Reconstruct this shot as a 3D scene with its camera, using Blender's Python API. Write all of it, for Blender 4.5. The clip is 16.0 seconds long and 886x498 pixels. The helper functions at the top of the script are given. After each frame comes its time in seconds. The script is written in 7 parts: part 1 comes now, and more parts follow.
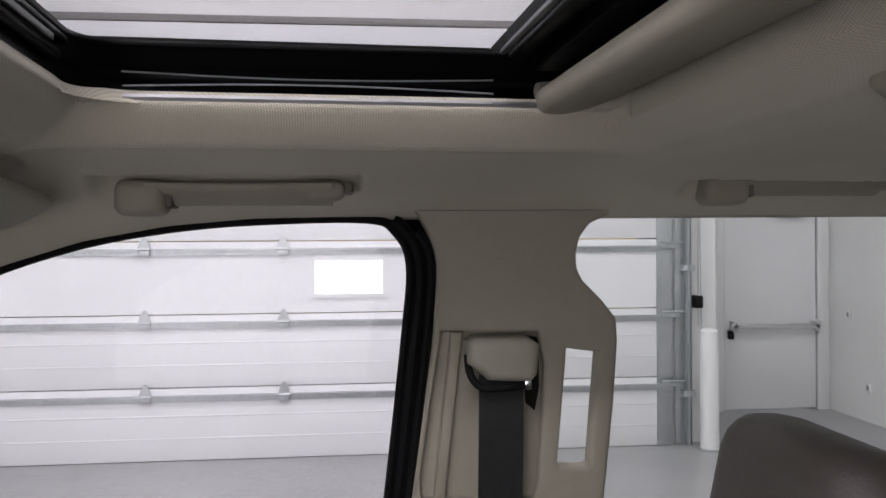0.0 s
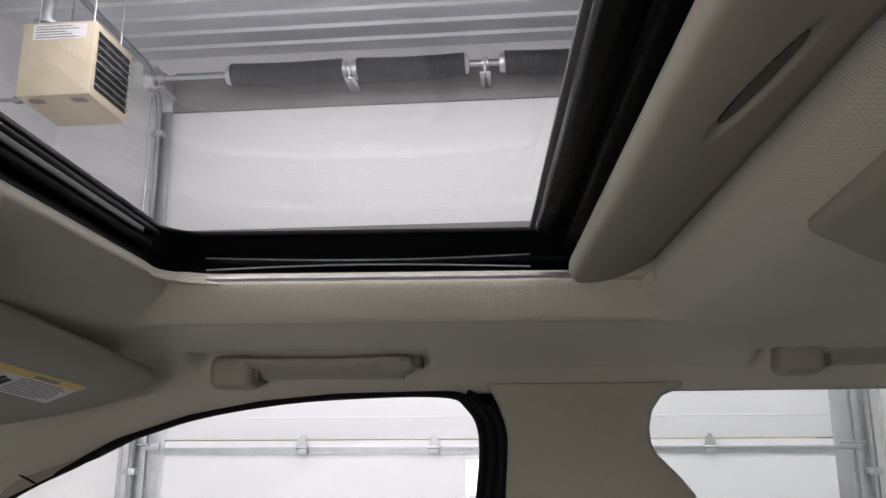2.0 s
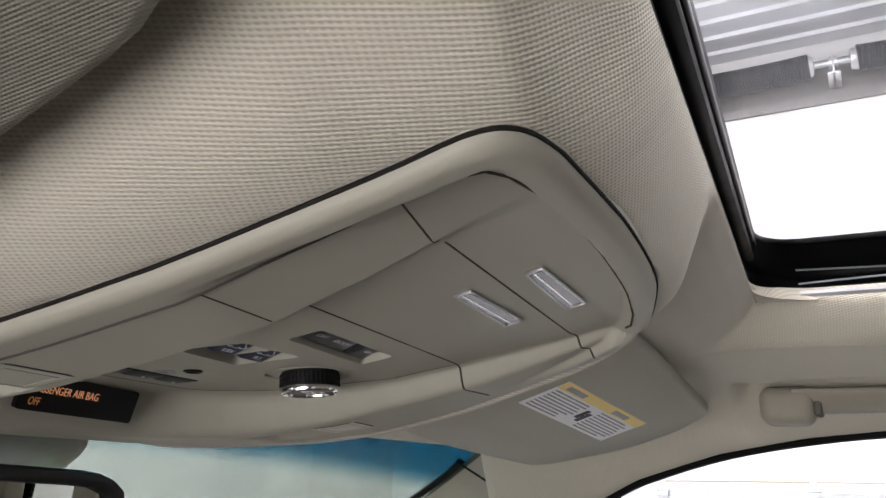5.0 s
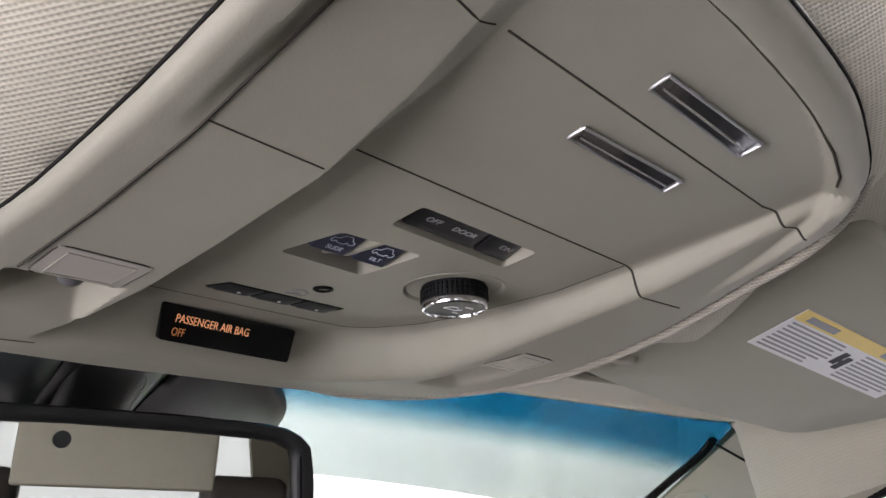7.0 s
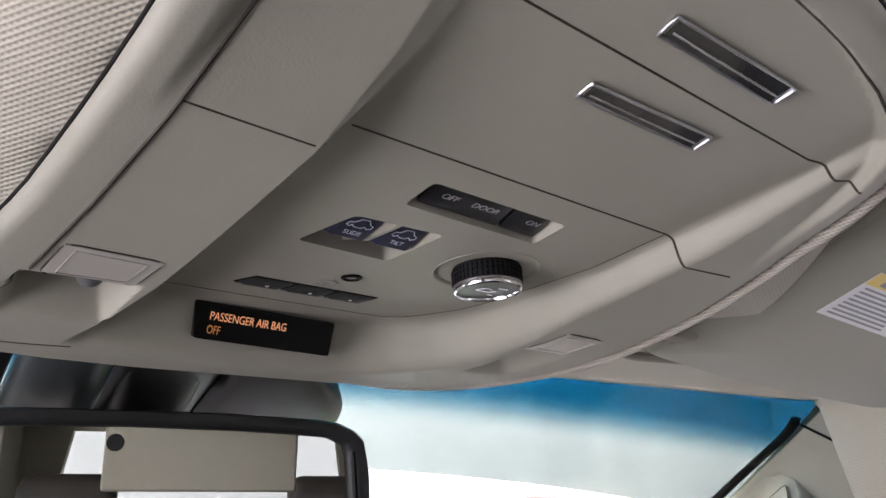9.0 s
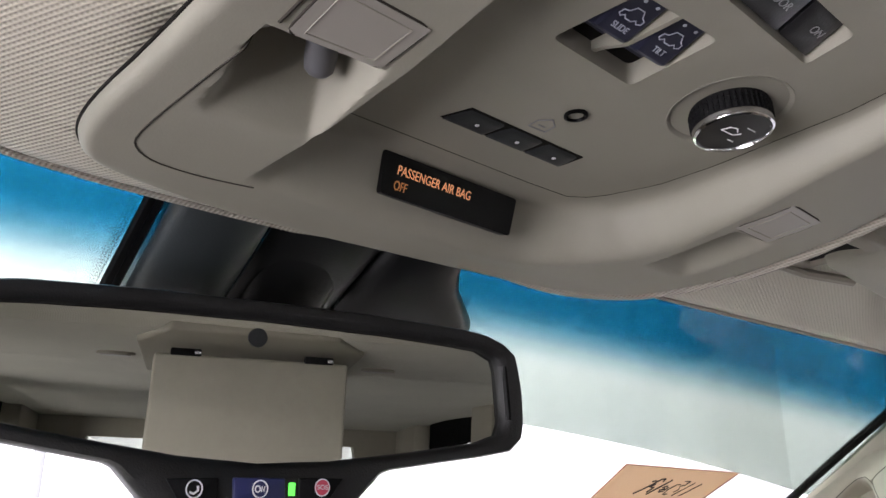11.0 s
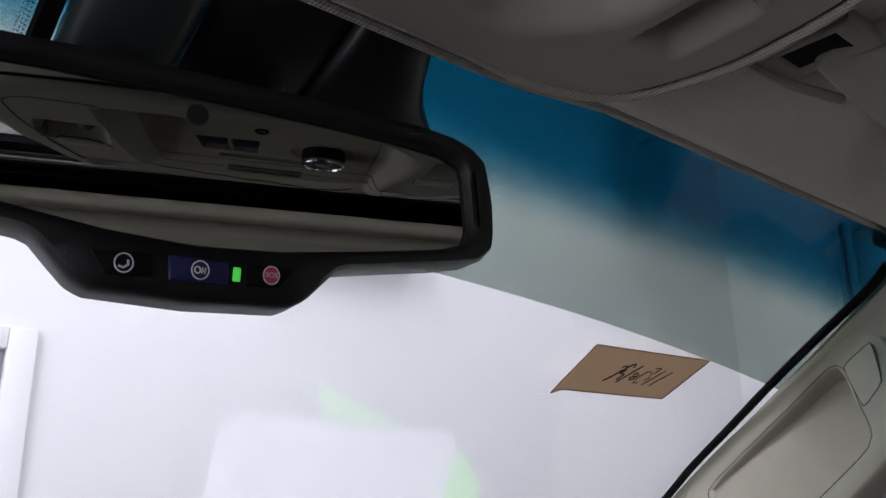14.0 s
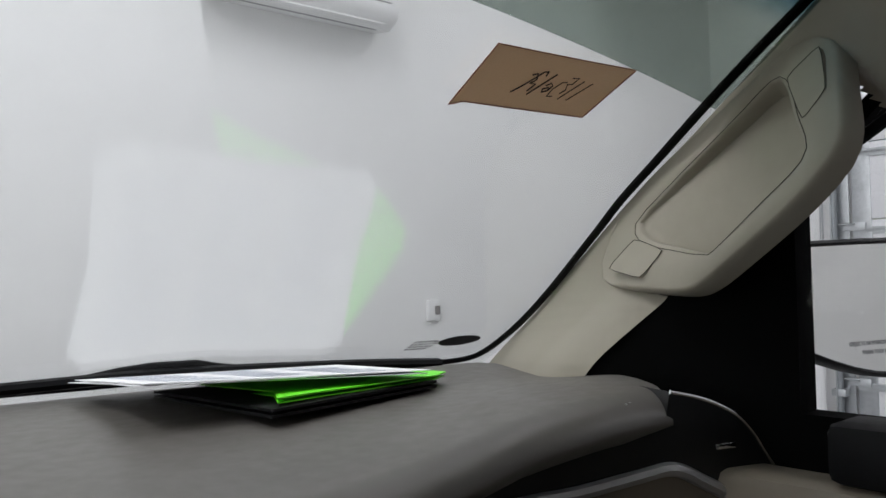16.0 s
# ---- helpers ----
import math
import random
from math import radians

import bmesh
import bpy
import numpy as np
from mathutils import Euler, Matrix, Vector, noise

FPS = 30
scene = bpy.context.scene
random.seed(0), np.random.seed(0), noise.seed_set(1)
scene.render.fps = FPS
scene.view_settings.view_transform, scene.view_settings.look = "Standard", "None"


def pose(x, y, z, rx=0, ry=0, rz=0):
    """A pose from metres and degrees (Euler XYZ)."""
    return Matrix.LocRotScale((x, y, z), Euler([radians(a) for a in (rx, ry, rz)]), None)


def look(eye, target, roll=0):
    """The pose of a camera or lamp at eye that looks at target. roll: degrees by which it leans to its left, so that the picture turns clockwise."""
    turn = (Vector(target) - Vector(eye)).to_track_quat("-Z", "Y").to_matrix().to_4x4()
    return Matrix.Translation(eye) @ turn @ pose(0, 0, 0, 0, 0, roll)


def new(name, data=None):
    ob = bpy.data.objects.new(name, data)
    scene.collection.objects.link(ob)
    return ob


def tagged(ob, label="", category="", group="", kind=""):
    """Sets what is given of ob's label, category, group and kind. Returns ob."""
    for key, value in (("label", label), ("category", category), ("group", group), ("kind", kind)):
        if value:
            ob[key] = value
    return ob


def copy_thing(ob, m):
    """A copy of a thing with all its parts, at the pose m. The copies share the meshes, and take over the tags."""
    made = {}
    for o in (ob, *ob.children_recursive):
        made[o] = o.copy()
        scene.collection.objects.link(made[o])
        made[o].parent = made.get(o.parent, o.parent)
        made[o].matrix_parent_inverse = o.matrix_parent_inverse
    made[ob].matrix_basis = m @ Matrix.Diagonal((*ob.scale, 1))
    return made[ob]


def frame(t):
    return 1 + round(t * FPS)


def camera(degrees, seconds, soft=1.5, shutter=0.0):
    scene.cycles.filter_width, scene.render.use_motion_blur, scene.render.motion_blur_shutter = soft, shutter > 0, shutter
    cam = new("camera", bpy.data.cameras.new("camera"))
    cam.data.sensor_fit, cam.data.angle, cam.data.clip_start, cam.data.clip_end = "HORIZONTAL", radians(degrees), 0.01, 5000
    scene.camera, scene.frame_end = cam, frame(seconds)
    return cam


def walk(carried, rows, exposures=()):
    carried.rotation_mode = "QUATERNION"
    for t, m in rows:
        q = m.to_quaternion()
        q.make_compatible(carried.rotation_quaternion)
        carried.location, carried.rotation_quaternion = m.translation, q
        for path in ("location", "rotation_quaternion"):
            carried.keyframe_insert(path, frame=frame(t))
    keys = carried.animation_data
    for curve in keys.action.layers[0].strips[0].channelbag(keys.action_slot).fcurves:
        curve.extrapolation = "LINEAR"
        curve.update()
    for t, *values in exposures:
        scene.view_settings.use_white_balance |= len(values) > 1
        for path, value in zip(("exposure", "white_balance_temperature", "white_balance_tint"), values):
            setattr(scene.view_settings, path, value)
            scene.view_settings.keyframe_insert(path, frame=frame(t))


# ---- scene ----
cam = camera(56.5, 16.0)
PATH = [
    (0, (0.075, -0.269, 1.624), (0.278, 1.72, 1.613), -0.4),
    (0.5, (0.121, -0.3, 1.615), (0.125, 1.689, 1.822), -0.3),
    (1, (0.172, -0.326, 1.601), (0.092, 1.643, 1.945), -0.2),
    (1.5, (0.201, -0.328, 1.591), (0.056, 1.62, 2.021), -0.2),
    (2, (0.195, -0.325, 1.584), (0.008, 1.61, 2.057), -0.2),
    (2.5, (0.14, -0.305, 1.582), (-0.06, 1.621, 2.084), -0.2),
    (3, (0.086, -0.297, 1.583), (-0.152, 1.618, 2.109), -0.2),
    (3.5, (0.012, -0.284, 1.582), (-0.426, 1.592, 2.12), 0.6),
    (4, (-0.02, -0.281, 1.579), (-0.627, 1.543, 2.128), 0.9),
    (4.5, (-0.049, -0.27, 1.574), (-0.807, 1.496, 2.128), 1.1),
    (5, (-0.088, -0.293, 1.587), (-0.97, 1.414, 2.142), 1.0),
    (5.2, (-0.086, -0.295, 1.584), (-1.01, 1.389, 2.142), 0.7),
    (7.3, (-0.082, -0.178, 1.543), (-1.53, 1.069, 2.134), 0.6),
    (7.5, (-0.078, -0.177, 1.543), (-1.554, 1.036, 2.133), 0.1),
    (8, (-0.078, -0.156, 1.544), (-1.584, 1.025, 2.124), -1.1),
    (10.3, (-0.105, -0.172, 1.523), (-1.63, 0.978, 2.116), -0.2),
    (10.5, (-0.129, -0.179, 1.509), (-1.648, 0.973, 2.114), -0.1),
    (11, (-0.201, -0.192, 1.48), (-1.698, 0.969, 2.123), 0.0),
    (11.5, (-0.227, -0.199, 1.472), (-1.687, 1.004, 2.119), -0.5),
    (12, (-0.234, -0.204, 1.472), (-1.683, 1.018, 2.11), -0.6),
    (12.5, (-0.239, -0.207, 1.471), (-1.682, 1.024, 2.105), -0.7),
    (13, (-0.252, -0.205, 1.462), (-1.694, 1.032, 2.088), -0.6),
    (13.5, (-0.264, -0.165, 1.397), (-1.693, 1.075, 2.044), -1.0),
    (14, (-0.258, -0.148, 1.398), (-1.712, 1.094, 1.984), -0.9),
    (14.5, (-0.268, -0.112, 1.386), (-1.749, 1.139, 1.879), -0.9),
    (15, (-0.277, -0.096, 1.38), (-1.772, 1.173, 1.773), -1.1),
    (15.5, (-0.293, -0.042, 1.364), (-1.794, 1.261, 1.591), -1.3),
    (16, (-0.291, -0.006, 1.353), (-1.789, 1.318, 1.411), -1.4),
]
EXPOSURE = [(0.0, -1.2, 6450, 18), (1.0, -1.15, 6500, 17), (2.0, -1.1, 6530, 15.5), (3.0, -1.02, 6530, 15), (3.5, -0.95, 6550, 15), (4.0, -0.78, 6550, 14.5), (4.5, -0.52, 6550, 15), (5.0, -0.12, 6530, 16), (7.5, 0.45, 6290, 21), (8.0, 0.48, 6260, 22), (10.5, 0.56, 6200, 23), (11.0, 0.42, 6350, 20), (12.0, 0.27, 6400, 18), (13.1, 0.18, 6520, 17), (13.5, -0.12, 6300, 15), (13.9, -1.10, 6050, 20), (14.5, -1.63, 5950, 14), (15.0, -1.76, 5950, 11), (15.5, -1.71, 6100, 10), (16.0, -1.68, 6300, 12)]
walk(cam, [(t, look(eye, target, roll)) for t, eye, target, roll in PATH], EXPOSURE)

# ---- world and light ----
YC = 0.05          # the car's centre line
world = bpy.data.worlds.new("world")
scene.world = world
world.use_nodes = True
bg = world.node_tree.nodes["Background"]
sky = world.node_tree.nodes.new("ShaderNodeTexSky")
sky.sky_type, sky.sun_disc = "NISHITA", False
sky.sun_elevation, sky.sun_rotation = radians(35), radians(40)
world.node_tree.links.new(sky.outputs[0], bg.inputs[0])
bg.inputs[1].default_value = 0.1

# assumed, unseen lamps; the last two are added light for the driver's side
LAMPS = [(-1.2, 4.1, 2.4, 0.95), (2.0, 4.1, 2.4, 0.95), (-1.9, 1.4, 2.4, 1.05), (1.6, 1.2, 2.4, 0.7), (-2.2, -1.9, 2.0, 1.8), (0.0, -2.3, 2.4, 1.5)]
LAMP_POWER = 127.0
for lx, ly, ll, lk in LAMPS:
    lamp = bpy.data.lights.new("ceiling_lamp", "AREA")
    lamp.shape, lamp.size, lamp.size_y, lamp.energy, lamp.color = "RECTANGLE", ll, 0.22, LAMP_POWER * lk, (1.0, 0.985, 1.0)
    ob = new("ceiling_lamp", lamp)
    ob.location = (lx, ly, 4.83)
# added lamp in an assumed, unseen opening, lighting the cabin from driver's side
OPENING = (-2.6, 0.6, 2.3)      # its ends and its height
driver_side_light = bpy.data.lights.new("added_daylight", "AREA")
driver_side_light.shape, driver_side_light.size, driver_side_light.size_y, driver_side_light.energy, driver_side_light.color = "RECTANGLE", OPENING[1] - OPENING[0], OPENING[2], 240.0, (1.0, 0.99, 0.98)
ob = new("added_daylight", driver_side_light)
ob.location = ((OPENING[0] + OPENING[1]) / 2, -2.80, OPENING[2] / 2)
ob.rotation_euler = (radians(90), 0, 0)


# ---- building helpers ----
def ss(t, a, b):
    t = min(1.0, max(0.0, (t - a) / (b - a)))
    return t * t * (3 - 2 * t)


def interp(x, table):
    if x <= table[0][0]:
        return table[0][1]
    for (a, p), (b, q) in zip(table, table[1:]):
        if x <= b:
            return p + (q - p) * (x - a) / (b - a)
    return table[-1][1]


def V(*a):
    return Vector(a)


def world_of(ob):
    m = Vector((0, 0, 0))
    while ob:
        m += ob.location + ob.matrix_parent_inverse.translation
        ob = ob.parent
    return m


def finish(bm, angle=40):
    bmesh.ops.recalc_face_normals(bm, faces=bm.faces)
    for f in bm.faces:
        f.smooth = True
    for e in bm.edges:
        if len(e.link_faces) == 2 and e.calc_face_angle(0) > radians(angle):
            e.smooth = False


def part(name, bm, material, parent=None, label="", angle=40, normals=True):
    """One mesh object from a bmesh in world coordinates, with its origin in its middle."""
    if normals:
        finish(bm, angle)
    else:
        for f in bm.faces:
            f.smooth = True
    lo = [min(v.co[i] for v in bm.verts) for i in range(3)]
    hi = [max(v.co[i] for v in bm.verts) for i in range(3)]
    c = Vector([(a + b) / 2 for a, b in zip(lo, hi)])
    bmesh.ops.translate(bm, verts=bm.verts, vec=-c)
    me = bpy.data.meshes.new(name)
    bm.to_mesh(me)
    bm.free()
    me.materials.append(material)
    ob = new(name, me)
    ob.location = c
    if parent:
        ob.parent = parent
        ob.matrix_parent_inverse = Matrix.Translation(-world_of(parent))
    if label:
        tagged(ob, label=label)
    return ob


def piece(name, mesh, at, parent):
    """A further object on a mesh that others share."""
    ob = new(name, mesh)
    ob.location = at
    ob.parent = parent
    ob.matrix_parent_inverse = Matrix.Translation(-world_of(parent))
    return ob


def thing(name, at, label, category, group="", kind=""):
    ob = new(name)
    ob.empty_display_size = 0.05
    ob.location = at
    return tagged(ob, label, category, group, kind)


def structure(name, bm, material, label, category, angle=40):
    return tagged(part(name, bm, material, None, "", angle), label, category, "", "structure")


def box(bm, lo, hi, bev=0.0, M=None, seg=2):
    r = bmesh.ops.create_cube(bm, size=1)
    vs = r["verts"]
    c = [(a + b) / 2 for a, b in zip(lo, hi)]
    s = [abs(b - a) for a, b in zip(lo, hi)]
    for v in vs:
        v.co = Vector((c[0] + v.co.x * s[0], c[1] + v.co.y * s[1], c[2] + v.co.z * s[2]))
    if bev:
        es = list({e for v in vs for e in v.link_edges})
        out = bmesh.ops.bevel(bm, geom=es, offset=bev, segments=seg, affect="EDGES", profile=0.5)
        vs = list({v for f in out["faces"] for v in f.verts} | {v for v in vs if v.is_valid})
    if M:
        bmesh.ops.transform(bm, matrix=M, verts=vs)
    return vs


def boxes(*rows, bev=0.0):
    bm = bmesh.new()
    for lo, hi in rows:
        box(bm, lo, hi, bev)
    return bm


def tube(bm, pts, r, n=8, closed=False, flat=1.0):
    """A tube along points; flat squeezes it along its second cross axis."""
    pts = [Vector(p) for p in pts]
    k = len(pts)
    rings, up = [], None
    for i, p in enumerate(pts):
        a = pts[(i - 1) % k] if closed or i else p
        b = pts[(i + 1) % k] if closed or i < k - 1 else p
        d = (b - a).normalized()
        if up is None:
            up = Vector((0, 0, 1)) if abs(d.z) < 0.9 else Vector((1, 0, 0))
        side = d.cross(up).normalized()
        up = side.cross(d).normalized()
        rings.append([bm.verts.new(p + r * math.cos(w) * side + flat * r * math.sin(w) * up) for w in (2 * math.pi * j / n for j in range(n))])
    for i in range(k if closed else k - 1):
        a, b = rings[i], rings[(i + 1) % k]
        for j in range(n):
            bm.faces.new((a[j], a[(j + 1) % n], b[(j + 1) % n], b[j]))
    if not closed:
        bm.faces.new(rings[0][::-1])
        bm.faces.new(rings[-1])


def revolve(bm, profile, M, n=24):
    """Rows of (radius, height) turned about the z axis of M; closed at the ends."""
    rings = []
    for r, hgt in profile:
        rings.append([bm.verts.new(M @ Vector((r * math.cos(2 * math.pi * j / n), r * math.sin(2 * math.pi * j / n), hgt))) for j in range(n)])
    for a, b in zip(rings, rings[1:]):
        for j in range(n):
            bm.faces.new((a[j], a[(j + 1) % n], b[(j + 1) % n], b[j]))
    bm.faces.new(rings[0][::-1])
    bm.faces.new(rings[-1])


def sheet(bm, fn, nu, nv, thick=None):
    """A surface fn(u, v), u and v from 0 to 1; thick, a vector or a function of u and v, gives it a back and edges."""
    def grid(shift):
        return [[bm.verts.new(Vector(fn(i / nu, j / nv)) + shift(i / nu, j / nv)) for j in range(nv + 1)] for i in range(nu + 1)]
    front = grid(lambda u, v: Vector((0, 0, 0)))
    for i in range(nu):
        for j in range(nv):
            bm.faces.new((front[i][j], front[i + 1][j], front[i + 1][j + 1], front[i][j + 1]))
    if thick is not None:
        back = grid(thick if callable(thick) else (lambda u, v: Vector(thick)))
        for i in range(nu):
            for j in range(nv):
                bm.faces.new((back[i][j], back[i][j + 1], back[i + 1][j + 1], back[i + 1][j]))
        ring = [(i, 0) for i in range(nu)] + [(nu, j) for j in range(nv)] + [(i, nv) for i in range(nu, 0, -1)] + [(0, j) for j in range(nv, 0, -1)]
        for (a, b), (c, d) in zip(ring, ring[1:] + ring[:1]):
            bm.faces.new((front[a][b], front[c][d], back[c][d], back[a][b]))


def plate(bm, outer, holes, depth):
    """A flat plate from 3D outlines, with holes, extruded by the vector depth."""
    edges = []
    for loop in [outer, *holes]:
        vs = [bm.verts.new(p) for p in loop]
        edges += [bm.edges.new((a, b)) for a, b in zip(vs, vs[1:] + vs[:1])]
    faces = [g for g in bmesh.ops.triangle_fill(bm, use_beauty=True, use_dissolve=False, edges=edges)["geom"] if isinstance(g, bmesh.types.BMFace)]
    out = bmesh.ops.extrude_face_region(bm, geom=faces)
    bmesh.ops.translate(bm, verts=[g for g in out["geom"] if isinstance(g, bmesh.types.BMVert)], vec=Vector(depth))


def smooth_loop(pts, k=6, closed=True):
    """Catmull-Rom points through the given ones."""
    pts = [Vector(p) for p in pts]
    n, out = len(pts), []
    for i in range(n if closed else n - 1):
        if closed:
            a, b, c, d = pts[i - 1], pts[i], pts[(i + 1) % n], pts[(i + 2) % n]
        else:
            a, b, c, d = pts[max(i - 1, 0)], pts[i], pts[i + 1], pts[min(i + 2, n - 1)]
        for j in range(k):
            t = j / k
            out.append(0.5 * ((2 * b) + (c - a) * t + (2 * a - 5 * b + 4 * c - d) * t * t + (3 * b - a - 3 * c + d) * t ** 3))
    if not closed:
        out.append(pts[-1])
    return out


def rounded(x0, x1, y0, y1, r, k=6):
    """The outline of a rounded rectangle, as (x, y)."""
    out = []
    for cx, cy, a in ((x1 - r, y1 - r, 0), (x0 + r, y1 - r, 90), (x0 + r, y0 + r, 180), (x1 - r, y0 + r, 270)):
        out += [(cx + r * math.cos(radians(a + 90 * j / k)), cy + r * math.sin(radians(a + 90 * j / k))) for j in range(k + 1)]
    return out


# ---- materials ----
def nodes_of(name):
    m = bpy.data.materials.new(name)
    m.use_nodes = True
    return m, m.node_tree.nodes, m.node_tree.links, m.node_tree.nodes["Principled BSDF"]


def surface(name, base, rough=0.6, metal=0.0, large=3.0, fine=60.0, vary=0.12, bump=0.0, grain=400.0, spec=0.5, coat=0.0):
    """A surface with stains at one scale, grain at a finer one, uneven gloss and fine relief."""
    m, n, l, p = nodes_of(name)
    co = n.new("ShaderNodeTexCoord")
    a, b = n.new("ShaderNodeTexNoise"), n.new("ShaderNodeTexNoise")
    a.inputs["Scale"].default_value, a.inputs["Detail"].default_value = large, 4
    b.inputs["Scale"].default_value, b.inputs["Detail"].default_value = fine, 3
    l.new(co.outputs["Object"], a.inputs["Vector"]), l.new(co.outputs["Object"], b.inputs["Vector"])
    mixed = n.new("ShaderNodeMath")
    mixed.operation = "ADD"
    l.new(a.outputs["Fac"], mixed.inputs[0]), l.new(b.outputs["Fac"], mixed.inputs[1])
    ramp = n.new("ShaderNodeMapRange")
    ramp.inputs[1].default_value, ramp.inputs[2].default_value = 0.6, 1.4
    ramp.inputs[3].default_value, ramp.inputs[4].default_value = 1 - vary, 1 + vary
    l.new(mixed.outputs[0], ramp.inputs[0])
    tint = n.new("ShaderNodeVectorMath")
    tint.operation = "SCALE"
    tint.inputs[0].default_value = base
    l.new(ramp.outputs[0], tint.inputs["Scale"])
    l.new(tint.outputs[0], p.inputs["Base Color"])
    gloss = n.new("ShaderNodeMapRange")
    gloss.inputs[1].default_value, gloss.inputs[2].default_value = 0.3, 0.7
    gloss.inputs[3].default_value, gloss.inputs[4].default_value = max(0.02, rough * 0.92), min(1.0, rough * 1.08)
    l.new(b.outputs["Fac"], gloss.inputs[0]), l.new(gloss.outputs[0], p.inputs["Roughness"])
    p.inputs["Metallic"].default_value = metal
    p.inputs["Specular IOR Level"].default_value = spec
    p.inputs["Coat Weight"].default_value = coat
    if bump:
        g, bn = n.new("ShaderNodeTexNoise"), n.new("ShaderNodeBump")
        g.inputs["Scale"].default_value, g.inputs["Detail"].default_value = grain, 2
        bn.inputs["Strength"].default_value, bn.inputs["Distance"].default_value = 0.5, bump
        l.new(co.outputs["Object"], g.inputs["Vector"]), l.new(g.outputs["Fac"], bn.inputs["Height"]), l.new(bn.outputs["Normal"], p.inputs["Normal"])
    return m


def weave(name, base, pitch, depth, dark=0.22, turn=0.0):
    """Woven cloth: two crossing rows of threads."""
    m, n, l, p = nodes_of(name)
    co = n.new("ShaderNodeTexCoord")
    rows = []
    # across steep parts the rows follow the height too
    drape, slope = n.new("ShaderNodeSeparateXYZ"), n.new("ShaderNodeCombineXYZ")
    l.new(co.outputs["Object"], drape.inputs[0])
    for k_, socket in ((0.8, "X"), (-0.8, "Y")):
        mm = n.new("ShaderNodeMath")
        mm.operation = "MULTIPLY_ADD"
        mm.inputs[1].default_value = k_
        l.new(drape.outputs["Z"], mm.inputs[0]), l.new(drape.outputs[socket], mm.inputs[2]), l.new(mm.outputs[0], slope.inputs[socket])
    spin = n.new("ShaderNodeVectorRotate")
    spin.rotation_type = "Z_AXIS"
    spin.inputs["Angle"].default_value = radians(turn)
    l.new(slope.outputs[0], spin.inputs["Vector"])
    for axis in ("X", "Y"):
        w = n.new("ShaderNodeTexWave")
        w.bands_direction = axis
        w.inputs["Scale"].default_value = 0.314 / pitch
        w.inputs["Distortion"].default_value = 0.25
        w.inputs["Detail"].default_value = 1
        w.inputs["Detail Scale"].default_value = 0.4
        l.new(spin.outputs[0], w.inputs["Vector"])
        rows.append(w)
    # ribs one way, broken up by the threads the other way
    cross, knit = n.new("ShaderNodeMath"), n.new("ShaderNodeMath")
    cross.operation, knit.operation = "MULTIPLY", "MULTIPLY_ADD"
    knit.inputs[1].default_value, knit.inputs[2].default_value = 0.6, 0.4
    l.new(rows[0].outputs["Fac"], knit.inputs[0])
    l.new(knit.outputs[0], cross.inputs[0]), l.new(rows[1].outputs["Fac"], cross.inputs[1])
    big = n.new("ShaderNodeTexNoise")
    big.inputs["Scale"].default_value, big.inputs["Detail"].default_value = 5, 3
    l.new(co.outputs["Object"], big.inputs["Vector"])
    shade = n.new("ShaderNodeMapRange")
    shade.inputs[3].default_value, shade.inputs[4].default_value = 1.06, 1.06 - dark
    l.new(cross.outputs[0], shade.inputs[0])
    soft = n.new("ShaderNodeMapRange")
    soft.inputs[1].default_value, soft.inputs[2].default_value, soft.inputs[3].default_value, soft.inputs[4].default_value = 0.3, 0.7, 0.95, 1.05
    l.new(big.outputs["Fac"], soft.inputs[0])
    both = n.new("ShaderNodeMath")
    both.operation = "MULTIPLY"
    l.new(shade.outputs[0], both.inputs[0]), l.new(soft.outputs[0], both.inputs[1])
    tint = n.new("ShaderNodeVectorMath")
    tint.operation = "SCALE"
    tint.inputs[0].default_value = base
    l.new(both.outputs[0], tint.inputs["Scale"]), l.new(tint.outputs[0], p.inputs["Base Color"])
    bn = n.new("ShaderNodeBump")
    bn.invert = True
    bn.inputs["Strength"].default_value, bn.inputs["Distance"].default_value = 0.6, depth
    l.new(cross.outputs[0], bn.inputs["Height"]), l.new(bn.outputs["Normal"], p.inputs["Normal"])
    p.inputs["Roughness"].default_value = 0.95
    p.inputs["Specular IOR Level"].default_value = 0.15
    p.inputs["Sheen Weight"].default_value = 0.15
    return m


def clear(name, colour=(1, 1, 1), base=0.02, edge=0.5, rough=0.0, power=4.0):
    """A clear pane: what comes through is tinted, and it mirrors more towards grazing."""
    m, n, l, p = nodes_of(name)
    n.remove(p)
    t, g, mix = n.new("ShaderNodeBsdfTransparent"), n.new("ShaderNodeBsdfGlossy"), n.new("ShaderNodeMixShader")
    t.inputs["Color"].default_value = (*colour, 1)
    g.inputs["Roughness"].default_value = rough
    lw, po, mr = n.new("ShaderNodeLayerWeight"), n.new("ShaderNodeMath"), n.new("ShaderNodeMapRange")
    lw.inputs["Blend"].default_value = 0.5
    po.operation = "POWER"
    po.inputs[1].default_value = power
    mr.inputs[3].default_value, mr.inputs[4].default_value = base, edge
    l.new(lw.outputs["Facing"], po.inputs[0]), l.new(po.outputs[0], mr.inputs[0]), l.new(mr.outputs[0], mix.inputs[0])
    l.new(t.outputs[0], mix.inputs[1]), l.new(g.outputs[0], mix.inputs[2])
    l.new(mix.outputs[0], n["Material Output"].inputs["Surface"])
    return m, t, n, l


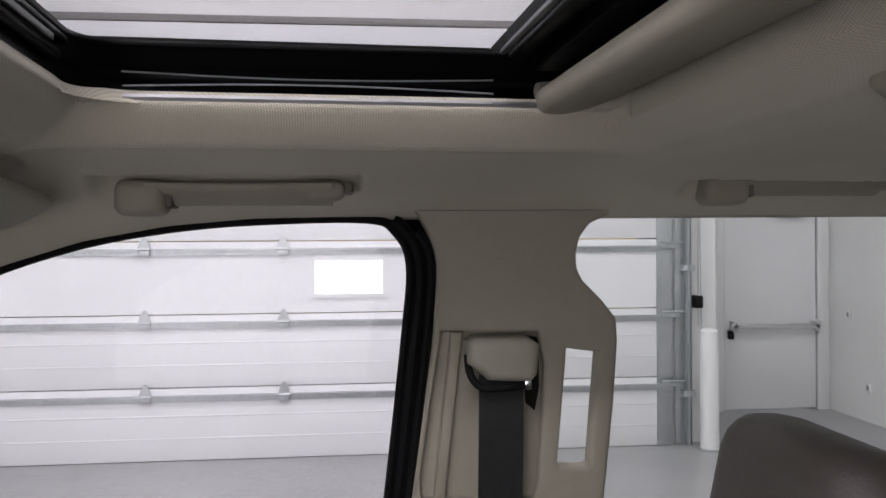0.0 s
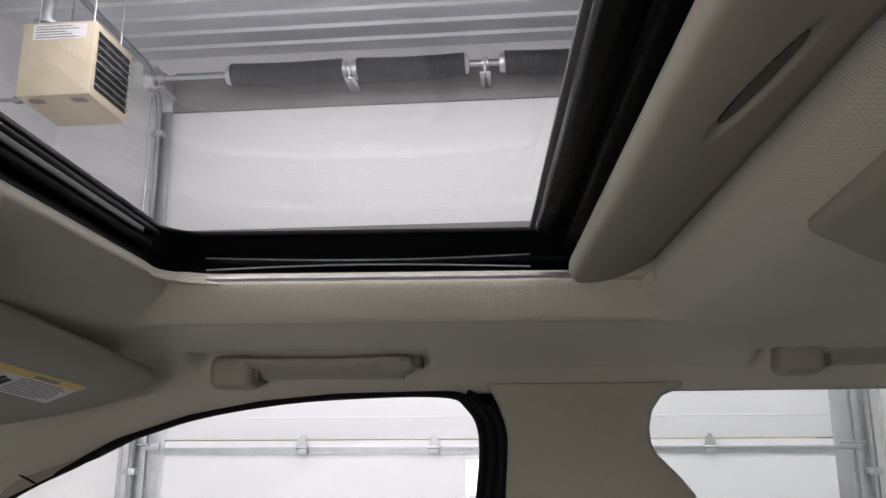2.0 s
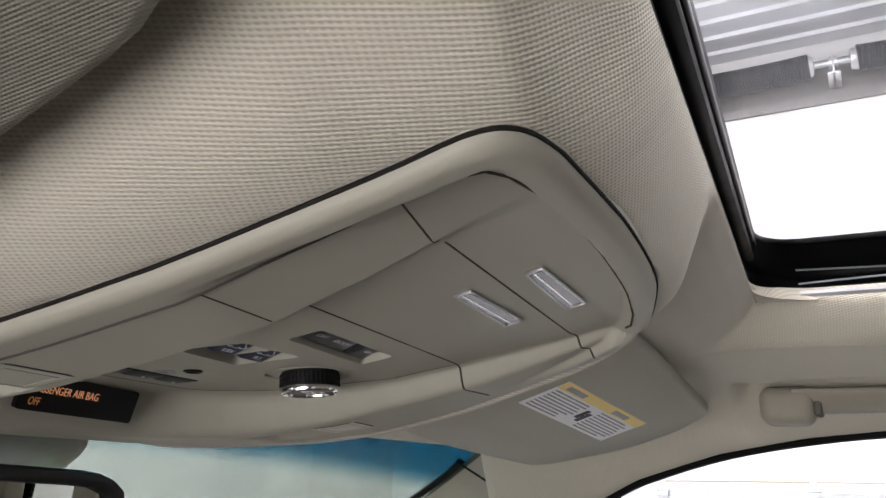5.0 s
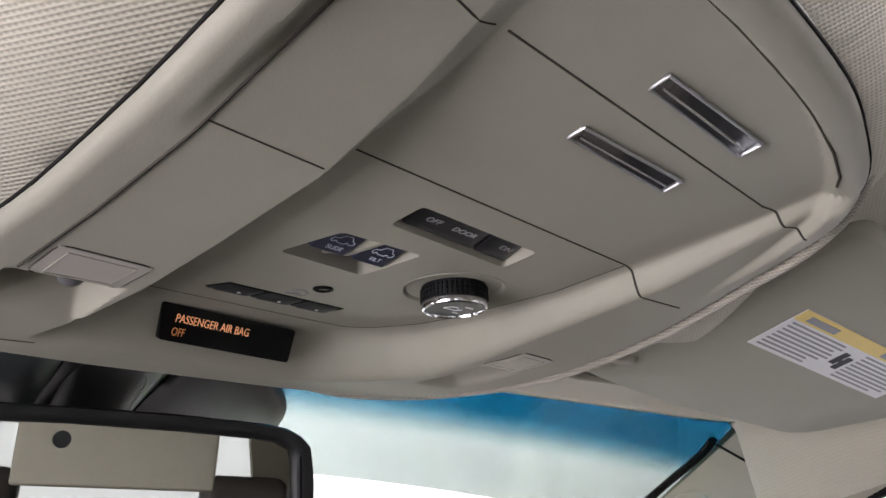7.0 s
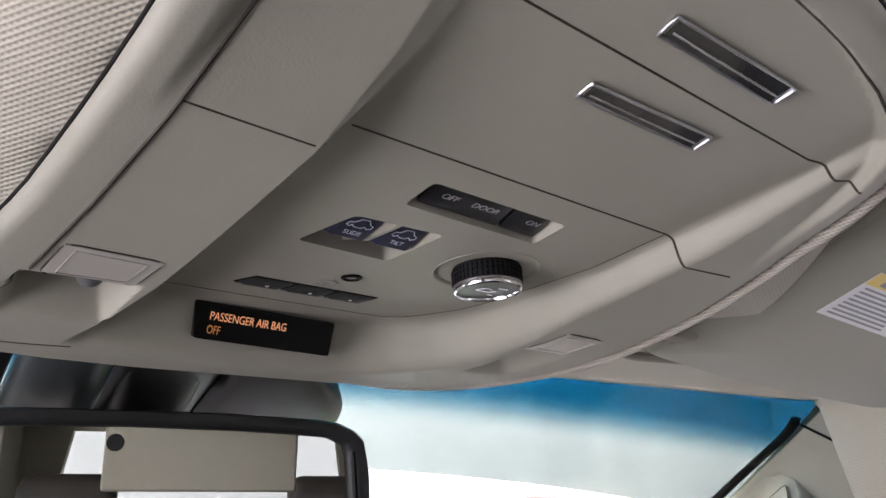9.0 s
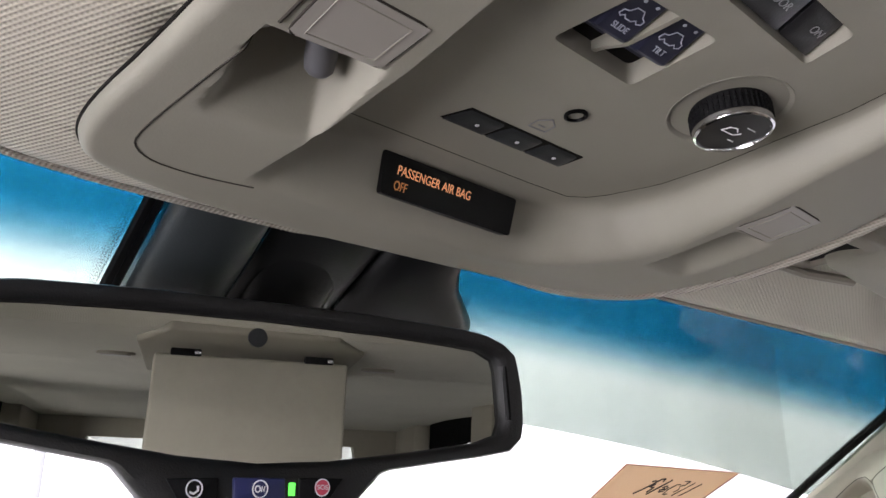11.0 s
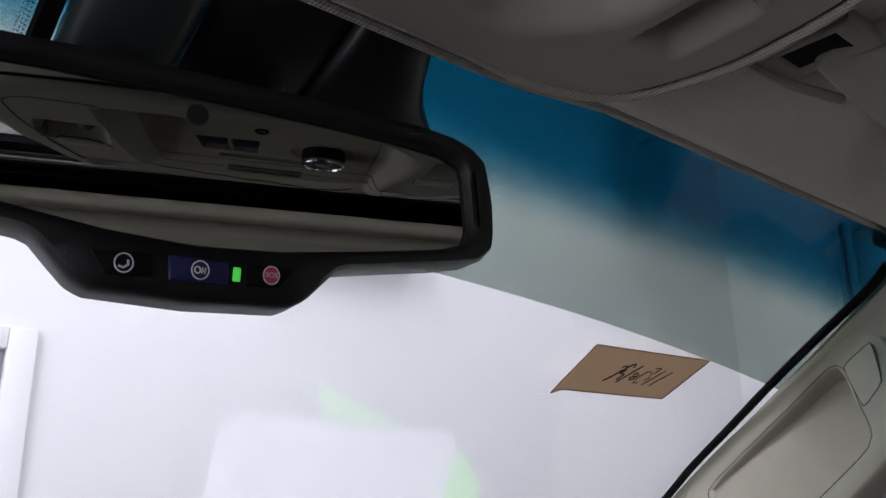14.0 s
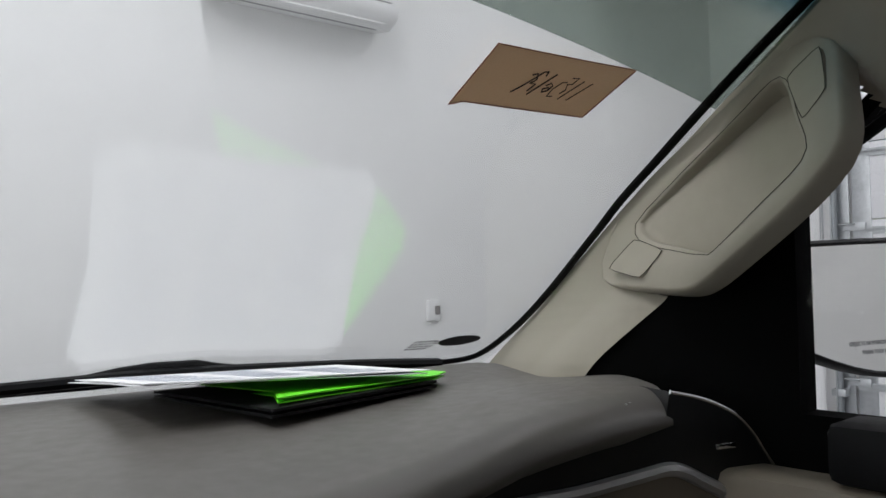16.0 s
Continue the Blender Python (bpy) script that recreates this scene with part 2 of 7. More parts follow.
def glow(name, colour, strength):
    m, n, l, p = nodes_of(name)
    p.inputs["Base Color"].default_value = (*colour, 1)
    p.inputs["Emission Color"].default_value = (*colour, 1)
    p.inputs["Emission Strength"].default_value = strength
    return m


CLOTH = weave("headliner_cloth", (0.505, 0.475, 0.39), 0.0023, 0.00062, 0.32, -27)
CLOTH_STRIP = weave("braided_strip", (0.40, 0.368, 0.31), 0.0024, 0.0008, 0.45)
VISOR_CLOTH = weave("visor_cloth", (0.30, 0.29, 0.235), 0.0013, 0.0003, 0.12)
TAUPE = surface("console_plastic", (0.287, 0.274, 0.226), 0.55, bump=0.00015, grain=900, vary=0.05, spec=0.35)
TAUPE_LIGHT = surface("pillar_plastic", (0.285, 0.262, 0.212), 0.6, bump=0.0002, grain=800, vary=0.06, spec=0.3)
SHADE_M = surface("shade_cloth", (0.348, 0.328, 0.27), 0.9, bump=0.0003, grain=900, vary=0.05, spec=0.15)
BLACK_GLOSS = surface("black_rail", (0.0012, 0.0012, 0.0014), 0.38, vary=0.05, spec=0.08)
BLACK = surface("black_plastic", (0.005, 0.005, 0.0055), 0.6, bump=0.0003, grain=700, vary=0.2, spec=0.15)
DEEP_BLACK = surface("unlit_black_panel", (0.002, 0.002, 0.002), 0.8, vary=0.2, spec=0.03)
BLACK_GRAIN = surface("mirror_housing_plastic", (0.006, 0.006, 0.0065), 0.5, bump=0.0006, grain=900, vary=0.2)
RUBBER = surface("black_rubber", (0.004, 0.004, 0.0045), 0.6, vary=0.2, spec=0.12)
SENSOR = surface("dark_slate_plastic", (0.012, 0.0145, 0.016), 0.5, bump=0.0002, grain=800, vary=0.1)
SEAM = surface("seam_shadow", (0.05, 0.045, 0.038), 0.9, vary=0.1, spec=0.1)
# near-black for joints, slots and wells, their shade put into the colour
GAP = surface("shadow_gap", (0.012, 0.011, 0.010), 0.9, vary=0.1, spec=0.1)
CHROME = surface("chrome", (0.58, 0.58, 0.59), 0.16, metal=1.0, vary=0.04)
ALU = surface("brushed_aluminium", (0.62, 0.62, 0.63), 0.35, metal=0.9, vary=0.08)
STEEL = surface("galvanised_steel", (0.50, 0.52, 0.53), 0.42, metal=0.8, large=6, fine=30, vary=0.18)
TRACK_M = surface("dull_track_steel", (0.30, 0.32, 0.33), 0.5, metal=0.7, vary=0.2)
SPRING_M = surface("black_spring_steel", (0.030, 0.032, 0.036), 0.55, metal=0.0, vary=0.3)
WALL_M = surface("painted_wall", (0.79, 0.79, 0.785), 0.7, large=0.7, fine=8, vary=0.035, bump=0.0008, grain=70, spec=0.3)
DOOR_M = surface("white_door_skin", (0.80, 0.80, 0.815), 0.5, large=0.8, fine=14, vary=0.03, bump=0.0006, grain=60, spec=0.4)
TRIMW = surface("white_trim_paint", (0.78, 0.78, 0.78), 0.5, large=2, fine=20, vary=0.04)
CEIL_M = surface("ceiling_sheet_metal", (0.62, 0.635, 0.66), 0.45, metal=0.25, large=1, fine=12, vary=0.06)
FLOOR_M = surface("sealed_concrete", (0.36, 0.36, 0.365), 0.35, large=0.8, fine=18, vary=0.22, bump=0.001, grain=40)
HEATER_M = surface("tan_enamel", (0.52, 0.45, 0.33), 0.5, large=3, fine=20, vary=0.08)
BOARD_M = surface("grey_board", (0.23, 0.22, 0.215), 0.7, large=2, fine=25, vary=0.15)
WHITE_PL = surface("white_plastic", (0.80, 0.80, 0.80), 0.4, vary=0.03)
SEAT_M = surface("taupe_leather", (0.062, 0.053, 0.047), 0.55, bump=0.0008, grain=300, vary=0.12)
SEAT_DARK = surface("dark_leather", (0.03, 0.028, 0.027), 0.5, bump=0.0008, grain=300, vary=0.15)
DASH_M = surface("dark_brown_dash_skin", (0.098, 0.090, 0.080), 0.44, bump=0.0001, grain=1200, vary=0.02, spec=0.5)
DASH_BEIGE = surface("beige_dash_skin", (0.17, 0.145, 0.11), 0.6, bump=0.0005, grain=400, vary=0.08)
SILVER = surface("satin_silver_trim", (0.42, 0.42, 0.42), 0.35, metal=0.7, vary=0.06)
PAPER = surface("white_paper", (0.80, 0.80, 0.81), 0.8, vary=0.03)
GREEN = surface("neon_green_plastic", (0.16, 0.86, 0.01), 0.5, vary=0.04)
BROWN_EDGE = surface("brown_tape", (0.24, 0.10, 0.07), 0.7, vary=0.1)
INK = surface("black_ink", (0.02, 0.02, 0.025), 0.7, vary=0.1)
LABEL_M = surface("label_paper", (0.72, 0.72, 0.72), 0.6, vary=0.03)
YELLOW = surface("label_yellow", (0.72, 0.55, 0.16), 0.6, vary=0.05)
GREY_TEXT = surface("grey_print", (0.25, 0.25, 0.26), 0.6, vary=0.05)
WHITE_PRINT = surface("white_print", (0.75, 0.75, 0.78), 0.6, vary=0.03)
NAVY = surface("navy_switch", (0.016, 0.018, 0.040), 0.5, vary=0.15)
BELT = surface("black_webbing", (0.006, 0.006, 0.0065), 0.75, bump=0.0006, grain=500, vary=0.15)
CARPET = surface("car_carpet", (0.035, 0.032, 0.029), 0.95, bump=0.002, grain=200, vary=0.2)
SWITCH_GREY = surface("grey_switch", (0.014, 0.0145, 0.016), 0.38, bump=0.0002, grain=800, vary=0.1)
RECESS_SHADE = surface("recess_shade", (0.13, 0.12, 0.10), 0.7, vary=0.1, spec=0.2)
BUTTON_BLUE = surface("blue_button", (0.012, 0.016, 0.085), 0.4, vary=0.1)
COVER_BLACK = surface("satin_black_cover", (0.006, 0.0065, 0.007), 0.36, bump=0.0002, grain=800, vary=0.1, spec=0.45)
PALE_PRINT = surface("pale_print", (0.42, 0.45, 0.53), 0.6, vary=0.05)
# lighter than COVER_BLACK: the left shell's sheen is put into the colour
SLATE_SHEEN = surface("slate_cover_sheen", (0.030, 0.036, 0.038), 0.40, bump=0.0002, grain=800, vary=0.1)
RING_CHROME = surface("knob_chrome", (0.62, 0.62, 0.63), 0.12, metal=1.0, vary=0.04)
KNOB_GREY = surface("knob_face", (0.008, 0.008, 0.009), 0.34, vary=0.08, spec=0.5)
SCREEN_BLACK = surface("screen_black", (0.003, 0.003, 0.003), 0.35, vary=0.05, spec=0.12)
LENS_M = surface("map_lamp_lens", (0.315, 0.295, 0.262), 0.32, vary=0.04)


def silvered(name, colour):
    m, n, l, p = nodes_of(name)
    p.inputs["Base Color"].default_value = (*colour, 1)
    p.inputs["Metallic"].default_value, p.inputs["Roughness"].default_value = 1.0, 0.0
    return m


MIRROR_M = silvered("mirror_silver", (0.41, 0.42, 0.395))
SIDE_MIRROR_M = silvered("side_mirror_silver", (0.80, 0.80, 0.78))
AMBER = glow("amber_letters", (0.9, 0.40, 0.18), 0.3)
AMBER_DIM = glow("dim_amber_letters", (0.55, 0.22, 0.06), 0.2)
LED = glow("green_led", (0.12, 1.0, 0.10), 0.8)
RED = surface("red_button", (0.55, 0.05, 0.09), 0.4, vary=0.05)
TUBE_M = glow("lit_tube", (1.0, 1.0, 1.0), 6.0)
DAY = glow("daylight_behind_pane", (0.93, 0.96, 1.0), 2.2)

GLASS, _, _, _ = clear("clear_glass", (0.985, 0.993, 0.99), 0.006, 0.3)
SMOKED, _, _, _ = clear("lightly_smoked_glass", (0.90, 0.925, 0.905), 0.015, 0.4)
ROOF_GLASS, _, _, _ = clear("roof_glass", (0.945, 0.95, 0.955), 0.02, 0.4)
FILM, _, _, _ = clear("tint_film", (0.60, 0.645, 0.615), 0.01, 0.15)
WIND, wt, wn, wl = clear("windshield_glass", (0.95, 0.98, 0.96), 0.02, 0.6, 0.0, 3.5)
# the blue shade band at the top edge of the windshield
WS_AT = Vector((-1.0, 0.045, 1.42))      # the windshield's origin
co = wn.new("ShaderNodeTexCoord")
sep, sq, mul, add, band = (wn.new("ShaderNodeSeparateXYZ"), *(wn.new("ShaderNodeMath") for _ in range(3)), wn.new("ShaderNodeMapRange"))
wl.new(co.outputs["Object"], sep.inputs[0])
mul.operation, add.operation = "MULTIPLY", "ADD"
mul.inputs[1].default_value = 0.066
bow = wn.new("ShaderNodeMath")
bow.operation = "ADD"
bow.inputs[1].default_value = WS_AT.y - 0.04
wl.new(sep.outputs["Y"], bow.inputs[0])
sq.operation = "MULTIPLY"
wl.new(bow.outputs[0], sq.inputs[0]), wl.new(bow.outputs[0], sq.inputs[1])
wl.new(sq.outputs[0], mul.inputs[0]), wl.new(mul.outputs[0], add.inputs[0]), wl.new(sep.outputs["Z"], add.inputs[1])
band.interpolation_type = "SMOOTHSTEP"
band.inputs[1].default_value, band.inputs[2].default_value = 1.6105 - WS_AT.z, 1.641 - WS_AT.z
wl.new(add.outputs[0], band.inputs[0])
blue = wn.new("ShaderNodeMix")
blue.data_type = "RGBA"
blue.inputs["A"].default_value, blue.inputs["B"].default_value = (0.975, 0.99, 0.98, 1), (0.075, 0.40, 0.57, 1)
wl.new(band.outputs[0], blue.inputs["Factor"]), wl.new(blue.outputs["Result"], wt.inputs["Color"])


# ---- the garage ----
WN, WW, WE, WS, TOP = 6.20, -3.9, 4.62, -2.75, 5.0
structure("floor", boxes(((WW - 0.2, WS - 0.2, -0.12), (WE + 0.2, 7.6, 0.0))), FLOOR_M, "grey sealed concrete garage floor", "floor")
bm = bmesh.new()
plate(bm, [(WW - 0.2, WN, 0), (WW - 0.2, WN, TOP + 0.1), (2.97, WN, TOP + 0.1), (2.97, WN, 0)],
      [[(-2.74, WN, 0.001), (-2.74, WN, 3.34), (2.54, WN, 3.34), (2.54, WN, 0.001)]], (0, 0.2, 0))
structure("wall_north", bm, WALL_M, "white painted garage wall round a tall sectional door", "wall")
structure("wall_alcove", boxes(((2.97, 7.32, 0), (3.53, 7.5, TOP + 0.1)), ((4.50, 7.32, 0), (WE, 7.5, TOP + 0.1)), ((3.53, 7.32, 2.06), (4.50, 7.5, TOP + 0.1)),
                               ((2.77, WN + 0.2, 0), (2.97, 7.5, TOP + 0.1))), WALL_M, "white painted alcove wall round a service door", "wall")
structure("wall_east", boxes(((WE, WS - 0.2, 0), (WE + 0.2, 7.5, TOP + 0.1))), WALL_M, "plain white painted garage wall", "wall")
# unseen wall, its opening added for the side lamp
bm = bmesh.new()
plate(bm, [(WW - 0.2, WS, 0), (WW - 0.2, WS, TOP + 0.1), (WE, WS, TOP + 0.1), (WE, WS, 0)],
      [[(OPENING[0], WS, 0.001), (OPENING[0], WS, OPENING[2]), (OPENING[1], WS, OPENING[2]), (OPENING[1], WS, 0.001)]], (0, -0.2, 0))
structure("wall_south", bm, WALL_M, "unseen white garage wall with an added opening", "wall")
bm = bmesh.new()
plate(bm, [(WW, WS, 0), (WW, WS, TOP + 0.1), (WW, WN, TOP + 0.1), (WW, WN, 0)], [[(WW, -0.24, 0.001), (WW, -0.24, 2.03), (WW, 0.66, 2.03), (WW, 0.66, 0.001)]], (-0.2, 0, 0))
structure("wall_west", bm, WALL_M, "white painted wall in front of the car", "wall")

# ribbed metal ceiling, its ribs along x
bm = bmesh.new()
prof, y = [], WS - 0.2
while y < 7.5:
    prof += [(y, TOP), (y + 0.17, TOP), (y + 0.185, TOP - 0.028), (y + 0.225, TOP - 0.028), (y + 0.24, TOP)]
    y += 0.25
low = [[bm.verts.new((x, a, b)) for a, b in prof] for x in (WW - 0.2, WE + 0.2)]
high = [[bm.verts.new((x, a, TOP + 0.1)) for a, b in prof] for x in (WW - 0.2, WE + 0.2)]
for j in range(len(prof) - 1):
    bm.faces.new((low[0][j], low[1][j], low[1][j + 1], low[0][j + 1]))
    bm.faces.new((high[0][j], high[0][j + 1], high[1][j + 1], high[1][j]))
structure("ceiling", bm, CEIL_M, "ribbed white sheet-metal garage ceiling", "ceiling", 20)

first = None
for lx, ly, ll, lk in LAMPS:
    if first is None:
        first = thing("ceiling_light", (lx, ly, 4.99), "long white strip light assumed on the ribbed ceiling", "light", "strip lights")
        part("housing", boxes(((lx - 1.25, ly - 0.14, 4.90), (lx + 1.25, ly + 0.14, 4.97)), bev=0.01), WHITE_PL, first)
        for dx in (-0.9, 0.9):
            part("bracket", boxes(((lx + dx - 0.02, ly - 0.02, 4.965), (lx + dx + 0.02, ly + 0.02, 5.0))), STEEL, first)
        for dy in (-0.07, 0.07):
            bm = bmesh.new()
            tube(bm, [(lx - 1.2, ly + dy, 4.875), (lx + 1.2, ly + dy, 4.875)], 0.018, 10)
            part("tube", bm, TUBE_M, first)
    else:
        copy_thing(first, Matrix.Translation((lx, ly, 4.99)))

# sectional door of six sections, joints carrying steel struts
DX0, DX1, DY = -2.77, 2.57, 6.12
garage_door = thing("sectional_door", (-0.1, DY, 0), "white steel sectional garage door, closed, with galvanised hardware", "garage door")
PH = 0.553
for k in range(6):
    z0, z1 = k * PH + 0.004, (k + 1) * PH - 0.004
    bm = bmesh.new()
    if k == 2:
        wx0, wx1, wz0, wz1 = -0.262, 0.255, 1.252, 1.506
        plate(bm, [(DX0, DY, z0), (DX0, DY, z1), (DX1, DY, z1), (DX1, DY, z0)], [[(wx0, DY, wz0), (wx0, DY, wz1), (wx1, DY, wz1), (wx1, DY, wz0)]], (0, 0.05, 0))
    else:
        box(bm, (DX0, DY, z0), (DX1, DY + 0.05, z1), 0.006)
    panel = part("door_section", bm, DOOR_M, garage_door)
    for dz in (0.16, 0.33):
        bm = bmesh.new()
        box(bm, (DX0 + 0.15, DY - 0.003, z0 + dz), (DX1 - 0.15, DY + 0.002, z0 + dz + 0.012), 0.002)
        part("rib", bm, DOOR_M, panel) if k != 2 else bm.free()
    if k:
        bm = bmesh.new()
        box(bm, (DX0, DY - 0.035, k * PH - 0.062), (DX1, DY - 0.002, k * PH - 0.054))
        box(bm, (DX0, DY - 0.012, k * PH - 0.105), (DX1, DY - 0.002, k * PH - 0.062))
        box(bm, (DX0, DY - 0.037, k * PH - 0.070), (DX1, DY - 0.032, k * PH - 0.054))
        part("strut", bm, STEEL, garage_door, "galvanised strut")
bm = bmesh.new()
box(bm, (wx0 - 0.03, DY - 0.014, wz0 - 0.03), (wx1 + 0.03, DY, wz0))
box(bm, (wx0 - 0.03, DY - 0.014, wz1), (wx1 + 0.03, DY, wz1 + 0.03))
box(bm, (wx0 - 0.03, DY - 0.014, wz0), (wx0, DY, wz1))
box(bm, (wx1, DY - 0.014, wz0), (wx1 + 0.03, DY, wz1))
vision = part("window_frame", bm, WHITE_PL, garage_door, "pale plastic frame of the door window")
part("pane", boxes(((wx0, DY + 0.02, wz0), (wx1, DY + 0.026, wz1))), DAY, vision, "bright pane with daylight behind")
# hinges: a tapered leaf with a barrel
bm = bmesh.new()
plate(bm, [(-0.045, 0, 0), (0.045, 0, 0), (0.038, 0, 0.03), (0.012, 0, 0.095), (-0.012, 0, 0.095), (-0.038, 0, 0.03)], [], (0, -0.012, 0))
tube(bm, [(-0.045, -0.014, 0.0), (0.045, -0.014, 0.0)], 0.011, 8)
box(bm, (-0.04, -0.012, -0.05), (0.04, 0, 0), 0.003)
hinge = part("hinge", bm, STEEL, None)
hmesh, hoff = hinge.data, hinge.location.copy()
bpy.data.objects.remove(hinge)
for k in range(1, 6):
    for x in (-1.522, -0.498, 0.526, 1.55):
        piece("hinge", hmesh, Vector((x, DY - 0.036, k * PH - 0.058)) + hoff, garage_door)
for x0, x1 in ((DX0, DX0 + 0.13), (DX1 - 0.13, DX1)):
    part("end_stile", boxes(((x0, DY - 0.008, 0.01), (x1, DY, 3.30)), bev=0.002), STEEL, garage_door, "galvanised end stile")
    for k in range(1, 6):
        xo = x0 - 0.05 if x0 < 0 else x1 + 0.05
        bm = bmesh.new()
        box(bm, (min(x0 + 0.03, xo), DY - 0.045, k * PH - 0.075), (max(x1 - 0.03, xo), DY - 0.037, k * PH - 0.02), 0.002)
        tube(bm, [(x0 + 0.03, DY - 0.05, k * PH - 0.03), (xo + (-0.05 if x0 < 0 else 0.05), DY - 0.05, k * PH - 0.03)], 0.008, 8)
        part("roller_bracket", bm, STEEL, garage_door)
part("header_seal", boxes(((DX0 - 0.02, DY - 0.012, 3.318), (DX1 + 0.02, WN - 0.001, 3.372)), bev=0.004), BOARD_M, garage_door, "grey rubber header seal")

# tracks: vertical to under the ceiling, then bent and running back
for side, x in ((-1, DX0 - 0.11), (1, DX1 + 0.11)):
    track = thing("door_track", (x, DY, 0), "galvanised door track bent below the ceiling, bolted to the wall", "track", "door tracks")
    path = [(x, DY - 0.06, 0.02), (x, DY - 0.06, 2.4), (x, DY - 0.06, 4.35)]
    path += [(x, DY - 0.06 - 0.38 * (1 - math.cos(a)), 4.35 + 0.38 * math.sin(a)) for a in (radians(d) for d in range(10, 91, 10))]
    path += [(x, 2.0, 4.73)]
    bm = bmesh.new()
    tube(bm, path, 0.026, 10, flat=1.0)
    part("rail", bm, TRACK_M, track)
    part("angle_plate", boxes(((min(x, x - side * 0.09), DY - 0.012, 0.02), (max(x, x - side * 0.09), DY + 0.0, 4.45)), ((x - 0.012, DY - 0.1, 0.02), (x - 0.004, DY, 4.45)), bev=0.001), STEEL, track)
    for z in (0.4, 1.4, 2.4, 3.4, 4.2):
        part("bracket", boxes(((x - 0.05, DY - 0.09, z), (x + 0.05, DY + 0.07, z + 0.05)), bev=0.003), STEEL, track)
    bm = bmesh.new()
    cx = x + side * 0.10
    tube(bm, [(cx, DY - 0.02, 0.95), (cx + 0.0, DY - 0.02, 4.6)], 0.006, 6)
    tube(bm, [(cx + side * 0.025, DY - 0.02, 0.95), (cx - side * 0.02, DY - 0.02, 4.6)], 0.005, 6)
    part("lift_cable", bm, STEEL, track)
    if side > 0:
        part("switch_box", boxes(((cx - 0.03, DY - 0.05, 1.10), (cx + 0.03, DY + 0.06, 1.20)), bev=0.006), BLACK, track, "black switch box on the cable")
    bollard = thing("bollard", (x + side * 0.13, DY - 0.05, 0), "white round post guarding the door track", "bollard", "bollards")
    bm = bmesh.new()
    revolve(bm, [(0.072, 0), (0.072, 0.9), (0.068, 0.93), (0.05, 0.945), (0.01, 0.95)], Matrix.Translation((x + side * 0.13, DY - 0.16, 0)), 24)
    part("sleeve", bm, WHITE_PL, bollard)
    bm = bmesh.new()
    revolve(bm, [(0.10, 0), (0.10, 0.012), (0.074, 0.012)], Matrix.Translation((x + side * 0.13, DY - 0.16, 0)), 24)
    part("base_plate", bm, STEEL, bollard)

# spring shaft above the door
shaft = thing("spring_shaft", (-0.1, 5.93, 4.66), "torsion springs on a steel shaft above the garage door", "door springs")
SY, SZ = 5.93, 4.68
bm = bmesh.new()
tube(bm, [(-2.95, SY, SZ), (2.75, SY, SZ)], 0.022, 10)
part("shaft", bm, STEEL, shaft)
part("back_board", boxes(((DX0 - 0.05, WN - 0.03, 4.47), (DX1 + 0.05, WN - 0.001, 4.84)), bev=0.004), BOARD_M, shaft, "grey mounting board")
for x0, x1 in ((-2.20, -1.24), (-1.12, -0.22), (0.11, 1.00), (1.12, 2.08)):
    bm = bmesh.new()
    turns, seg = 46, 12
    pts = [(x0 + (x1 - x0) * i / (turns * seg), SY + 0.088 * math.cos(2 * math.pi * i / seg), SZ - 0.012 * math.sin(math.pi * i / (turns * seg)) + 0.088 * math.sin(2 * math.pi * i / seg)) for i in range(turns * seg + 1)]
    tube(bm, pts, 0.0128, 6)
    part("spring", bm, SPRING_M, shaft, "black coiled torsion spring")
    for x in (x0, x1):
        bm = bmesh.new()
        revolve(bm, [(0.03, -0.05), (0.075, -0.045), (0.085, 0.0), (0.07, 0.03), (0.03, 0.035)], Matrix.Translation((x, SY, SZ)) @ pose(0, 0, 0, 0, 90, 0), 16)
        part("cone", bm, ALU, shaft)
for x in (-2.82, -1.18, -0.055, 1.06, 2.62):
    bm = bmesh.new()
    box(bm, (x - 0.045, SY - 0.04, SZ - 0.10), (x + 0.045, WN - 0.03, SZ - 0.085), 0.003)
    box(bm, (x - 0.008, SY - 0.05, SZ - 0.10), (x + 0.008, WN - 0.03, SZ + 0.06), 0.003)
    revolve(bm, [(0.02, -0.03), (0.05, -0.03), (0.05, 0.03), (0.02, 0.03)], Matrix.Translation((x, SY, SZ)) @ pose(0, 0, 0, 0, 90, 0), 14)
    part("bearing_bracket", bm, ALU, shaft)
for x, s in ((-2.90, -1), (2.70, 1)):
    bm = bmesh.new()
    revolve(bm, [(0.03, -0.05), (0.11, -0.045), (0.09, -0.03), (0.09, 0.03), (0.11, 0.045), (0.03, 0.05)], Matrix.Translation((x, SY, SZ)) @ pose(0, 0, 0, 0, 90, 0), 20)
    part("cable_drum", bm, ALU, shaft)

# unit heater hung near the corner
heater = thing("unit_heater", (-2.86, 4.75, 5.0), "tan enamelled unit heater hung from the ceiling", "heater")
hx0, hx1, hy0, hy1, hz0, hz1 = -3.14, -2.62, 4.48, 5.02, 3.88, 4.42
body = part("body", boxes(((hx0, hy0, hz0), (hx1, hy1, hz1)), bev=0.015), HEATER_M, heater)
bm = bmesh.new()
box(bm, (hx1, hy0 + 0.05, hz0 + 0.06), (hx1 + 0.004, hy1 - 0.05, hz1 - 0.06))
grille = part("grille", bm, BLACK, heater, "dark louvred outlet")
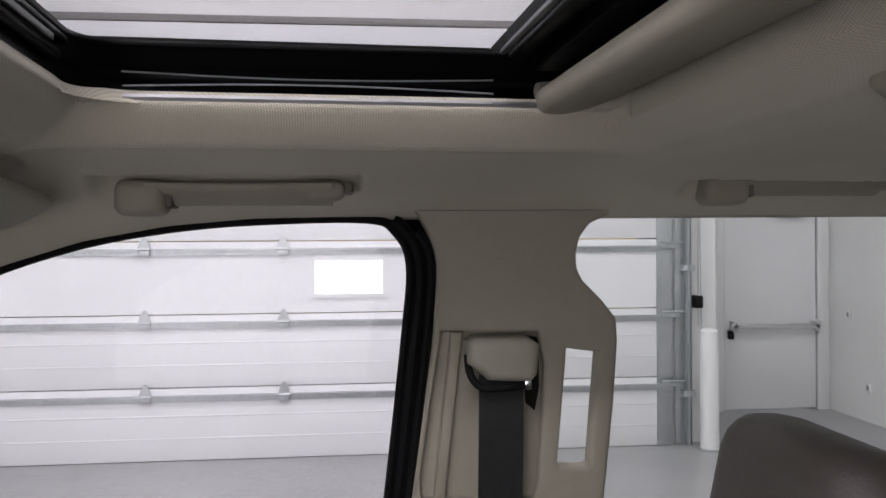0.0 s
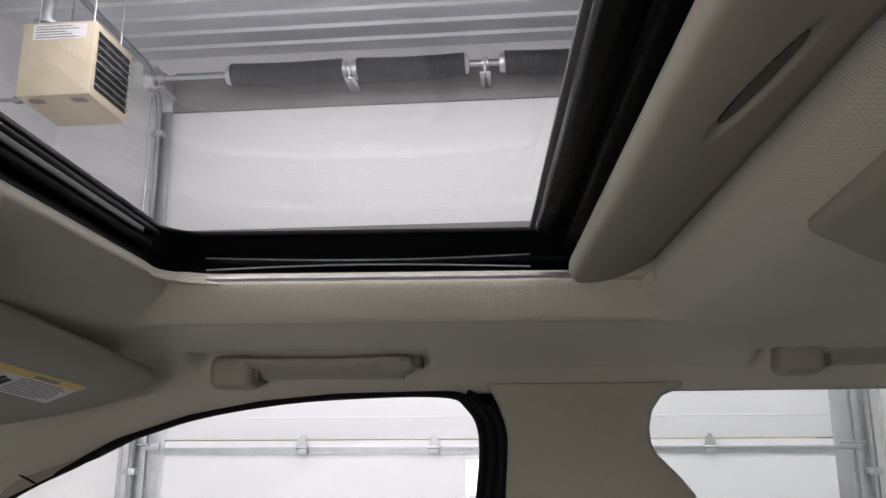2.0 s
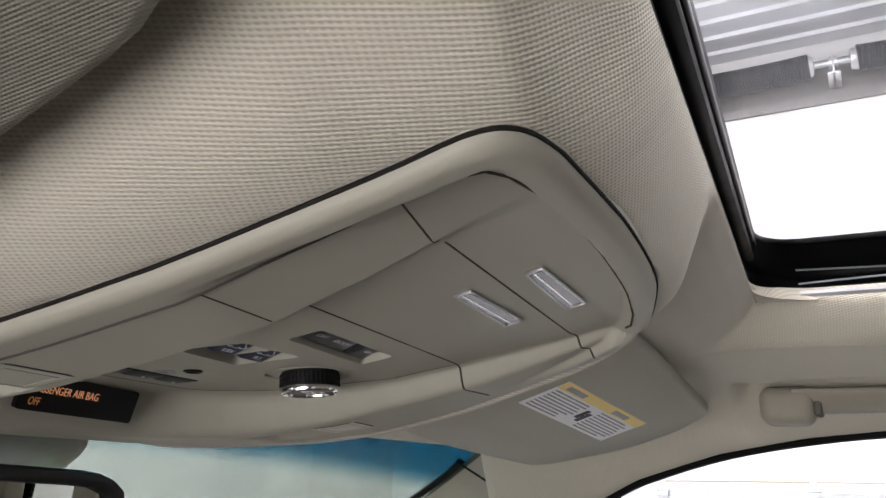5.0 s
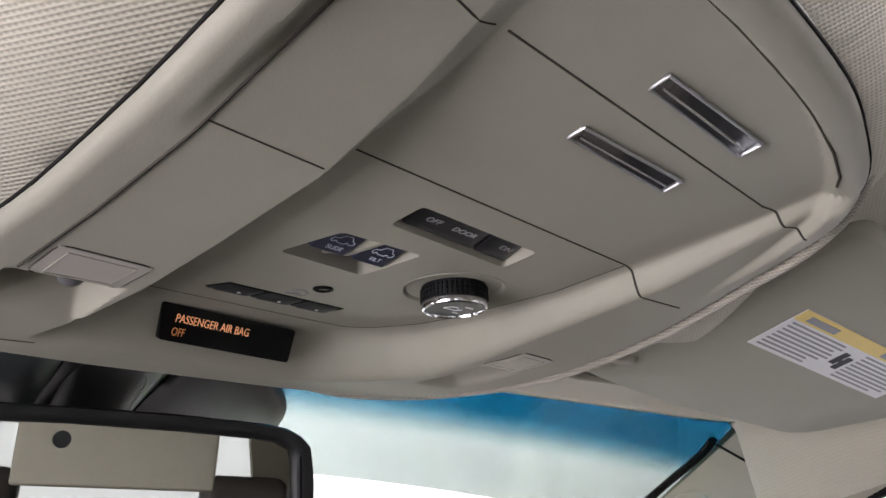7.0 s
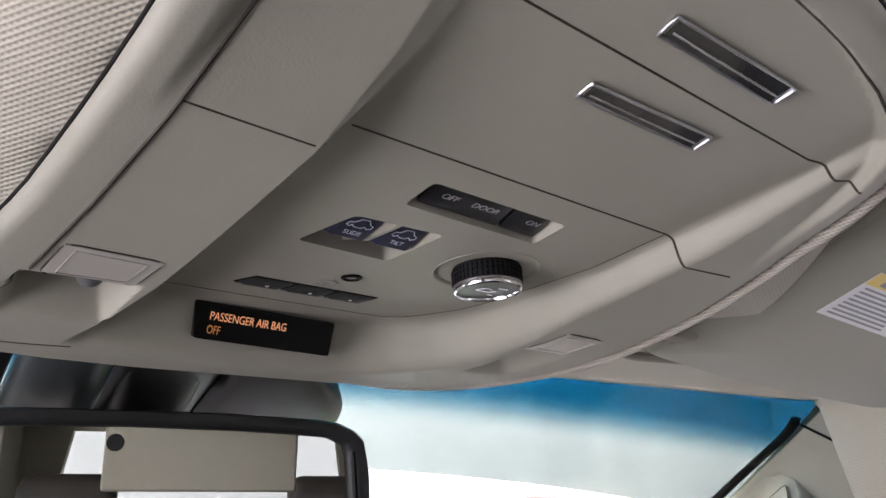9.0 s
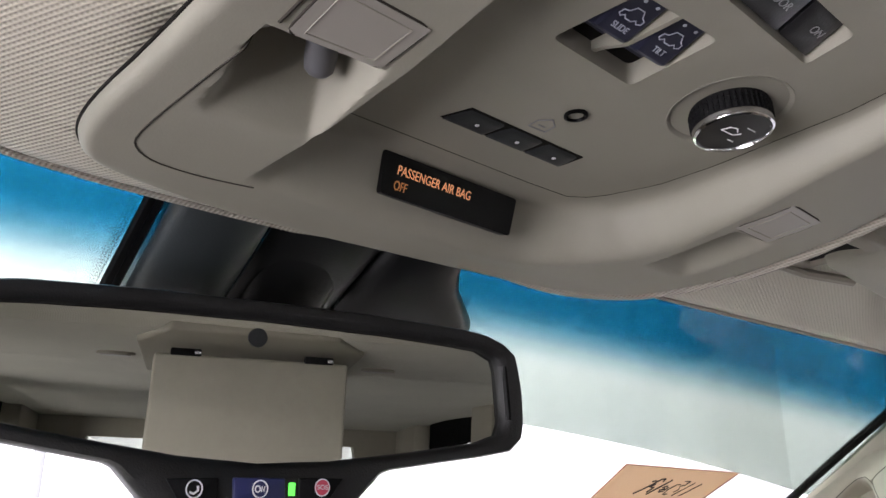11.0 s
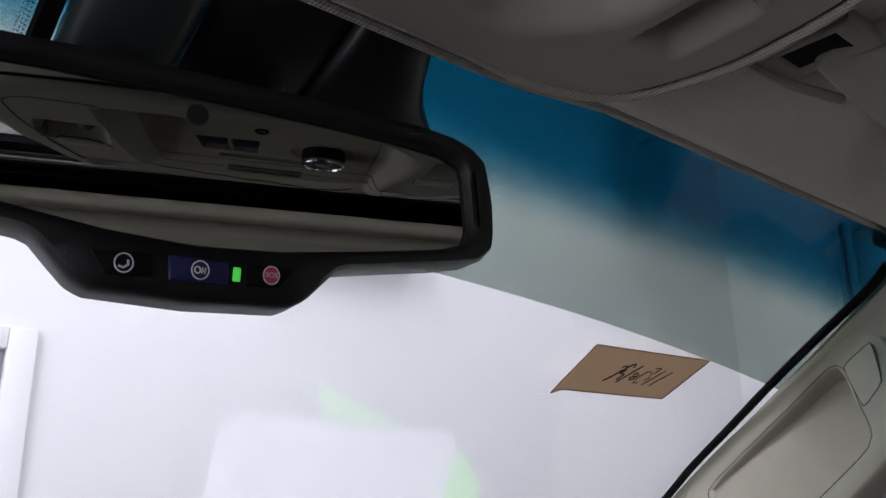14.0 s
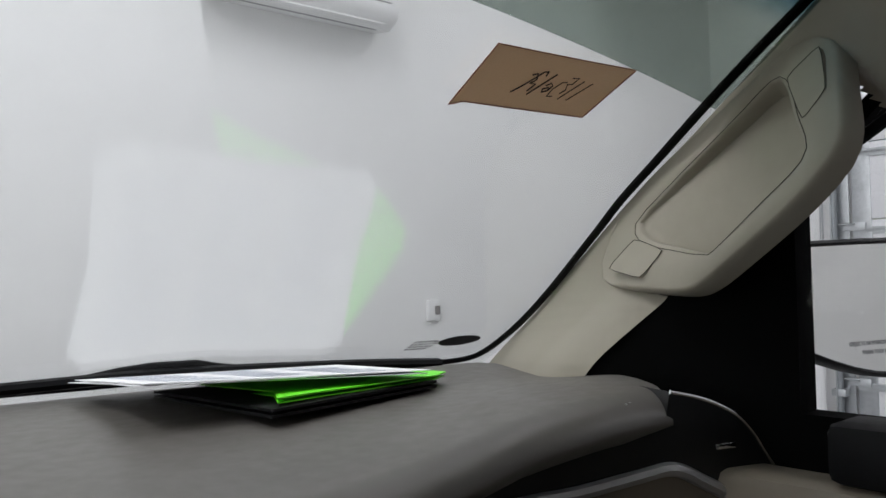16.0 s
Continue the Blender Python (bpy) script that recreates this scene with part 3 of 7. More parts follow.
for i in range(7):
    z = hz0 + 0.09 + i * 0.055
    bm = bmesh.new()
    box(bm, (-0.022, hy0 + 0.05, -0.003), (0.022, hy1 - 0.05, 0.003), 0.001, Matrix.Translation((hx1 + 0.014, 0, z)) @ pose(0, 0, 0, 0, 40, 0))
    part("louvre", bm, GREY_TEXT, grille)
part("data_plate", boxes(((hx0 + 0.08, hy0 - 0.003, hz1 - 0.13), (hx1 - 0.06, hy0, hz1 - 0.02))), LABEL_M, heater, "white data plate")
bm = bmesh.new()
for i in range(5):
    w = 0.34 - 0.05 * (i % 3)
    box(bm, (hx0 + 0.10, hy0 - 0.005, hz1 - 0.12 + i * 0.02), (hx0 + 0.10 + w * 0.9, hy0 - 0.003, hz1 - 0.112 + i * 0.02))
part("print", bm, GREY_TEXT, heater)
for x in (hx0 + 0.06, hx1 - 0.16):
    part("vent_slot", boxes(((x, hy0 + 0.05, hz0 - 0.004), (x + 0.10, hy0 + 0.12, hz0 + 0.001))), BOARD_M, heater)
for x, y in ((hx0 + 0.06, hy0 + 0.08), (hx1 - 0.06, hy0 + 0.08), (hx0 + 0.06, hy1 - 0.08), (hx1 - 0.06, hy1 - 0.08)):
    bm = bmesh.new()
    tube(bm, [(x, y, hz1 - 0.01), (x, y, TOP)], 0.006, 6)
    part("hanger_rod", bm, STEEL, heater)
bm = bmesh.new()
tube(bm, [(hx0 + 0.02, hy0 + 0.3, hz0 + 0.12), (hx0 - 0.16, hy0 + 0.3, hz0 + 0.12), (hx0 - 0.55, hy0 + 0.3, hz0 + 0.12)], 0.014, 8)
revolve(bm, [(0.01, 0), (0.03, 0), (0.03, 0.05), (0.01, 0.05)], Matrix.Translation((hx0 - 0.2, hy0 + 0.3, hz0 + 0.12)) @ pose(0, 0, 0, 0, 90, 0), 10)
part("gas_pipe", bm, TRACK_M, heater, "dark supply pipe")
bm = bmesh.new()
tube(bm, [(hx0 + 0.06, hy0 + 0.16, hz1 - 0.01), (hx0 + 0.06, hy0 + 0.16, hz1 + 0.14), (hx0 + 0.06, hy0 + 0.2, TOP)], 0.05, 14)
revolve(bm, [(0.05, 0), (0.085, 0.005), (0.085, 0.03), (0.05, 0.035)], Matrix.Translation((hx0 + 0.06, hy0 + 0.16, hz1 + 0.06)), 16)
part("flue", bm, STEEL, heater, "galvanised flue")

# service door in the alcove
door = thing("service_door", (4.0, 7.32, 0), "white steel service door with a panic bar", "door")
part("leaf", boxes(((3.555, 7.31, 0.02), (4.475, 7.355, 2.03)), bev=0.004), DOOR_M, door)
part("casing", boxes(((3.44, 7.29, 0), (3.545, 7.318, 2.14)), ((4.485, 7.29, 0), (4.59, 7.318, 2.14)), ((3.545, 7.29, 2.04), (4.485, 7.318, 2.14)), bev=0.005), TRIMW, door, "white painted casing")
bm = bmesh.new()
box(bm, (3.58, 7.21, 0.80), (4.46, 7.25, 0.845), 0.006)
for x in (3.60, 4.42):
    box(bm, (x, 7.21, 0.77), (x + 0.05, 7.31, 0.875), 0.006)
part("panic_bar", bm, ALU, door, "aluminium panic bar")
bm = bmesh.new()
box(bm, (3.58, 7.24, 0.70), (3.62, 7.31, 0.78), 0.006)
part("latch", bm, BLACK, door, "black latch case")
bm = bmesh.new()
box(bm, (4.05, 7.24, 1.86), (4.32, 7.31, 1.93), 0.01)
tube(bm, [(4.1, 7.25, 1.94), (3.98, 7.15, 1.96), (4.22, 7.27, 2.0)], 0.01, 6)
part("door_closer", bm, ALU, door, "aluminium door closer")

# the wall in front of the car
ac = thing("air_conditioner", (WW, 2.2, 2.7), "white wall-hung split air conditioner", "air conditioner")
bm = bmesh.new()
ay0, ay1 = 1.70, 2.72
prof = [(0, 2.68), (0.13, 2.66), (0.20, 2.70), (0.225, 2.76), (0.225, 2.96), (0.20, 3.0), (0, 3.0)]
plate(bm, [(WW + a, ay0, b) for a, b in prof], [], (0, ay1 - ay0, 0))
part("case", bm, WHITE_PL, ac)
part("outlet_flap", boxes(((WW + 0.135, ay0 + 0.08, 2.668), (WW + 0.20, ay1 - 0.08, 2.676)), bev=0.002), WHITE_PL, ac)
bm = bmesh.new()
box(bm, (WW + 0.10, ay0 + 0.07, 2.662), (WW + 0.128, ay1 - 0.07, 2.668))
box(bm, (WW + 0.224, ay0 + 0.05, 2.775), (WW + 0.228, ay1 - 0.05, 2.781))
part("seam", bm, GREY_TEXT, ac)
stat = thing("thermostat", (WW, 3.10, 1.15), "small white thermostat on the wall", "thermostat")
part("case", boxes(((WW, 3.04, 1.08), (WW + 0.025, 3.13, 1.20)), bev=0.006), WHITE_PL, stat)
part("display", boxes(((WW + 0.024, 3.09, 1.115), (WW + 0.028, 3.128, 1.165))), BOARD_M, stat, "grey display")
door = thing("inner_door", (WW, 0.2, 0), "white door in a stepped white frame", "door")
part("leaf", boxes(((WW - 0.07, -0.22, 0.02), (WW - 0.03, 0.64, 2.01)), bev=0.004), TRIMW, door)
part("frame", boxes(((WW - 0.1, 0.64, 0), (WW + 0.03, 0.75, 2.10)), ((WW - 0.1, -0.33, 0), (WW + 0.03, -0.22, 2.10)), ((WW - 0.1, -0.22, 2.01), (WW + 0.03, 0.64, 2.10)), bev=0.008), TRIMW, door, "stepped white frame")
part("stop", boxes(((WW - 0.03, 0.60, 0.02), (WW + 0.0, 0.64, 2.01)), ((WW - 0.03, -0.22, 0.02), (WW + 0.0, -0.18, 2.01)), bev=0.003), GREY_TEXT, door)

for wy, wz, tag in ((7.0, 0.944, "small grey switch box on the white wall"), (6.70, 0.31, "small grey outlet on the white wall")):
    box_ = thing("wall_box", (WE, wy, wz), tag, "wall box", "wall boxes")
    part("plate", boxes(((WE - 0.012, wy - 0.035, wz - 0.045), (WE, wy + 0.035, wz + 0.045)), bev=0.003), WHITE_PL, box_)
    part("face", boxes(((WE - 0.016, wy - 0.014, wz - 0.022), (WE - 0.011, wy + 0.014, wz + 0.022)), bev=0.002), GREY_TEXT, box_)


# ---- the car's shell ----
def sy(y, s):
    """The passenger side's y, or its mirror image on the driver's side."""
    return y if s > 0 else 2 * YC - y


YAW = radians(3.2)                 # the car stands slightly askew in the garage
TURN = Matrix.Translation((0.09, YC, 0)) @ Matrix.Rotation(YAW, 4, "Z") @ Matrix.Translation((-0.09, -YC, 0))


def to_world(x, y):
    p = TURN @ Vector((x, y, 0))
    return p.x, p.y


def to_car(x, y):
    c_, s_ = math.cos(YAW), math.sin(YAW)
    return 0.09 + c_ * (x - 0.09) + s_ * (y - YC), YC - s_ * (x - 0.09) + c_ * (y - YC)


def turned(bm):
    bmesh.ops.transform(bm, matrix=TURN, verts=bm.verts)
    return bm


WIN_TOP = [(-0.80, 1.33), (-0.62, 1.455), (-0.50, 1.527), (-0.412, 1.569), (-0.358, 1.597), (-0.259, 1.628), (-0.158, 1.646), (-0.055, 1.655), (0.093, 1.657), (2.4, 1.662)]
SIDE_Z = [(0.452, 1.754), (0.455, 1.748), (0.464, 1.737), (0.474, 1.7265), (0.482, 1.7195), (0.489, 1.7160), (0.495, 1.7158), (0.502, 1.7195), (0.511, 1.7245), (0.523, 1.7256), (0.538, 1.7226), (0.557, 1.7165), (0.59, 1.7085), (0.64, 1.697), (0.68, 1.683), (0.71, 1.667), (0.735, 1.655)]
FRONT_MID = [(-0.56, 1.630), (-0.50, 1.637), (-0.40, 1.648), (-0.30, 1.662), (-0.22, 1.680), (-0.184, 1.690), (-0.164, 1.700), (-0.155, 1.712), (-0.149, 1.731), (-0.146, 1.754)]
FRONT_OUT = [(-0.56, 1.630), (-0.50, 1.637), (-0.46, 1.650), (-0.40, 1.669), (-0.30, 1.690), (-0.26, 1.7005), (-0.223, 1.710), (-0.199, 1.7165), (-0.184, 1.723), (-0.169, 1.733), (-0.156, 1.743), (-0.146, 1.754)]
REAR_Z = [(0.345, 1.7385), (0.350, 1.7345), (0.362, 1.7265), (0.385, 1.716), (0.43, 1.708), (0.50, 1.702), (0.9, 1.695), (1.6, 1.675), (2.4, 1.63)]


# the overhead console's outline, driver's and passenger's side, and the height of its rim
YD = [(-0.532, -0.02), (-0.5295, -0.0600), (-0.525, -0.0900), (-0.5198, -0.1120), (-0.5143, -0.1235), (-0.503, -0.1300), (-0.487, -0.1320), (-0.465, -0.1305), (-0.435, -0.1262), (-0.40, -0.1215), (-0.35, -0.113), (-0.27, -0.106), (-0.21, -0.103), (-0.185, -0.103), (-0.175, -0.101), (-0.169, -0.096), (-0.165, -0.086), (-0.163, -0.07)]
YP = [(-0.532, 0.10), (-0.5300, 0.14), (-0.524, 0.175), (-0.5125, 0.199), (-0.487, 0.215), (-0.45, 0.226), (-0.404, 0.228), (-0.344, 0.223), (-0.308, 0.214), (-0.274, 0.203), (-0.247, 0.197), (-0.221, 0.188), (-0.205, 0.175), (-0.191, 0.154), (-0.181, 0.125), (-0.172, 0.09), (-0.167, 0.05), (-0.1635, 0.0), (-0.163, -0.05)]
RIM_Z = [(-0.53, 1.611), (-0.515, 1.6135), (-0.45, 1.6185), (-0.40, 1.6245), (-0.35, 1.634), (-0.287, 1.6475), (-0.24, 1.6595), (-0.20, 1.6695), (-0.16, 1.680)]


def rim_z(x):
    return interp(x, RIM_Z)


outline = smooth_loop([(x, y, 0) for x, y in YD], 4, False) + smooth_loop([(x, y, 0) for x, y in YP[::-1]], 4, False)
outline = [(p.x, p.y) for p in outline]


def to_edge(x, y):
    """The distance to the console's outline."""
    best = 1.0
    for (xa, ya), (xb, yb) in zip(outline, outline[1:] + outline[:1]):
        if min(abs(x - xa), abs(x - xb)) > 0.11 or min(abs(y - ya), abs(y - yb)) > 0.11:
            continue
        dx, dy = xb - xa, yb - ya
        t = min(1.0, max(0.0, ((x - xa) * dx + (y - ya) * dy) / (dx * dx + dy * dy + 1e-12)))
        best = min(best, math.hypot(x - xa - t * dx, y - ya - t * dy))
    return best


def inside(x, y):
    return -0.532 < x < -0.163 and interp(x, YD) < y < interp(x, YP)


def soft_min(vals, k=0.012):
    lo = min(vals)
    return lo - k * math.log(sum(math.exp(-(v - lo) / k) for v in vals))


HANDLES = ((-0.198, 0.070, 0.0), (0.500, 0.760, 0.016))     # grab handles: front and rear end, shift outwards


def handle_recess(x, y):
    """How high the headliner is drawn up behind a grab handle."""
    s = abs(y - YC) + YC
    lift = 0.0
    for a, b, o in HANDLES:
        lift += 0.024 * ss(x, a - 0.034, a - 0.006) * (1 - ss(x, b, b + 0.012)) * ss(s, 0.664 + o, 0.674 + o) * (1 - ss(s, 0.704 + o, 0.730 + o))
    return lift


def liner_z(x, y):
    return cloth_z(x, y) + handle_recess(x, y)


def cloth_z(x, y):
    xc, yc = to_car(x, y)
    sw = abs(y - YC)
    s = abs(yc - YC)
    s += (sw - s) * ss(sw, 0.52, 0.68)
    vals = []
    if s >= 0.4515:
        vals.append(interp(s, SIDE_Z) + (interp(x, WIN_TOP) - 1.656) * ss(sw, 0.60, 0.735))
    if xc < -0.1455:
        k = ss(abs(yc - 0.06) - 0.14 + 1.05 * (xc + 0.158), -0.06, 0.012)
        if yc < 0:      # the driver's side climbs steeply away from the console
            k = max(k, ss(-yc, 0.09, 0.16))
        z = interp(xc, FRONT_MID) * (1 - k) + interp(xc, FRONT_OUT) * k
        # the cloth is drawn down to the console's rim
        if inside(x, y):
            z = rim_z(x) + 0.007 + 0.045 * ss(to_edge(x, y), 0.011, 0.024)
        else:
            g = to_edge(x, y)
            w = (1 - ss(g, -0.01, 0.085 if y < 0 else 0.05)) * (1 - ss(xc, -0.172, -0.152))
            z += (min(z, rim_z(x) + 0.007) - z) * w
        vals.append(z)
    if xc > 0.3445:
        vals.append(interp(xc, REAR_Z))
    if not vals:
        return 1.752
    return vals[0] if len(vals) == 1 else max(soft_min(vals, 0.004), min(vals) - 0.003)


HOLE = dict(x0=-0.146, x1=0.345, h=0.452, r=0.06)


def ray_to(cx, cy, a, x0, x1, h, r):
    """From (cx, cy) in direction a: the point of a rounded rectangle's outline."""
    d = Vector((math.cos(a), math.sin(a)))
    lo, hi = 0.0, 3.0
    for _ in range(40):
        m = (lo + hi) / 2
        px, py = cx + d.x * m, cy + d.y * m - YC
        qx, qy = max(x0 + r - px, px - (x1 - r), 0), max(abs(py) - (h - r), 0)
        if math.hypot(qx, qy) <= r:
            lo = m
        else:
            hi = m
    return cx + d.x * lo, cy + d.y * lo


HC = (0.09, YC)
angles = []
for (xa, ya), (xb, yb) in (((0.345, -0.452), (0.345, 0.452)), ((0.345, 0.452), (-0.146, 0.452)), ((-0.146, 0.452), (-0.146, -0.452)), ((-0.146, -0.452), (0.345, -0.452))):
    for i in range(220):
        t = i / 220
        t = 0.5 - 0.5 * math.cos(math.pi * t)
        angles.append(math.atan2(ya + (yb - ya) * t, xa + (xb - xa) * t - HC[0]))
hole_loop = [to_world(*ray_to(*HC, a, **HOLE)) for a in angles]
outer_loop = [ray_to(*HC, a, x0=-0.545, x1=0.80, h=0.735, r=0.004) for a in angles]

# headliner with the opening for the roof window
bm = bmesh.new()
steps = [0, 0.012, 0.025, 0.04, 0.055, 0.07, 0.085, 0.10, 0.113, 0.125, 0.135, 0.147, 0.16, 0.175, 0.19, 0.205, 0.22, 0.245, 0.27, 0.30, 0.33, 0.365, 0.40, 0.44, 0.48, 0.525, 0.57, 0.62, 0.67, 0.725, 0.78, 0.835, 0.89, 0.945, 1.0]
steps = sorted(steps + [(a + b) / 2 for a, b in zip(steps, steps[1:])] + [0.73 + 0.0115 * i for i in range(20)])
rings = []
for f in steps:
    ring = []
    for (hx, hy), (ox, oy) in zip(hole_loop, outer_loop):
        x, y = hx + (ox - hx) * f, hy + (oy - hy) * f
        ring.append(bm.verts.new((x, y, liner_z(x, y))))
    rings.append(ring)
lip = [bm.verts.new((hx + (HC[0] - hx) * -0.012, hy + (YC - hy) * -0.012, 1.764)) for hx, hy in hole_loop]
n = len(angles)
for a, b in zip([lip] + rings, rings):
    for j in range(n):
        bm.faces.new((a[j], a[(j + 1) % n], b[(j + 1) % n], b[j]))
front_liner = structure("headliner", bm, CLOTH, "beige woven cloth headliner round the roof window", "headliner", 60)
m = front_liner.modifiers.new("thickness", "SOLIDIFY")
m.thickness, m.offset = 0.004, 1.0
bm = bmesh.new()
sheet(bm, lambda u, v: (0.80 + 1.6 * u, YC - 0.735 + 1.47 * v, liner_z(0.80 + 1.6 * u, YC - 0.735 + 1.47 * v)), 24, 40, (0, 0, 0.01))
structure("headliner_rear", bm, CLOTH, "beige woven cloth headliner over the rear seats", "headliner", 60)
for s in (1, -1):
    lx, ly = 0.66, sy(0.31, s)
    lz = liner_z(lx, ly)
    lamp_ = tagged(new("dome_lamp"), "small oval dome lamp in the rear headliner", "dome lamp", "dome lamps")
    lamp_.location = (lx, ly, lz)
    for name, k_, low, mat_ in (("bezel", 1.0, 0.0, TAUPE_LIGHT), ("lens", 0.78, 0.0025, LENS_M)):
        bm = bmesh.new()
        plate(bm, [(lx + 0.020 * k_ * math.cos(a), ly + 0.036 * k_ * math.sin(a), lz - low - 0.004) for a in (2 * math.pi * i / 28 for i in range(28))], [], (0, 0, 0.006))
        part(name, bm, mat_, lamp_)
bm = bmesh.new()
path = [(-0.553, YC - 0.64 + 1.28 * i / 40, liner_z(-0.545, YC - 0.64 + 1.28 * i / 40) + 0.003) for i in range(41)]
tube(bm, path, 0.0028, 8)
structure("header_trim", bm, CLOTH_STRIP, "braided edge of the headliner along the windshield", "trim")

# outer roof skin with the roof opening
bm = bmesh.new()
plate(bm, [(-0.58, YC - 0.84, 1.83), (2.45, YC - 0.84, 1.83), (2.45, YC + 0.84, 1.83), (-0.58, YC + 0.84, 1.83)],
      [[(*to_world(px, py), 1.83) for px, py in ((-0.27, YC - 0.58), (0.255, YC - 0.58), (0.255, YC + 0.58), (-0.27, YC + 0.58))]], (0, 0, 0.012))
box(bm, (-0.585, YC - 0.84, 1.672), (-0.55, YC + 0.84, 1.829))
structure("roof_skin", bm, BLACK, "dark painted car roof with a glass opening", "car roof")
for s in (1, -1):
    a, b = sorted((sy(0.80, s), sy(0.89, s)))
    structure("roof_rail", boxes(((-0.62, a, 1.668), (2.45, b, 1.84))), BLACK, "dark painted roof rail of the car", "roof rail")

# windshield
def ws_x(y, z):
    return -0.66 - 1.94 * (1.62 - z) + 0.17 * (y - 0.04) ** 2


HALF_W = [(1.16, 0.955), (1.244, 0.935), (1.296, 0.905), (1.431, 0.820), (1.503, 0.780), (1.558, 0.737), (1.601, 0.696), (1.64, 0.670), (1.68, 0.655)]


def glass_at(u, v):
    z = 1.16 + 0.52 * u
    y = YC + (2 * v - 1) * interp(z, HALF_W)
    return (ws_x(y, z), y, z)


bm = bmesh.new()
sheet(bm, glass_at, 24, 40, (-0.002, 0, 0.0045))
wind = structure("window_1", bm, WIND, "raked windshield with a blue shade band along its top", "windshield")
shift = wind.location - WS_AT
for v in wind.data.vertices:
    v.co += shift
wind.location = WS_AT
bm = bmesh.new()


def film_at(u, v, lift=0.004):
    y = YC + (2 * v - 1) * (0.735 - 0.08 * u)
    z = 1.580 - 0.10 * (y - 0.04) ** 2
    z += (1.675 - z) * u
    return (ws_x(y, z) + lift, y, z - lift * 1.6)


sheet(bm, film_at, 10, 40, (-0.0004, 0, 0.0008))
film = tagged(part("tint_strip", bm, FILM), "grey-green tint film strip stuck along the windshield top", "tint strip", "", "structure")
# black printed edge along both sides and the foot
EDGE = [(ws_x(y, z) + 0.006, y, z) for y, z in ((0.7135, 1.620), (0.731, 1.603), (0.753, 1.560), (0.776, 1.520), (0.802, 1.480), (0.829, 1.437), (0.860, 1.398), (0.925, 1.310), (0.955, 1.252), (0.955, 1.212), (0.90, 1.203))]
for s in (1, -1):
    bm = bmesh.new()
    line = smooth_loop([(x, sy(y, s), z) for x, y, z in EDGE], 6, False)
    tube(bm, line, 0.0062, 8, flat=0.6)
    structure("windshield_frit", bm, RUBBER, "black edge of the windshield beside the pillar", "trim")
bm = bmesh.new()
foot = smooth_loop([(ws_x(y, z) + 0.01, y, z) for y, z in [(-0.86, 1.203), (-0.6, 1.212), (-0.2, 1.222), (0.26, 1.223), (0.46, 1.224), (0.72, 1.214), (0.90, 1.203)]], 8, False)
tube(bm, foot, 0.012, 8, flat=0.7)
structure("windshield_seal", bm, RUBBER, "black seal along the foot of the windshield", "trim")


# pillars
L1 = [(-0.545, 0.708, 1.642), (-0.612, 0.737, 1.601), (-0.781, 0.795, 1.503), (-0.909, 0.836, 1.431), (-1.15, 0.940, 1.296), (-1.30, 0.985, 1.205), (-1.34, 0.99, 1.16)]
L2 = [(-0.40, 0.780, 1.574), (-0.50, 0.776, 1.525), (-0.645, 0.790, 1.463), (-0.755, 0.785, 1.368), (-0.820, 0.800, 1.320), (-0.930, 0.800, 1.237), (-0.975, 0.81, 1.18)]


def along(line, u):
    k = u * (len(line) - 1)
    i = min(int(k), len(line) - 2)
    return Vector(line[i]).lerp(Vector(line[i + 1]), k - i)


PN = Vector((0.428, 0.836, -0.342)).normalized()
O_LOOP = [(-0.657, 0.757, 1.561), (-0.630, 0.754, 1.567), (-0.613, 0.751, 1.558), (-0.601, 0.737, 1.539), (-0.591, 0.719, 1.508), (-0.584, 0.705, 1.484), (-0.582, 0.696, 1.464), (-0.588, 0.691, 1.445), (-0.610, 0.693, 1.421), (-0.640, 0.698, 1.397),
          (-0.688, 0.709, 1.365), (-0.736, 0.721, 1.336), (-0.774, 0.739, 1.328), (-0.855, 0.784, 1.329), (-0.932, 0.832, 1.3345), (-0.957, 0.851, 1.343), (-0.958, 0.854, 1.368), (-0.940, 0.849, 1.396), (-0.909, 0.837, 1.430), (-0.845, 0.813, 1.467), (-0.781, 0.795, 1.500), (-0.715, 0.775, 1.532)]
I_LOOP = [(-0.677, 0.773, 1.532), (-0.659, 0.760, 1.522), (-0.640, 0.735, 1.487), (-0.622, 0.714, 1.458), (-0.627, 0.710, 1.440), (-0.669, 0.719, 1.409), (-0.721, 0.729, 1.371), (-0.738, 0.737, 1.368), (-0.79, 0.768, 1.376), (-0.844, 0.799, 1.386),
          (-0.873, 0.822, 1.408), (-0.825, 0.811, 1.440), (-0.773, 0.798, 1.472), (-0.72, 0.784, 1.505)]


HANDLE_X = (Vector((-1, 0, 0)) + PN * PN.x).normalized()
HANDLE_Z = PN.cross(HANDLE_X)
HANDLE_C = Vector((-0.745, 0.765, 1.445))
HANDLE_2D = [((Vector(p) - HANDLE_C).dot(HANDLE_X), (Vector(p) - HANDLE_C).dot(HANDLE_Z)) for p in O_LOOP]


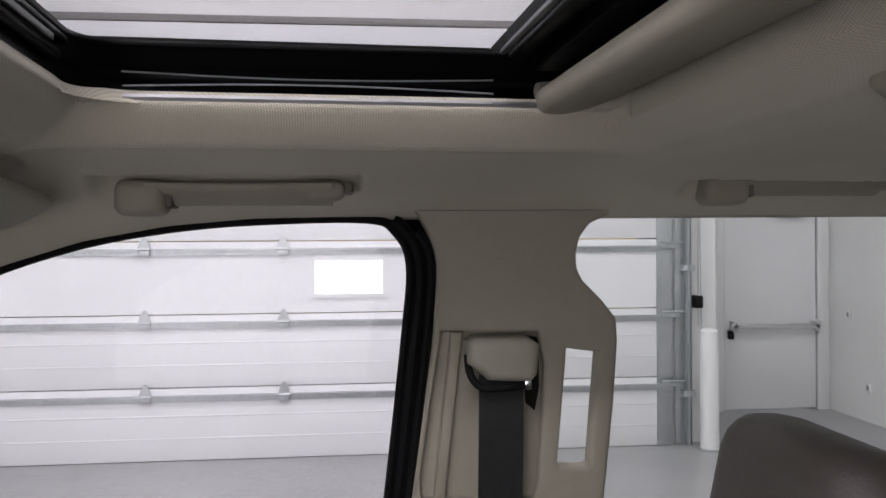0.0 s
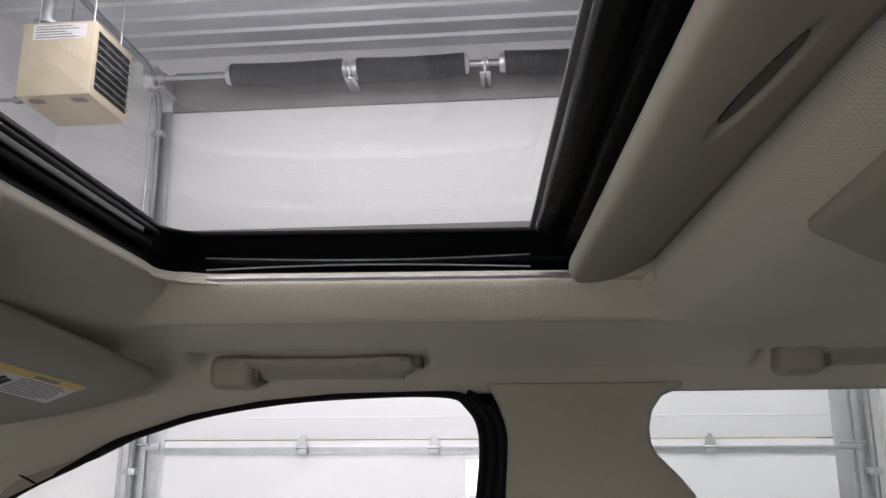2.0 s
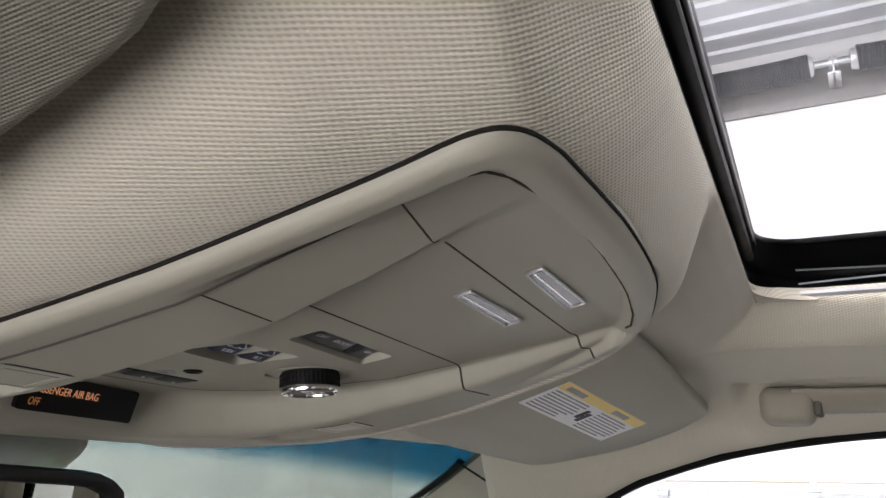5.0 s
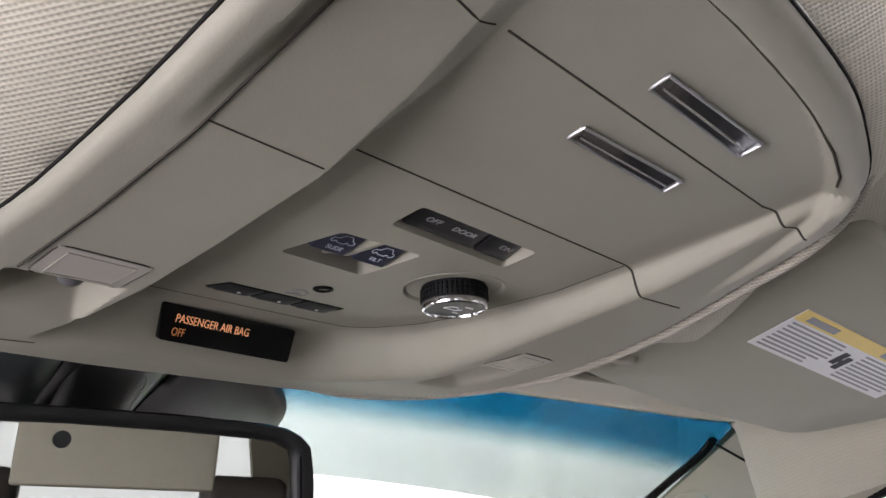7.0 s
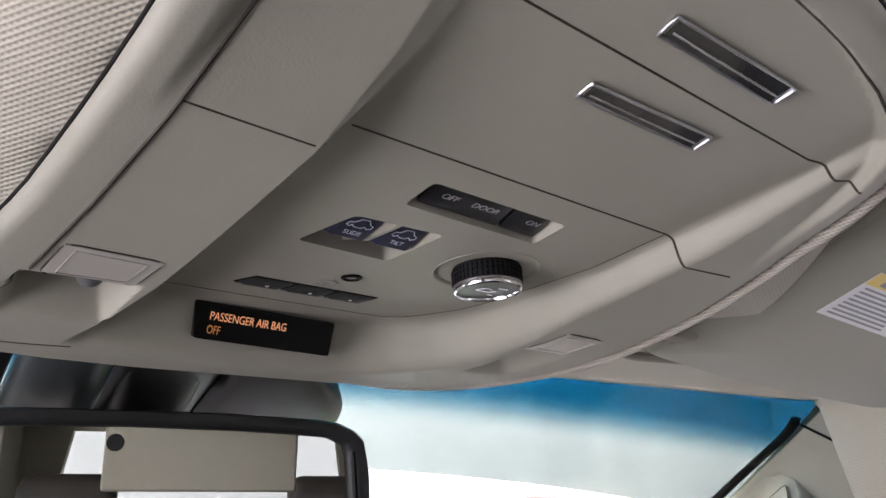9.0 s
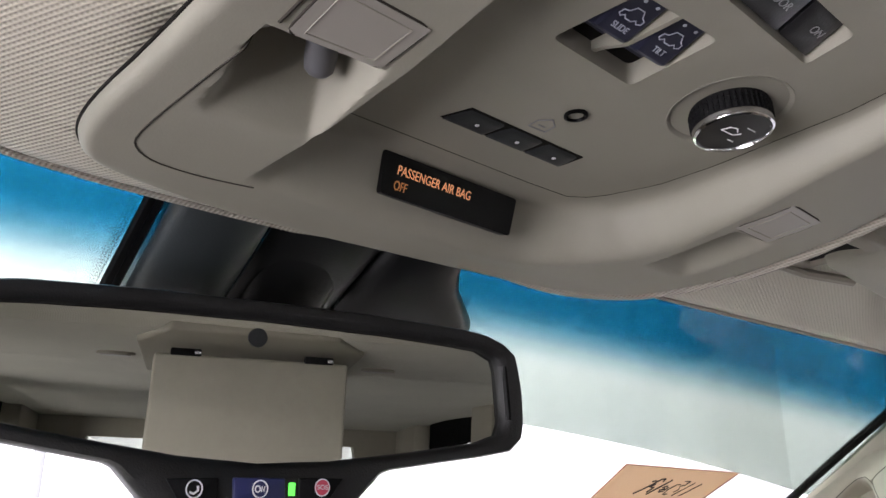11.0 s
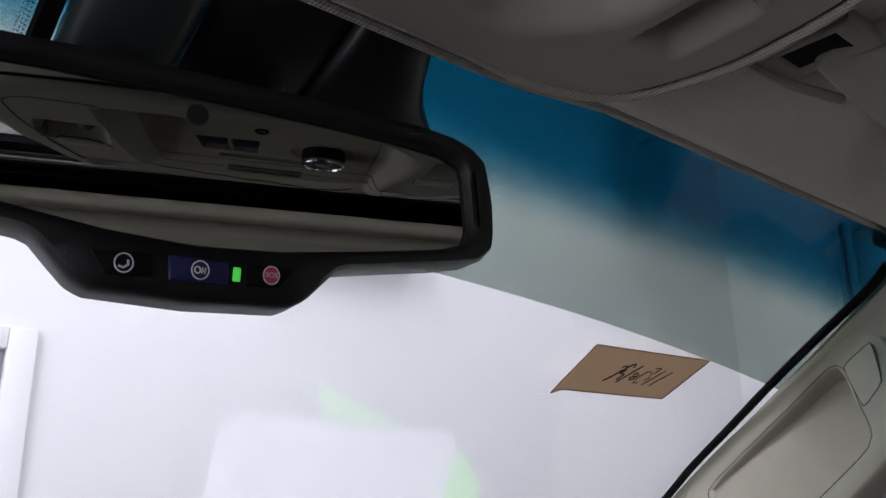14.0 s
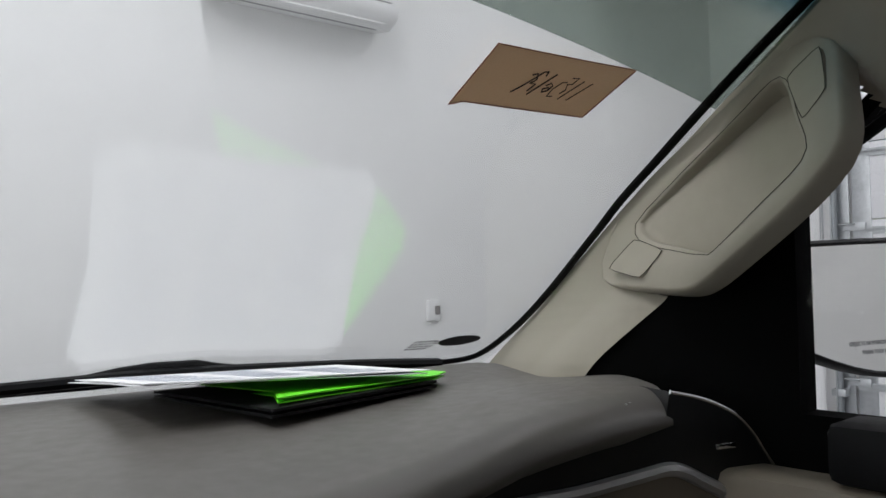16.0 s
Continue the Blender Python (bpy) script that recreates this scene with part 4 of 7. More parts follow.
def handle_reach(p):
    """How far out a point lies behind the assist handle: 1 on the handle's outline."""
    x, y = (p - HANDLE_C).dot(HANDLE_X), (p - HANDLE_C).dot(HANDLE_Z)
    best = 9.0
    for (x1, y1), (x2, y2) in zip(HANDLE_2D, HANDLE_2D[1:] + HANDLE_2D[:1]):
        den = x * (y2 - y1) - y * (x2 - x1)
        if abs(den) < 1e-9:
            continue
        r, w = (x1 * (y2 - y1) - y1 * (x2 - x1)) / den, (x1 * y - y1 * x) / den
        if r > 0 and 0 <= w <= 1:
            best = min(best, 1 / r)
    return best


L1S, L2S = [p + PN * 0.005 for p in smooth_loop(L1, 5, False)], smooth_loop(L2, 5, False)


def trim_base(u, v):
    """The windshield pillar's trim, from the glass to the door, without the handle."""
    p = along(L1S, u).lerp(along(L2S, u), v)
    bow = 4 * v * (1 - v) * (0.006 + 0.012 * ss(u, 0.55, 0.72)) + 0.010 * ss(v, 0.55, 0.9) * (1 - v) * ss(u, 0.55, 0.72) * 4
    return Vector((p.x + 0.3 * bow, p.y - bow, p.z))


for s in (1, -1):
    def trim_at(u, v):
        p = trim_base(u, v)
        p = p + PN * 0.03 * (1 - ss(handle_reach(p), 0.90, 0.99))
        return (p.x, sy(p.y, s), p.z)

    bm = bmesh.new()
    sheet(bm, trim_at, 200, 56)
    # the trim is open behind the handle
    holes = [f for f in bm.faces if handle_reach(V(f.calc_center_median().x, sy(f.calc_center_median().y, s), f.calc_center_median().z) - PN * 0.03) < 0.86]
    bmesh.ops.delete(bm, geom=holes, context="FACES")
    structure("a_pillar", bm, TAUPE_LIGHT, "beige moulded windshield pillar trim", "pillar")
    bm = bmesh.new()
    line = [Vector(trim_at(0.12, i / 10)) + Vector((0, -0.001 * s, 0)) for i in range(11)]
    tube(bm, line, 0.0016, 6)
    structure("pillar_gap", bm, GAP, "dark joint between headliner and pillar trim", "trim")


def loop_by_angle(loop, centre, ex, ez, k=72):
    """A closed outline sampled at even angles about a centre, as 3D points."""
    up_ = ex.cross(ez)
    flat = [((p - centre).dot(ex), (p - centre).dot(ez), (p - centre).dot(up_)) for p in loop]
    out = []
    for i in range(k):
        a = 2 * math.pi * i / k
        d = (math.cos(a), math.sin(a))
        best = None
        for (x1, y1, h1), (x2, y2, h2) in zip(flat, flat[1:] + flat[:1]):
            den = d[0] * (y2 - y1) - d[1] * (x2 - x1)
            if abs(den) < 1e-12:
                continue
            r = (x1 * (y2 - y1) - y1 * (x2 - x1)) / den
            w = (x1 * d[1] - y1 * d[0]) / den
            if r > 0 and -1e-9 <= w <= 1 + 1e-9:
                if best is None or r > best:
                    best, h = r, h1 + (h2 - h1) * w
        out.append((best * d[0], best * d[1], h))
    return [centre + ex * a + ez * b + up_ * c for a, b, c in out]


for s in (1, -1):
    flip = lambda p: Vector((p[0], sy(p[1], s), p[2]))
    nn = Vector((PN.x, PN.y * s, PN.z))
    dd = Vector((-0.05, 0.93 * s, -0.30)).normalized()
    ex = Vector((-1, 0, 0)) - nn * Vector((-1, 0, 0)).dot(nn)
    ex.normalize()
    ez = nn.cross(ex).normalized()
    cen = flip((-0.745, 0.765, 1.445)) + nn * 0.0057
    outer = loop_by_angle(smooth_loop([flip(p) for p in O_LOOP], 5), cen, ex, ez)
    inner = loop_by_angle(smooth_loop([flip(p) for p in I_LOOP], 5), cen, ex, ez)
    inner = [p - nn * (p - cen).dot(nn) for p in inner]
    handle = thing("pillar_handle", cen, "beige moulded assist handle set into the windshield pillar", "assist handle", "pillar handles")
    bm = bmesh.new()
    rows = []
    # the hollow is shallow along the windshield and deep under the grip
    across = (flip((-0.674, 0.716, 1.398)) - flip((-0.769, 0.802, 1.489))).normalized()
    reach = [(i - cen).dot(across) for i in inner]
    lo_, hi_r = min(reach), max(reach)

    def hollow(p):
        p = (p - lo_) / (hi_r - lo_)
        return 0.003 + 0.054 * ss(p, -0.05, 1.0)

    # the handle runs flush into the trim along the glass and stands proud below
    proud = [ss((o - cen).dot(across), -0.09, 0.01) * (1 - ss((o - cen).dot(Vector((0.3, 0.5 * s, 0.8))), 0.075, 0.125)) for o in outer]
    outer = [o + nn * (0.0045 * (1 - w)) for o, w in zip(outer, proud)]
    for f, back, flush, k_ in ((0.06, 0.026, 0.026, 0), (0.0, 0.012, 0.0015, 0), (0.02, 0.005, 0.0, 0), (0.05, 0.0015, 0.0, 0), (0.10, 0.0, 0.0, 0), (0.6, -0.002, 0.0, 0), (0.93, 0.0, 0.0, 0), (0.98, 0.001, 0.001, 0), (1.0, 0.003, 0.003, 0.02), (1.02, 0.004, 0.004, 0.5), (1.06, 0.004, 0.004, 1.0)):
        rows.append([bm.verts.new(o.lerp(i, f) + nn * (flush + (back - flush) * w) + dd * (k_ * hollow(r_))) for o, i, r_, w in zip(outer, inner, reach, proud)])
    for shrink in (0.85, 0.7, 0.5, 0.3, 0.12):
        rows.append([bm.verts.new(cen + (i - cen) * shrink + nn * 0.004 + dd * hollow(r_ * shrink)) for i, r_ in zip(inner, reach)])
    k = len(outer)
    for a, b in zip(rows, rows[1:]):
        for j in range(k):
            bm.faces.new((a[j], a[(j + 1) % k], b[(j + 1) % k], b[j]))
    bm.faces.new(rows[-1])
    part("bezel", bm, TAUPE_LIGHT, handle, "", 60)
    bm = bmesh.new()
    tube(bm, [p.lerp(o, -0.0) - nn * 0.0005 for p, o in zip([o.lerp(i, 0.9) for o, i in zip(outer, inner)], outer)], 0.0004, 5, True)
    part("seam", bm, SEAM, handle)
    for pad in ([(-0.6575, 0.7621, 1.5308), (-0.6193, 0.7517, 1.5531), (-0.6034, 0.7241, 1.5056), (-0.6267, 0.726, 1.4811)], [(-0.9216, 0.8244, 1.3524), (-0.8726, 0.8138, 1.3879), (-0.8056, 0.7727, 1.3714), (-0.8418, 0.7787, 1.3407)]):
        pts = [flip(p) for p in pad]
        mid = sum(pts, Vector()) / 4
        loop = []
        for i in range(4):
            a, b, c = pts[i - 1], pts[i], pts[(i + 1) % 4]
            loop += [b.lerp(a, 0.22), b.lerp((a + c) / 2, 0.07), b.lerp(c, 0.22)]
        bm = bmesh.new()
        tube(bm, [p - nn * 0.0018 for p in loop], 0.00045, 5, True)
        cover = part("cap_seam", bm, SEAM, handle)
        bm = bmesh.new()
        plate(bm, [mid + (p - mid) * 0.975 - nn * 0.0019 for p in loop], [], nn * 0.005)
        part("screw_cap", bm, TAUPE_LIGHT, handle)
    # dark slot where the hollow's floor meets the grip
    bm = bmesh.new()
    rim = [cen + (i - cen) * 0.93 + nn * 0.004 + dd * (hollow(r_ * 0.93) - 0.004) for i, r_ in zip(inner, reach)]
    foot = sorted(range(k), key=lambda j: (inner[j] - flip((-0.728, 0.735, 1.372))).length)[0]
    sill = [rim[foot].lerp(rim[(foot + 1) % k], -0.2), rim[foot].lerp(rim[(foot + 1) % k], 0.5)]
    inward = [(cen - p).normalized() * 0.012 for p in sill]
    plate(bm, sill + [p + q for p, q in zip(sill, inward)][::-1], [], dd * 0.01)
    part("finger_slot", bm, GAP, handle, "dark slot behind the grip")

# body sides with the window openings
FRONT_WIN = [(-0.674, 1.205), (-0.674, 1.420), (-0.62, 1.470), (-0.58, 1.508), (-0.50, 1.540), (-0.412, 1.574), (-0.358, 1.600), (-0.259, 1.631), (-0.158, 1.649), (-0.055, 1.658), (0.093, 1.660), (0.126, 1.645), (0.141, 1.60), (0.133, 1.504), (0.110, 1.304), (0.10, 1.205)]
REAR_WIN = [(0.31, 1.205), (0.31, 1.664), (1.12, 1.664), (1.18, 1.64), (1.15, 1.205)]
QUARTER = [(1.34, 1.24), (1.36, 1.60), (2.02, 1.56), (2.10, 1.24)]
wn_no = 2
for s in (1, -1):
    Y0 = sy(0.80, s)
    bm = bmesh.new()
    plate(bm, [(-1.45, Y0 + s * 0.0, 0.35), (-1.45, Y0, 1.08), (-1.0, Y0, 1.12), (-0.80, Y0, 1.345), (-0.60, Y0, 1.51), (-0.44, Y0, 1.60), (-0.36, Y0, 1.68), (2.4, Y0, 1.68), (2.4, Y0, 0.35)],
          [[(x, Y0, z) for x, z in hole] for hole in (FRONT_WIN, REAR_WIN, QUARTER)], (0, s * 0.035, 0))
    structure("body_side", bm, DEEP_BLACK, "dark painted car side with its window openings", "car body")
    for hole, glass, what in ((FRONT_WIN, GLASS, "clear front door window"), (REAR_WIN, SMOKED, "lightly smoked rear door window"), (QUARTER, SMOKED, "lightly smoked rear quarter window")):
        if s < 0 and hole is FRONT_WIN:      # the driver's window is lowered
            continue
        bm = bmesh.new()
        plate(bm, [(x, Y0 + s * 0.012, z) for x, z in hole], [], (0, s * 0.004, 0))
        w = structure("window_%d" % wn_no, bm, glass, what, "car window")
        w.visible_shadow = False
        wn_no += 1
    # rubber seal round the front window
    bm = bmesh.new()
    line = smooth_loop([(x, sy(0.782, s), z) for x, z in [(-0.66, 1.43), (-0.50, 1.527), (-0.412, 1.569), (-0.358, 1.597), (-0.259, 1.628), (-0.158, 1.646), (-0.055, 1.655), (0.085, 1.657), (0.122, 1.640), (0.140, 1.598), (0.133, 1.504), (0.110, 1.304), (0.095, 1.19)]], 6, False)
    tube(bm, line, 0.006, 8)
    part_line = [p + Vector((0.013, -0.004 * s, 0.0)) for p in line[44:]]
    tube(bm, part_line, 0.009, 8)
    line3 = [p + Vector((0.026, -0.012 * s, 0.0)) for p in line[48:]]
    tube(bm, line3, 0.007, 8)
    structure("window_seal", bm, RUBBER, "black rubber seal round the front door window", "seal")
    # centre pillar trim with the small see-through opening
    outl = [(0.138, 1.672), (0.150, 1.660), (0.160, 1.642), (0.168, 1.620), (0.172, 1.598), (0.167, 1.507), (0.147, 1.368), (0.138, 1.312), (0.125, 1.19), (0.375, 1.19), (0.382, 1.26), (0.390, 1.323), (0.401, 1.426), (0.406, 1.500), (0.404, 1.528), (0.385, 1.552), (0.360, 1.577), (0.353, 1.592), (0.352, 1.611), (0.357, 1.632), (0.370, 1.650), (0.395, 1.661), (0.40, 1.672)]
    ins = [(0.178, 1.514), (0.300, 1.512), (0.309, 1.47), (0.300, 1.316), (0.294, 1.30), (0.152, 1.305), (0.150, 1.33)]
    hole = [(0.339, 1.490), (0.381, 1.484), (0.369, 1.340), (0.363, 1.336), (0.330, 1.338), (0.326, 1.343)]
    bm = bmesh.new()
    PY = sy(0.762, s)
    plate(bm, [(x, PY, z) for x, z in outl], [[(x, PY, z) for x, z in hole], [(x, PY, z) for x, z in ins]], (0, s * 0.03, 0))
    sharp = [e for e in bm.edges if len(e.link_faces) == 2 and e.calc_face_angle(0) > 1.2 and abs(e.verts[0].co.y - PY) < 1e-4 and abs(e.verts[1].co.y - PY) < 1e-4]
    bmesh.ops.bevel(bm, geom=sharp, offset=0.006, segments=3, affect="EDGES", profile=0.5)
    structure("b_pillar", bm, TAUPE_LIGHT, "beige centre pillar trim with a small see-through opening", "pillar", 50)
    bm = bmesh.new()
    tube(bm, [(0.150 + 0.0225 * i, PY - s * 0.0004, 1.6668) for i in range(11)], 0.0004, 5)
    structure("pillar_gap", bm, SEAM, "thin joint between headliner and centre pillar", "trim")
    # belt cover on the pillar
    cover = thing("belt_guide", (0.23, PY, 1.42), "beige seat belt guide cover on the centre pillar", "belt guide", "belt guides")
    bm = bmesh.new()
    mid = (0.23, 1.41)
    plate(bm, [(mid[0] + (x - mid[0]) * 1.03, PY + s * 0.013, mid[1] + (z - mid[1]) * 1.02) for x, z in ins], [], (0, s * 0.003, 0))
    part("recessed_panel", bm, TAUPE_LIGHT, cover)
    bm = bmesh.new()
    sl = [(0.190, 1.513), (0.206, 1.513), (0.182, 1.303), (0.166, 1.303)]
    plate(bm, [(x, PY + s * 0.003, z) for x, z in sl], [], (0, s * 0.012, 0))
    top = [e for e in bm.edges if all(abs(v.co.y - (PY + s * 0.003)) < 1e-5 for v in e.verts) and len(e.link_faces) == 2 and e.calc_face_angle(0) > 1.0]
    bmesh.ops.bevel(bm, geom=top, offset=0.005, segments=3, affect="EDGES", profile=0.5)
    part("rib", bm, TAUPE_LIGHT, cover)
    bm = bmesh.new()
    hood = [(0.207, 1.503), (0.215, 1.509), (0.283, 1.509), (0.297, 1.499), (0.294, 1.462), (0.286, 1.453), (0.232, 1.456), (0.222, 1.466), (0.207, 1.477)]
    plate(bm, [(x, PY - s * 0.034, z) for x, z in hood], [], (0, s * 0.048, 0))
    face = [e for e in bm.edges if all(abs(v.co.y - (PY - s * 0.034)) < 1e-5 for v in e.verts) and len(e.link_faces) == 2 and e.calc_face_angle(0) > 1.0]
    bmesh.ops.bevel(bm, geom=face, offset=0.010, segments=3, affect="EDGES", profile=0.45)
    part("hood", bm, TAUPE, cover, "", 50)
    bm = bmesh.new()
    sl = [(0.284, 1.507), (0.303, 1.504), (0.304, 1.44), (0.298, 1.41), (0.286, 1.42)]
    plate(bm, [(x, PY + s * 0.009, z) for x, z in sl], [], (0, s * 0.006, 0))
    part("slot", bm, GAP, cover)
    belt = thing("seat_belt", (0.25, PY - s * 0.02, 1.46), "black webbing seat belt hanging from its pillar guide", "seat belt", "seat belts")
    bm = bmesh.new()
    sheet(bm, lambda u, v: (0.222 + 0.056 * v - 0.004 * u - 0.01 * u * u, PY - s * (0.020 + 0.004 * math.sin(3 * u)), 1.462 - 0.42 * u), 16, 6, (0, s * 0.002, 0))
    part("webbing", bm, BELT, belt)
    bm = bmesh.new()
    tube(bm, smooth_loop([(0.209, PY - s * 0.012, 1.486), (0.211, PY - s * 0.022, 1.463), (0.224, PY - s * 0.028, 1.448), (0.25, PY - s * 0.03, 1.447), (0.276, PY - s * 0.026, 1.449)], 5, False), 0.005, 8)
    part("loop", bm, BLACK, belt, "black guide loop")
    bm = bmesh.new()
    box(bm, (0.277, min(PY - s * 0.02, PY - s * 0.034), 1.444), (0.286, max(PY - s * 0.02, PY - s * 0.034), 1.458), 0.002)
    part("bolt", bm, CHROME, belt, "bright metal bolt")
    # airbag mark on the pillar top: a pressed outline
    bm = bmesh.new()
    tube(bm, [(x, PY - s * 0.0003, z) for x, z in rounded(0.245, 0.288, 1.602, 1.627, 0.006, 3)], 0.0008, 5, True)
    structure("pressed_mark", bm, TAUPE, "pressed outline on the pillar trim", "trim")
    # door and sill below the windows
    a, b = sorted((sy(0.735, s), sy(0.80, s)))
    bm = bmesh.new()
    box(bm, (-0.625, a, 1.155), (0.105, b, 1.212), 0.012)
    structure("door_top_pad", bm, BLACK, "dark padded top of the front door", "door panel")
    bm = bmesh.new()
    box(bm, (-0.74, a, 0.45), (0.105, b, 1.153), 0.012)
    box(bm, (0.115, a, 0.45), (1.2, b, 1.20), 0.012)
    box(bm, (1.2, a, 0.45), (2.38, b, 1.23), 0.012)
    structure("door_panel", bm, DASH_BEIGE, "beige lower door and side panels", "door panel")
    bm = bmesh.new()
    box(bm, (1.16, a, 1.20), (1.35, b, 1.68), 0.01)
    box(bm, (2.06, a, 1.20), (2.38, b, 1.68), 0.01)
    structure("rear_pillar", bm, TAUPE_LIGHT, "beige rear pillar trims", "pillar")
    # black triangle ahead of the door window
    bm = bmesh.new()
    plate(bm, [(x, sy(0.807, s), z) for x, z in [(-0.676, 1.150), (-0.676, 1.445), (-0.77, 1.375), (-0.885, 1.285), (-0.950, 1.235), (-1.00, 1.15)]], [], (0, s * 0.02, 0))
    structure("sail_panel", bm, DEEP_BLACK, "black triangular panel ahead of the door window", "door panel")

# back of the car, floor and nose
bm = bmesh.new()
plate(bm, [(2.38, sy(0.8, -1), 0.35), (2.38, 0.8, 0.35), (2.38, 0.8, 1.69), (2.38, sy(0.8, -1), 1.69)], [[(2.38, -0.52, 1.22), (2.38, 0.62, 1.22), (2.38, 0.56, 1.56), (2.38, -0.46, 1.56)]], (0.06, 0, 0))
structure("tailgate", bm, TAUPE_LIGHT, "beige tailgate trim with a wide rear window", "tailgate")
bm = bmesh.new()
plate(bm, [(2.40, -0.53, 1.21), (2.40, 0.63, 1.21), (2.40, 0.57, 1.57), (2.40, -0.47, 1.57)], [], (0.004, 0, 0))
structure("window_7", bm, SMOKED, "lightly smoked rear window", "car window").visible_shadow = False
structure("car_floor", boxes(((-1.5, sy(0.8, -1), 0.0), (2.38, 0.8, 0.45))), CARPET, "dark carpeted car floor", "car floor")
structure("firewall", boxes(((-1.50, -0.86, 0.45), (-1.44, 0.96, 1.165))), BLACK, "black firewall below the windshield", "car body")


# ---- roof window ----
roof_window = thing("roof_window", (0.05, YC, 1.80), "tilting glass roof window in a glossy black frame", "roof window")


def frame_ring(off, z, x0=-0.146, x1=0.345):
    """The opening's outline moved inwards by off."""
    return [Vector((*to_world(*ray_to(*HC, a, x0=x0 + off * 0.3, x1=x1 - off, h=0.452 - off, r=max(0.02, 0.06 - off))), z)) for a in angles]


bm = bmesh.new()
prof = [(-0.010, 1.758), (-0.010, 1.770), (-0.016, 1.772), (-0.016, 1.784), (0.000, 1.787), (0.004, 1.795), (0.018, 1.797), (0.022, 1.803), (-0.03, 1.8035), (-0.06, 1.806)]
rows = []
for off, z in prof:
    rows.append([bm.verts.new(p) for p in frame_ring(off, z)])
for a, b in zip(rows, rows[1:]):
    for j in range(n):
        bm.faces.new((a[j], a[(j + 1) % n], b[(j + 1) % n], b[j]))
part("frame", bm, BLACK_GLOSS, roof_window, "", 25, False)
bm = bmesh.new()
box(bm, (0.236, YC - 0.425, 1.798), (0.262, YC + 0.425, 1.812), 0.003)
box(bm, (0.262, YC - 0.43, 1.785), (0.34, YC + 0.43, 1.800), 0.004)
box(bm, (0.236, YC - 0.42, 1.792), (0.250, YC + 0.42, 1.800), 0.003)
part("cross_bar", turned(bm), BLACK_GLOSS, roof_window, "glossy black rear cross bar")
bm = bmesh.new()
box(bm, (-0.152, YC - 0.40, 1.789), (-0.1385, YC + 0.40, 1.797), 0.003)
box(bm, (-0.151, YC - 0.39, 1.775), (-0.141, YC + 0.39, 1.783), 0.003)
part("wind_deflector", turned(bm), BLACK_GLOSS, roof_window, "glossy black front rail")
for s in (1, -1):
    ye = sy(0.502, s)
    bm = bmesh.new()
    tube(bm, [(-0.115, ye + s * 0.002, 1.7575), (0.02, ye + s * 0.002, 1.7575), (0.31, ye + s * 0.002, 1.7575)], 0.0035, 6)
    part("guide_rail", turned(bm), ALU, roof_window, "bare aluminium guide rail")
    for z, d in ((1.768, 0.004), (1.781, -0.004)):
        bm = bmesh.new()
        tube(bm, [(-0.11 + 0.34 * i / 20, ye + s * 0.004, z + d * math.sin(math.pi * i / 20)) for i in range(21)], 0.0009, 5)
        part("drive_cable", turned(bm), TRACK_M, roof_window, "thin steel drive cable")
bm = bmesh.new()
box(bm, (-0.225, YC - 0.505, 1.8075), (0.250, YC + 0.505, 1.8125), 0.002)
pane = part("glass", turned(bm), ROOF_GLASS, roof_window, "clear roof glass")
pane.visible_shadow = False

# grey strips put the rails' soft reflection into the colour
bm = bmesh.new()
box(bm, (0.228, YC - 0.42, 1.7975), (0.2335, YC + 0.42, 1.8015), 0.001)
box(bm, (-0.1405, YC - 0.36, 1.7840), (-0.1385, YC + 0.36, 1.7895), 0.0008)
part("rail_reflection", turned(bm), surface("rail_reflection_grey", (0.10, 0.103, 0.103), 0.4, vary=0.15), roof_window, "grey strips painted in for the rails' reflection")

# sliding shade, pushed back but for its front lip
SH = [(0.300, 1.772), (0.272, 1.770), (0.2665, 1.764), (0.2665, 1.756), (0.271, 1.7495), (0.279, 1.7475), (0.289, 1.7475), (0.300, 1.7492), (0.312, 1.7520), (0.325, 1.7555), (0.340, 1.7600), (0.36, 1.765), (0.46, 1.768)]
bm = bmesh.new()
SHS = smooth_loop([(x, 0, z) for x, z in SH], 9, False)


def shade_at(u, v):
    p = SHS[min(int(round(u * (len(SHS) - 1))), len(SHS) - 1)]
    y = (v - 0.5) * 2
    lift = 0.012 * ss(abs(y), 0.955, 1.0)
    # a long finger recess in the lip's flank
    yy = y * 0.464 + 0.007
    lift += 0.009 * (1 - ss(math.hypot((p.x - 0.3105 + 0.0075 * yy / 0.066) / 0.0088, yy / 0.070), 0.45, 1.0))
    return (p.x + 0.006 * ss(abs(y), 0.9, 1.0), YC + y * 0.464, p.z + lift)


sheet(bm, shade_at, len(SHS) - 1, 150)
shade = part("sun_shade", turned(bm), SHADE_M, roof_window, "beige sliding sun shade pushed back, with a finger pull", 70)
# a dark plate in the recess puts its shade into the colour
bm = bmesh.new()
finger = []
for i in range(32):
    a = 2 * math.pi * i / 32
    yy = -0.008 + 0.048 * math.sin(a)
    x = 0.3110 + 0.0050 * math.cos(a) - 0.0075 * (yy + 0.007) / 0.066
    finger.append((x, YC + yy, interp(x, SH[5:]) + 0.0026))
plate(bm, finger, [], (0, 0, 0.002))
part("pull_shadow", turned(bm), RECESS_SHADE, shade, "dark plate for the recess's shade")

# ---- overhead console ----
CY = 0.055
FLOOR_Z = [(-0.53, 1.645), (-0.445, 1.6447), (-0.41, 1.6453), (-0.345, 1.650), (-0.304, 1.6573), (-0.24, 1.6715), (-0.21, 1.678), (-0.15, 1.690)]
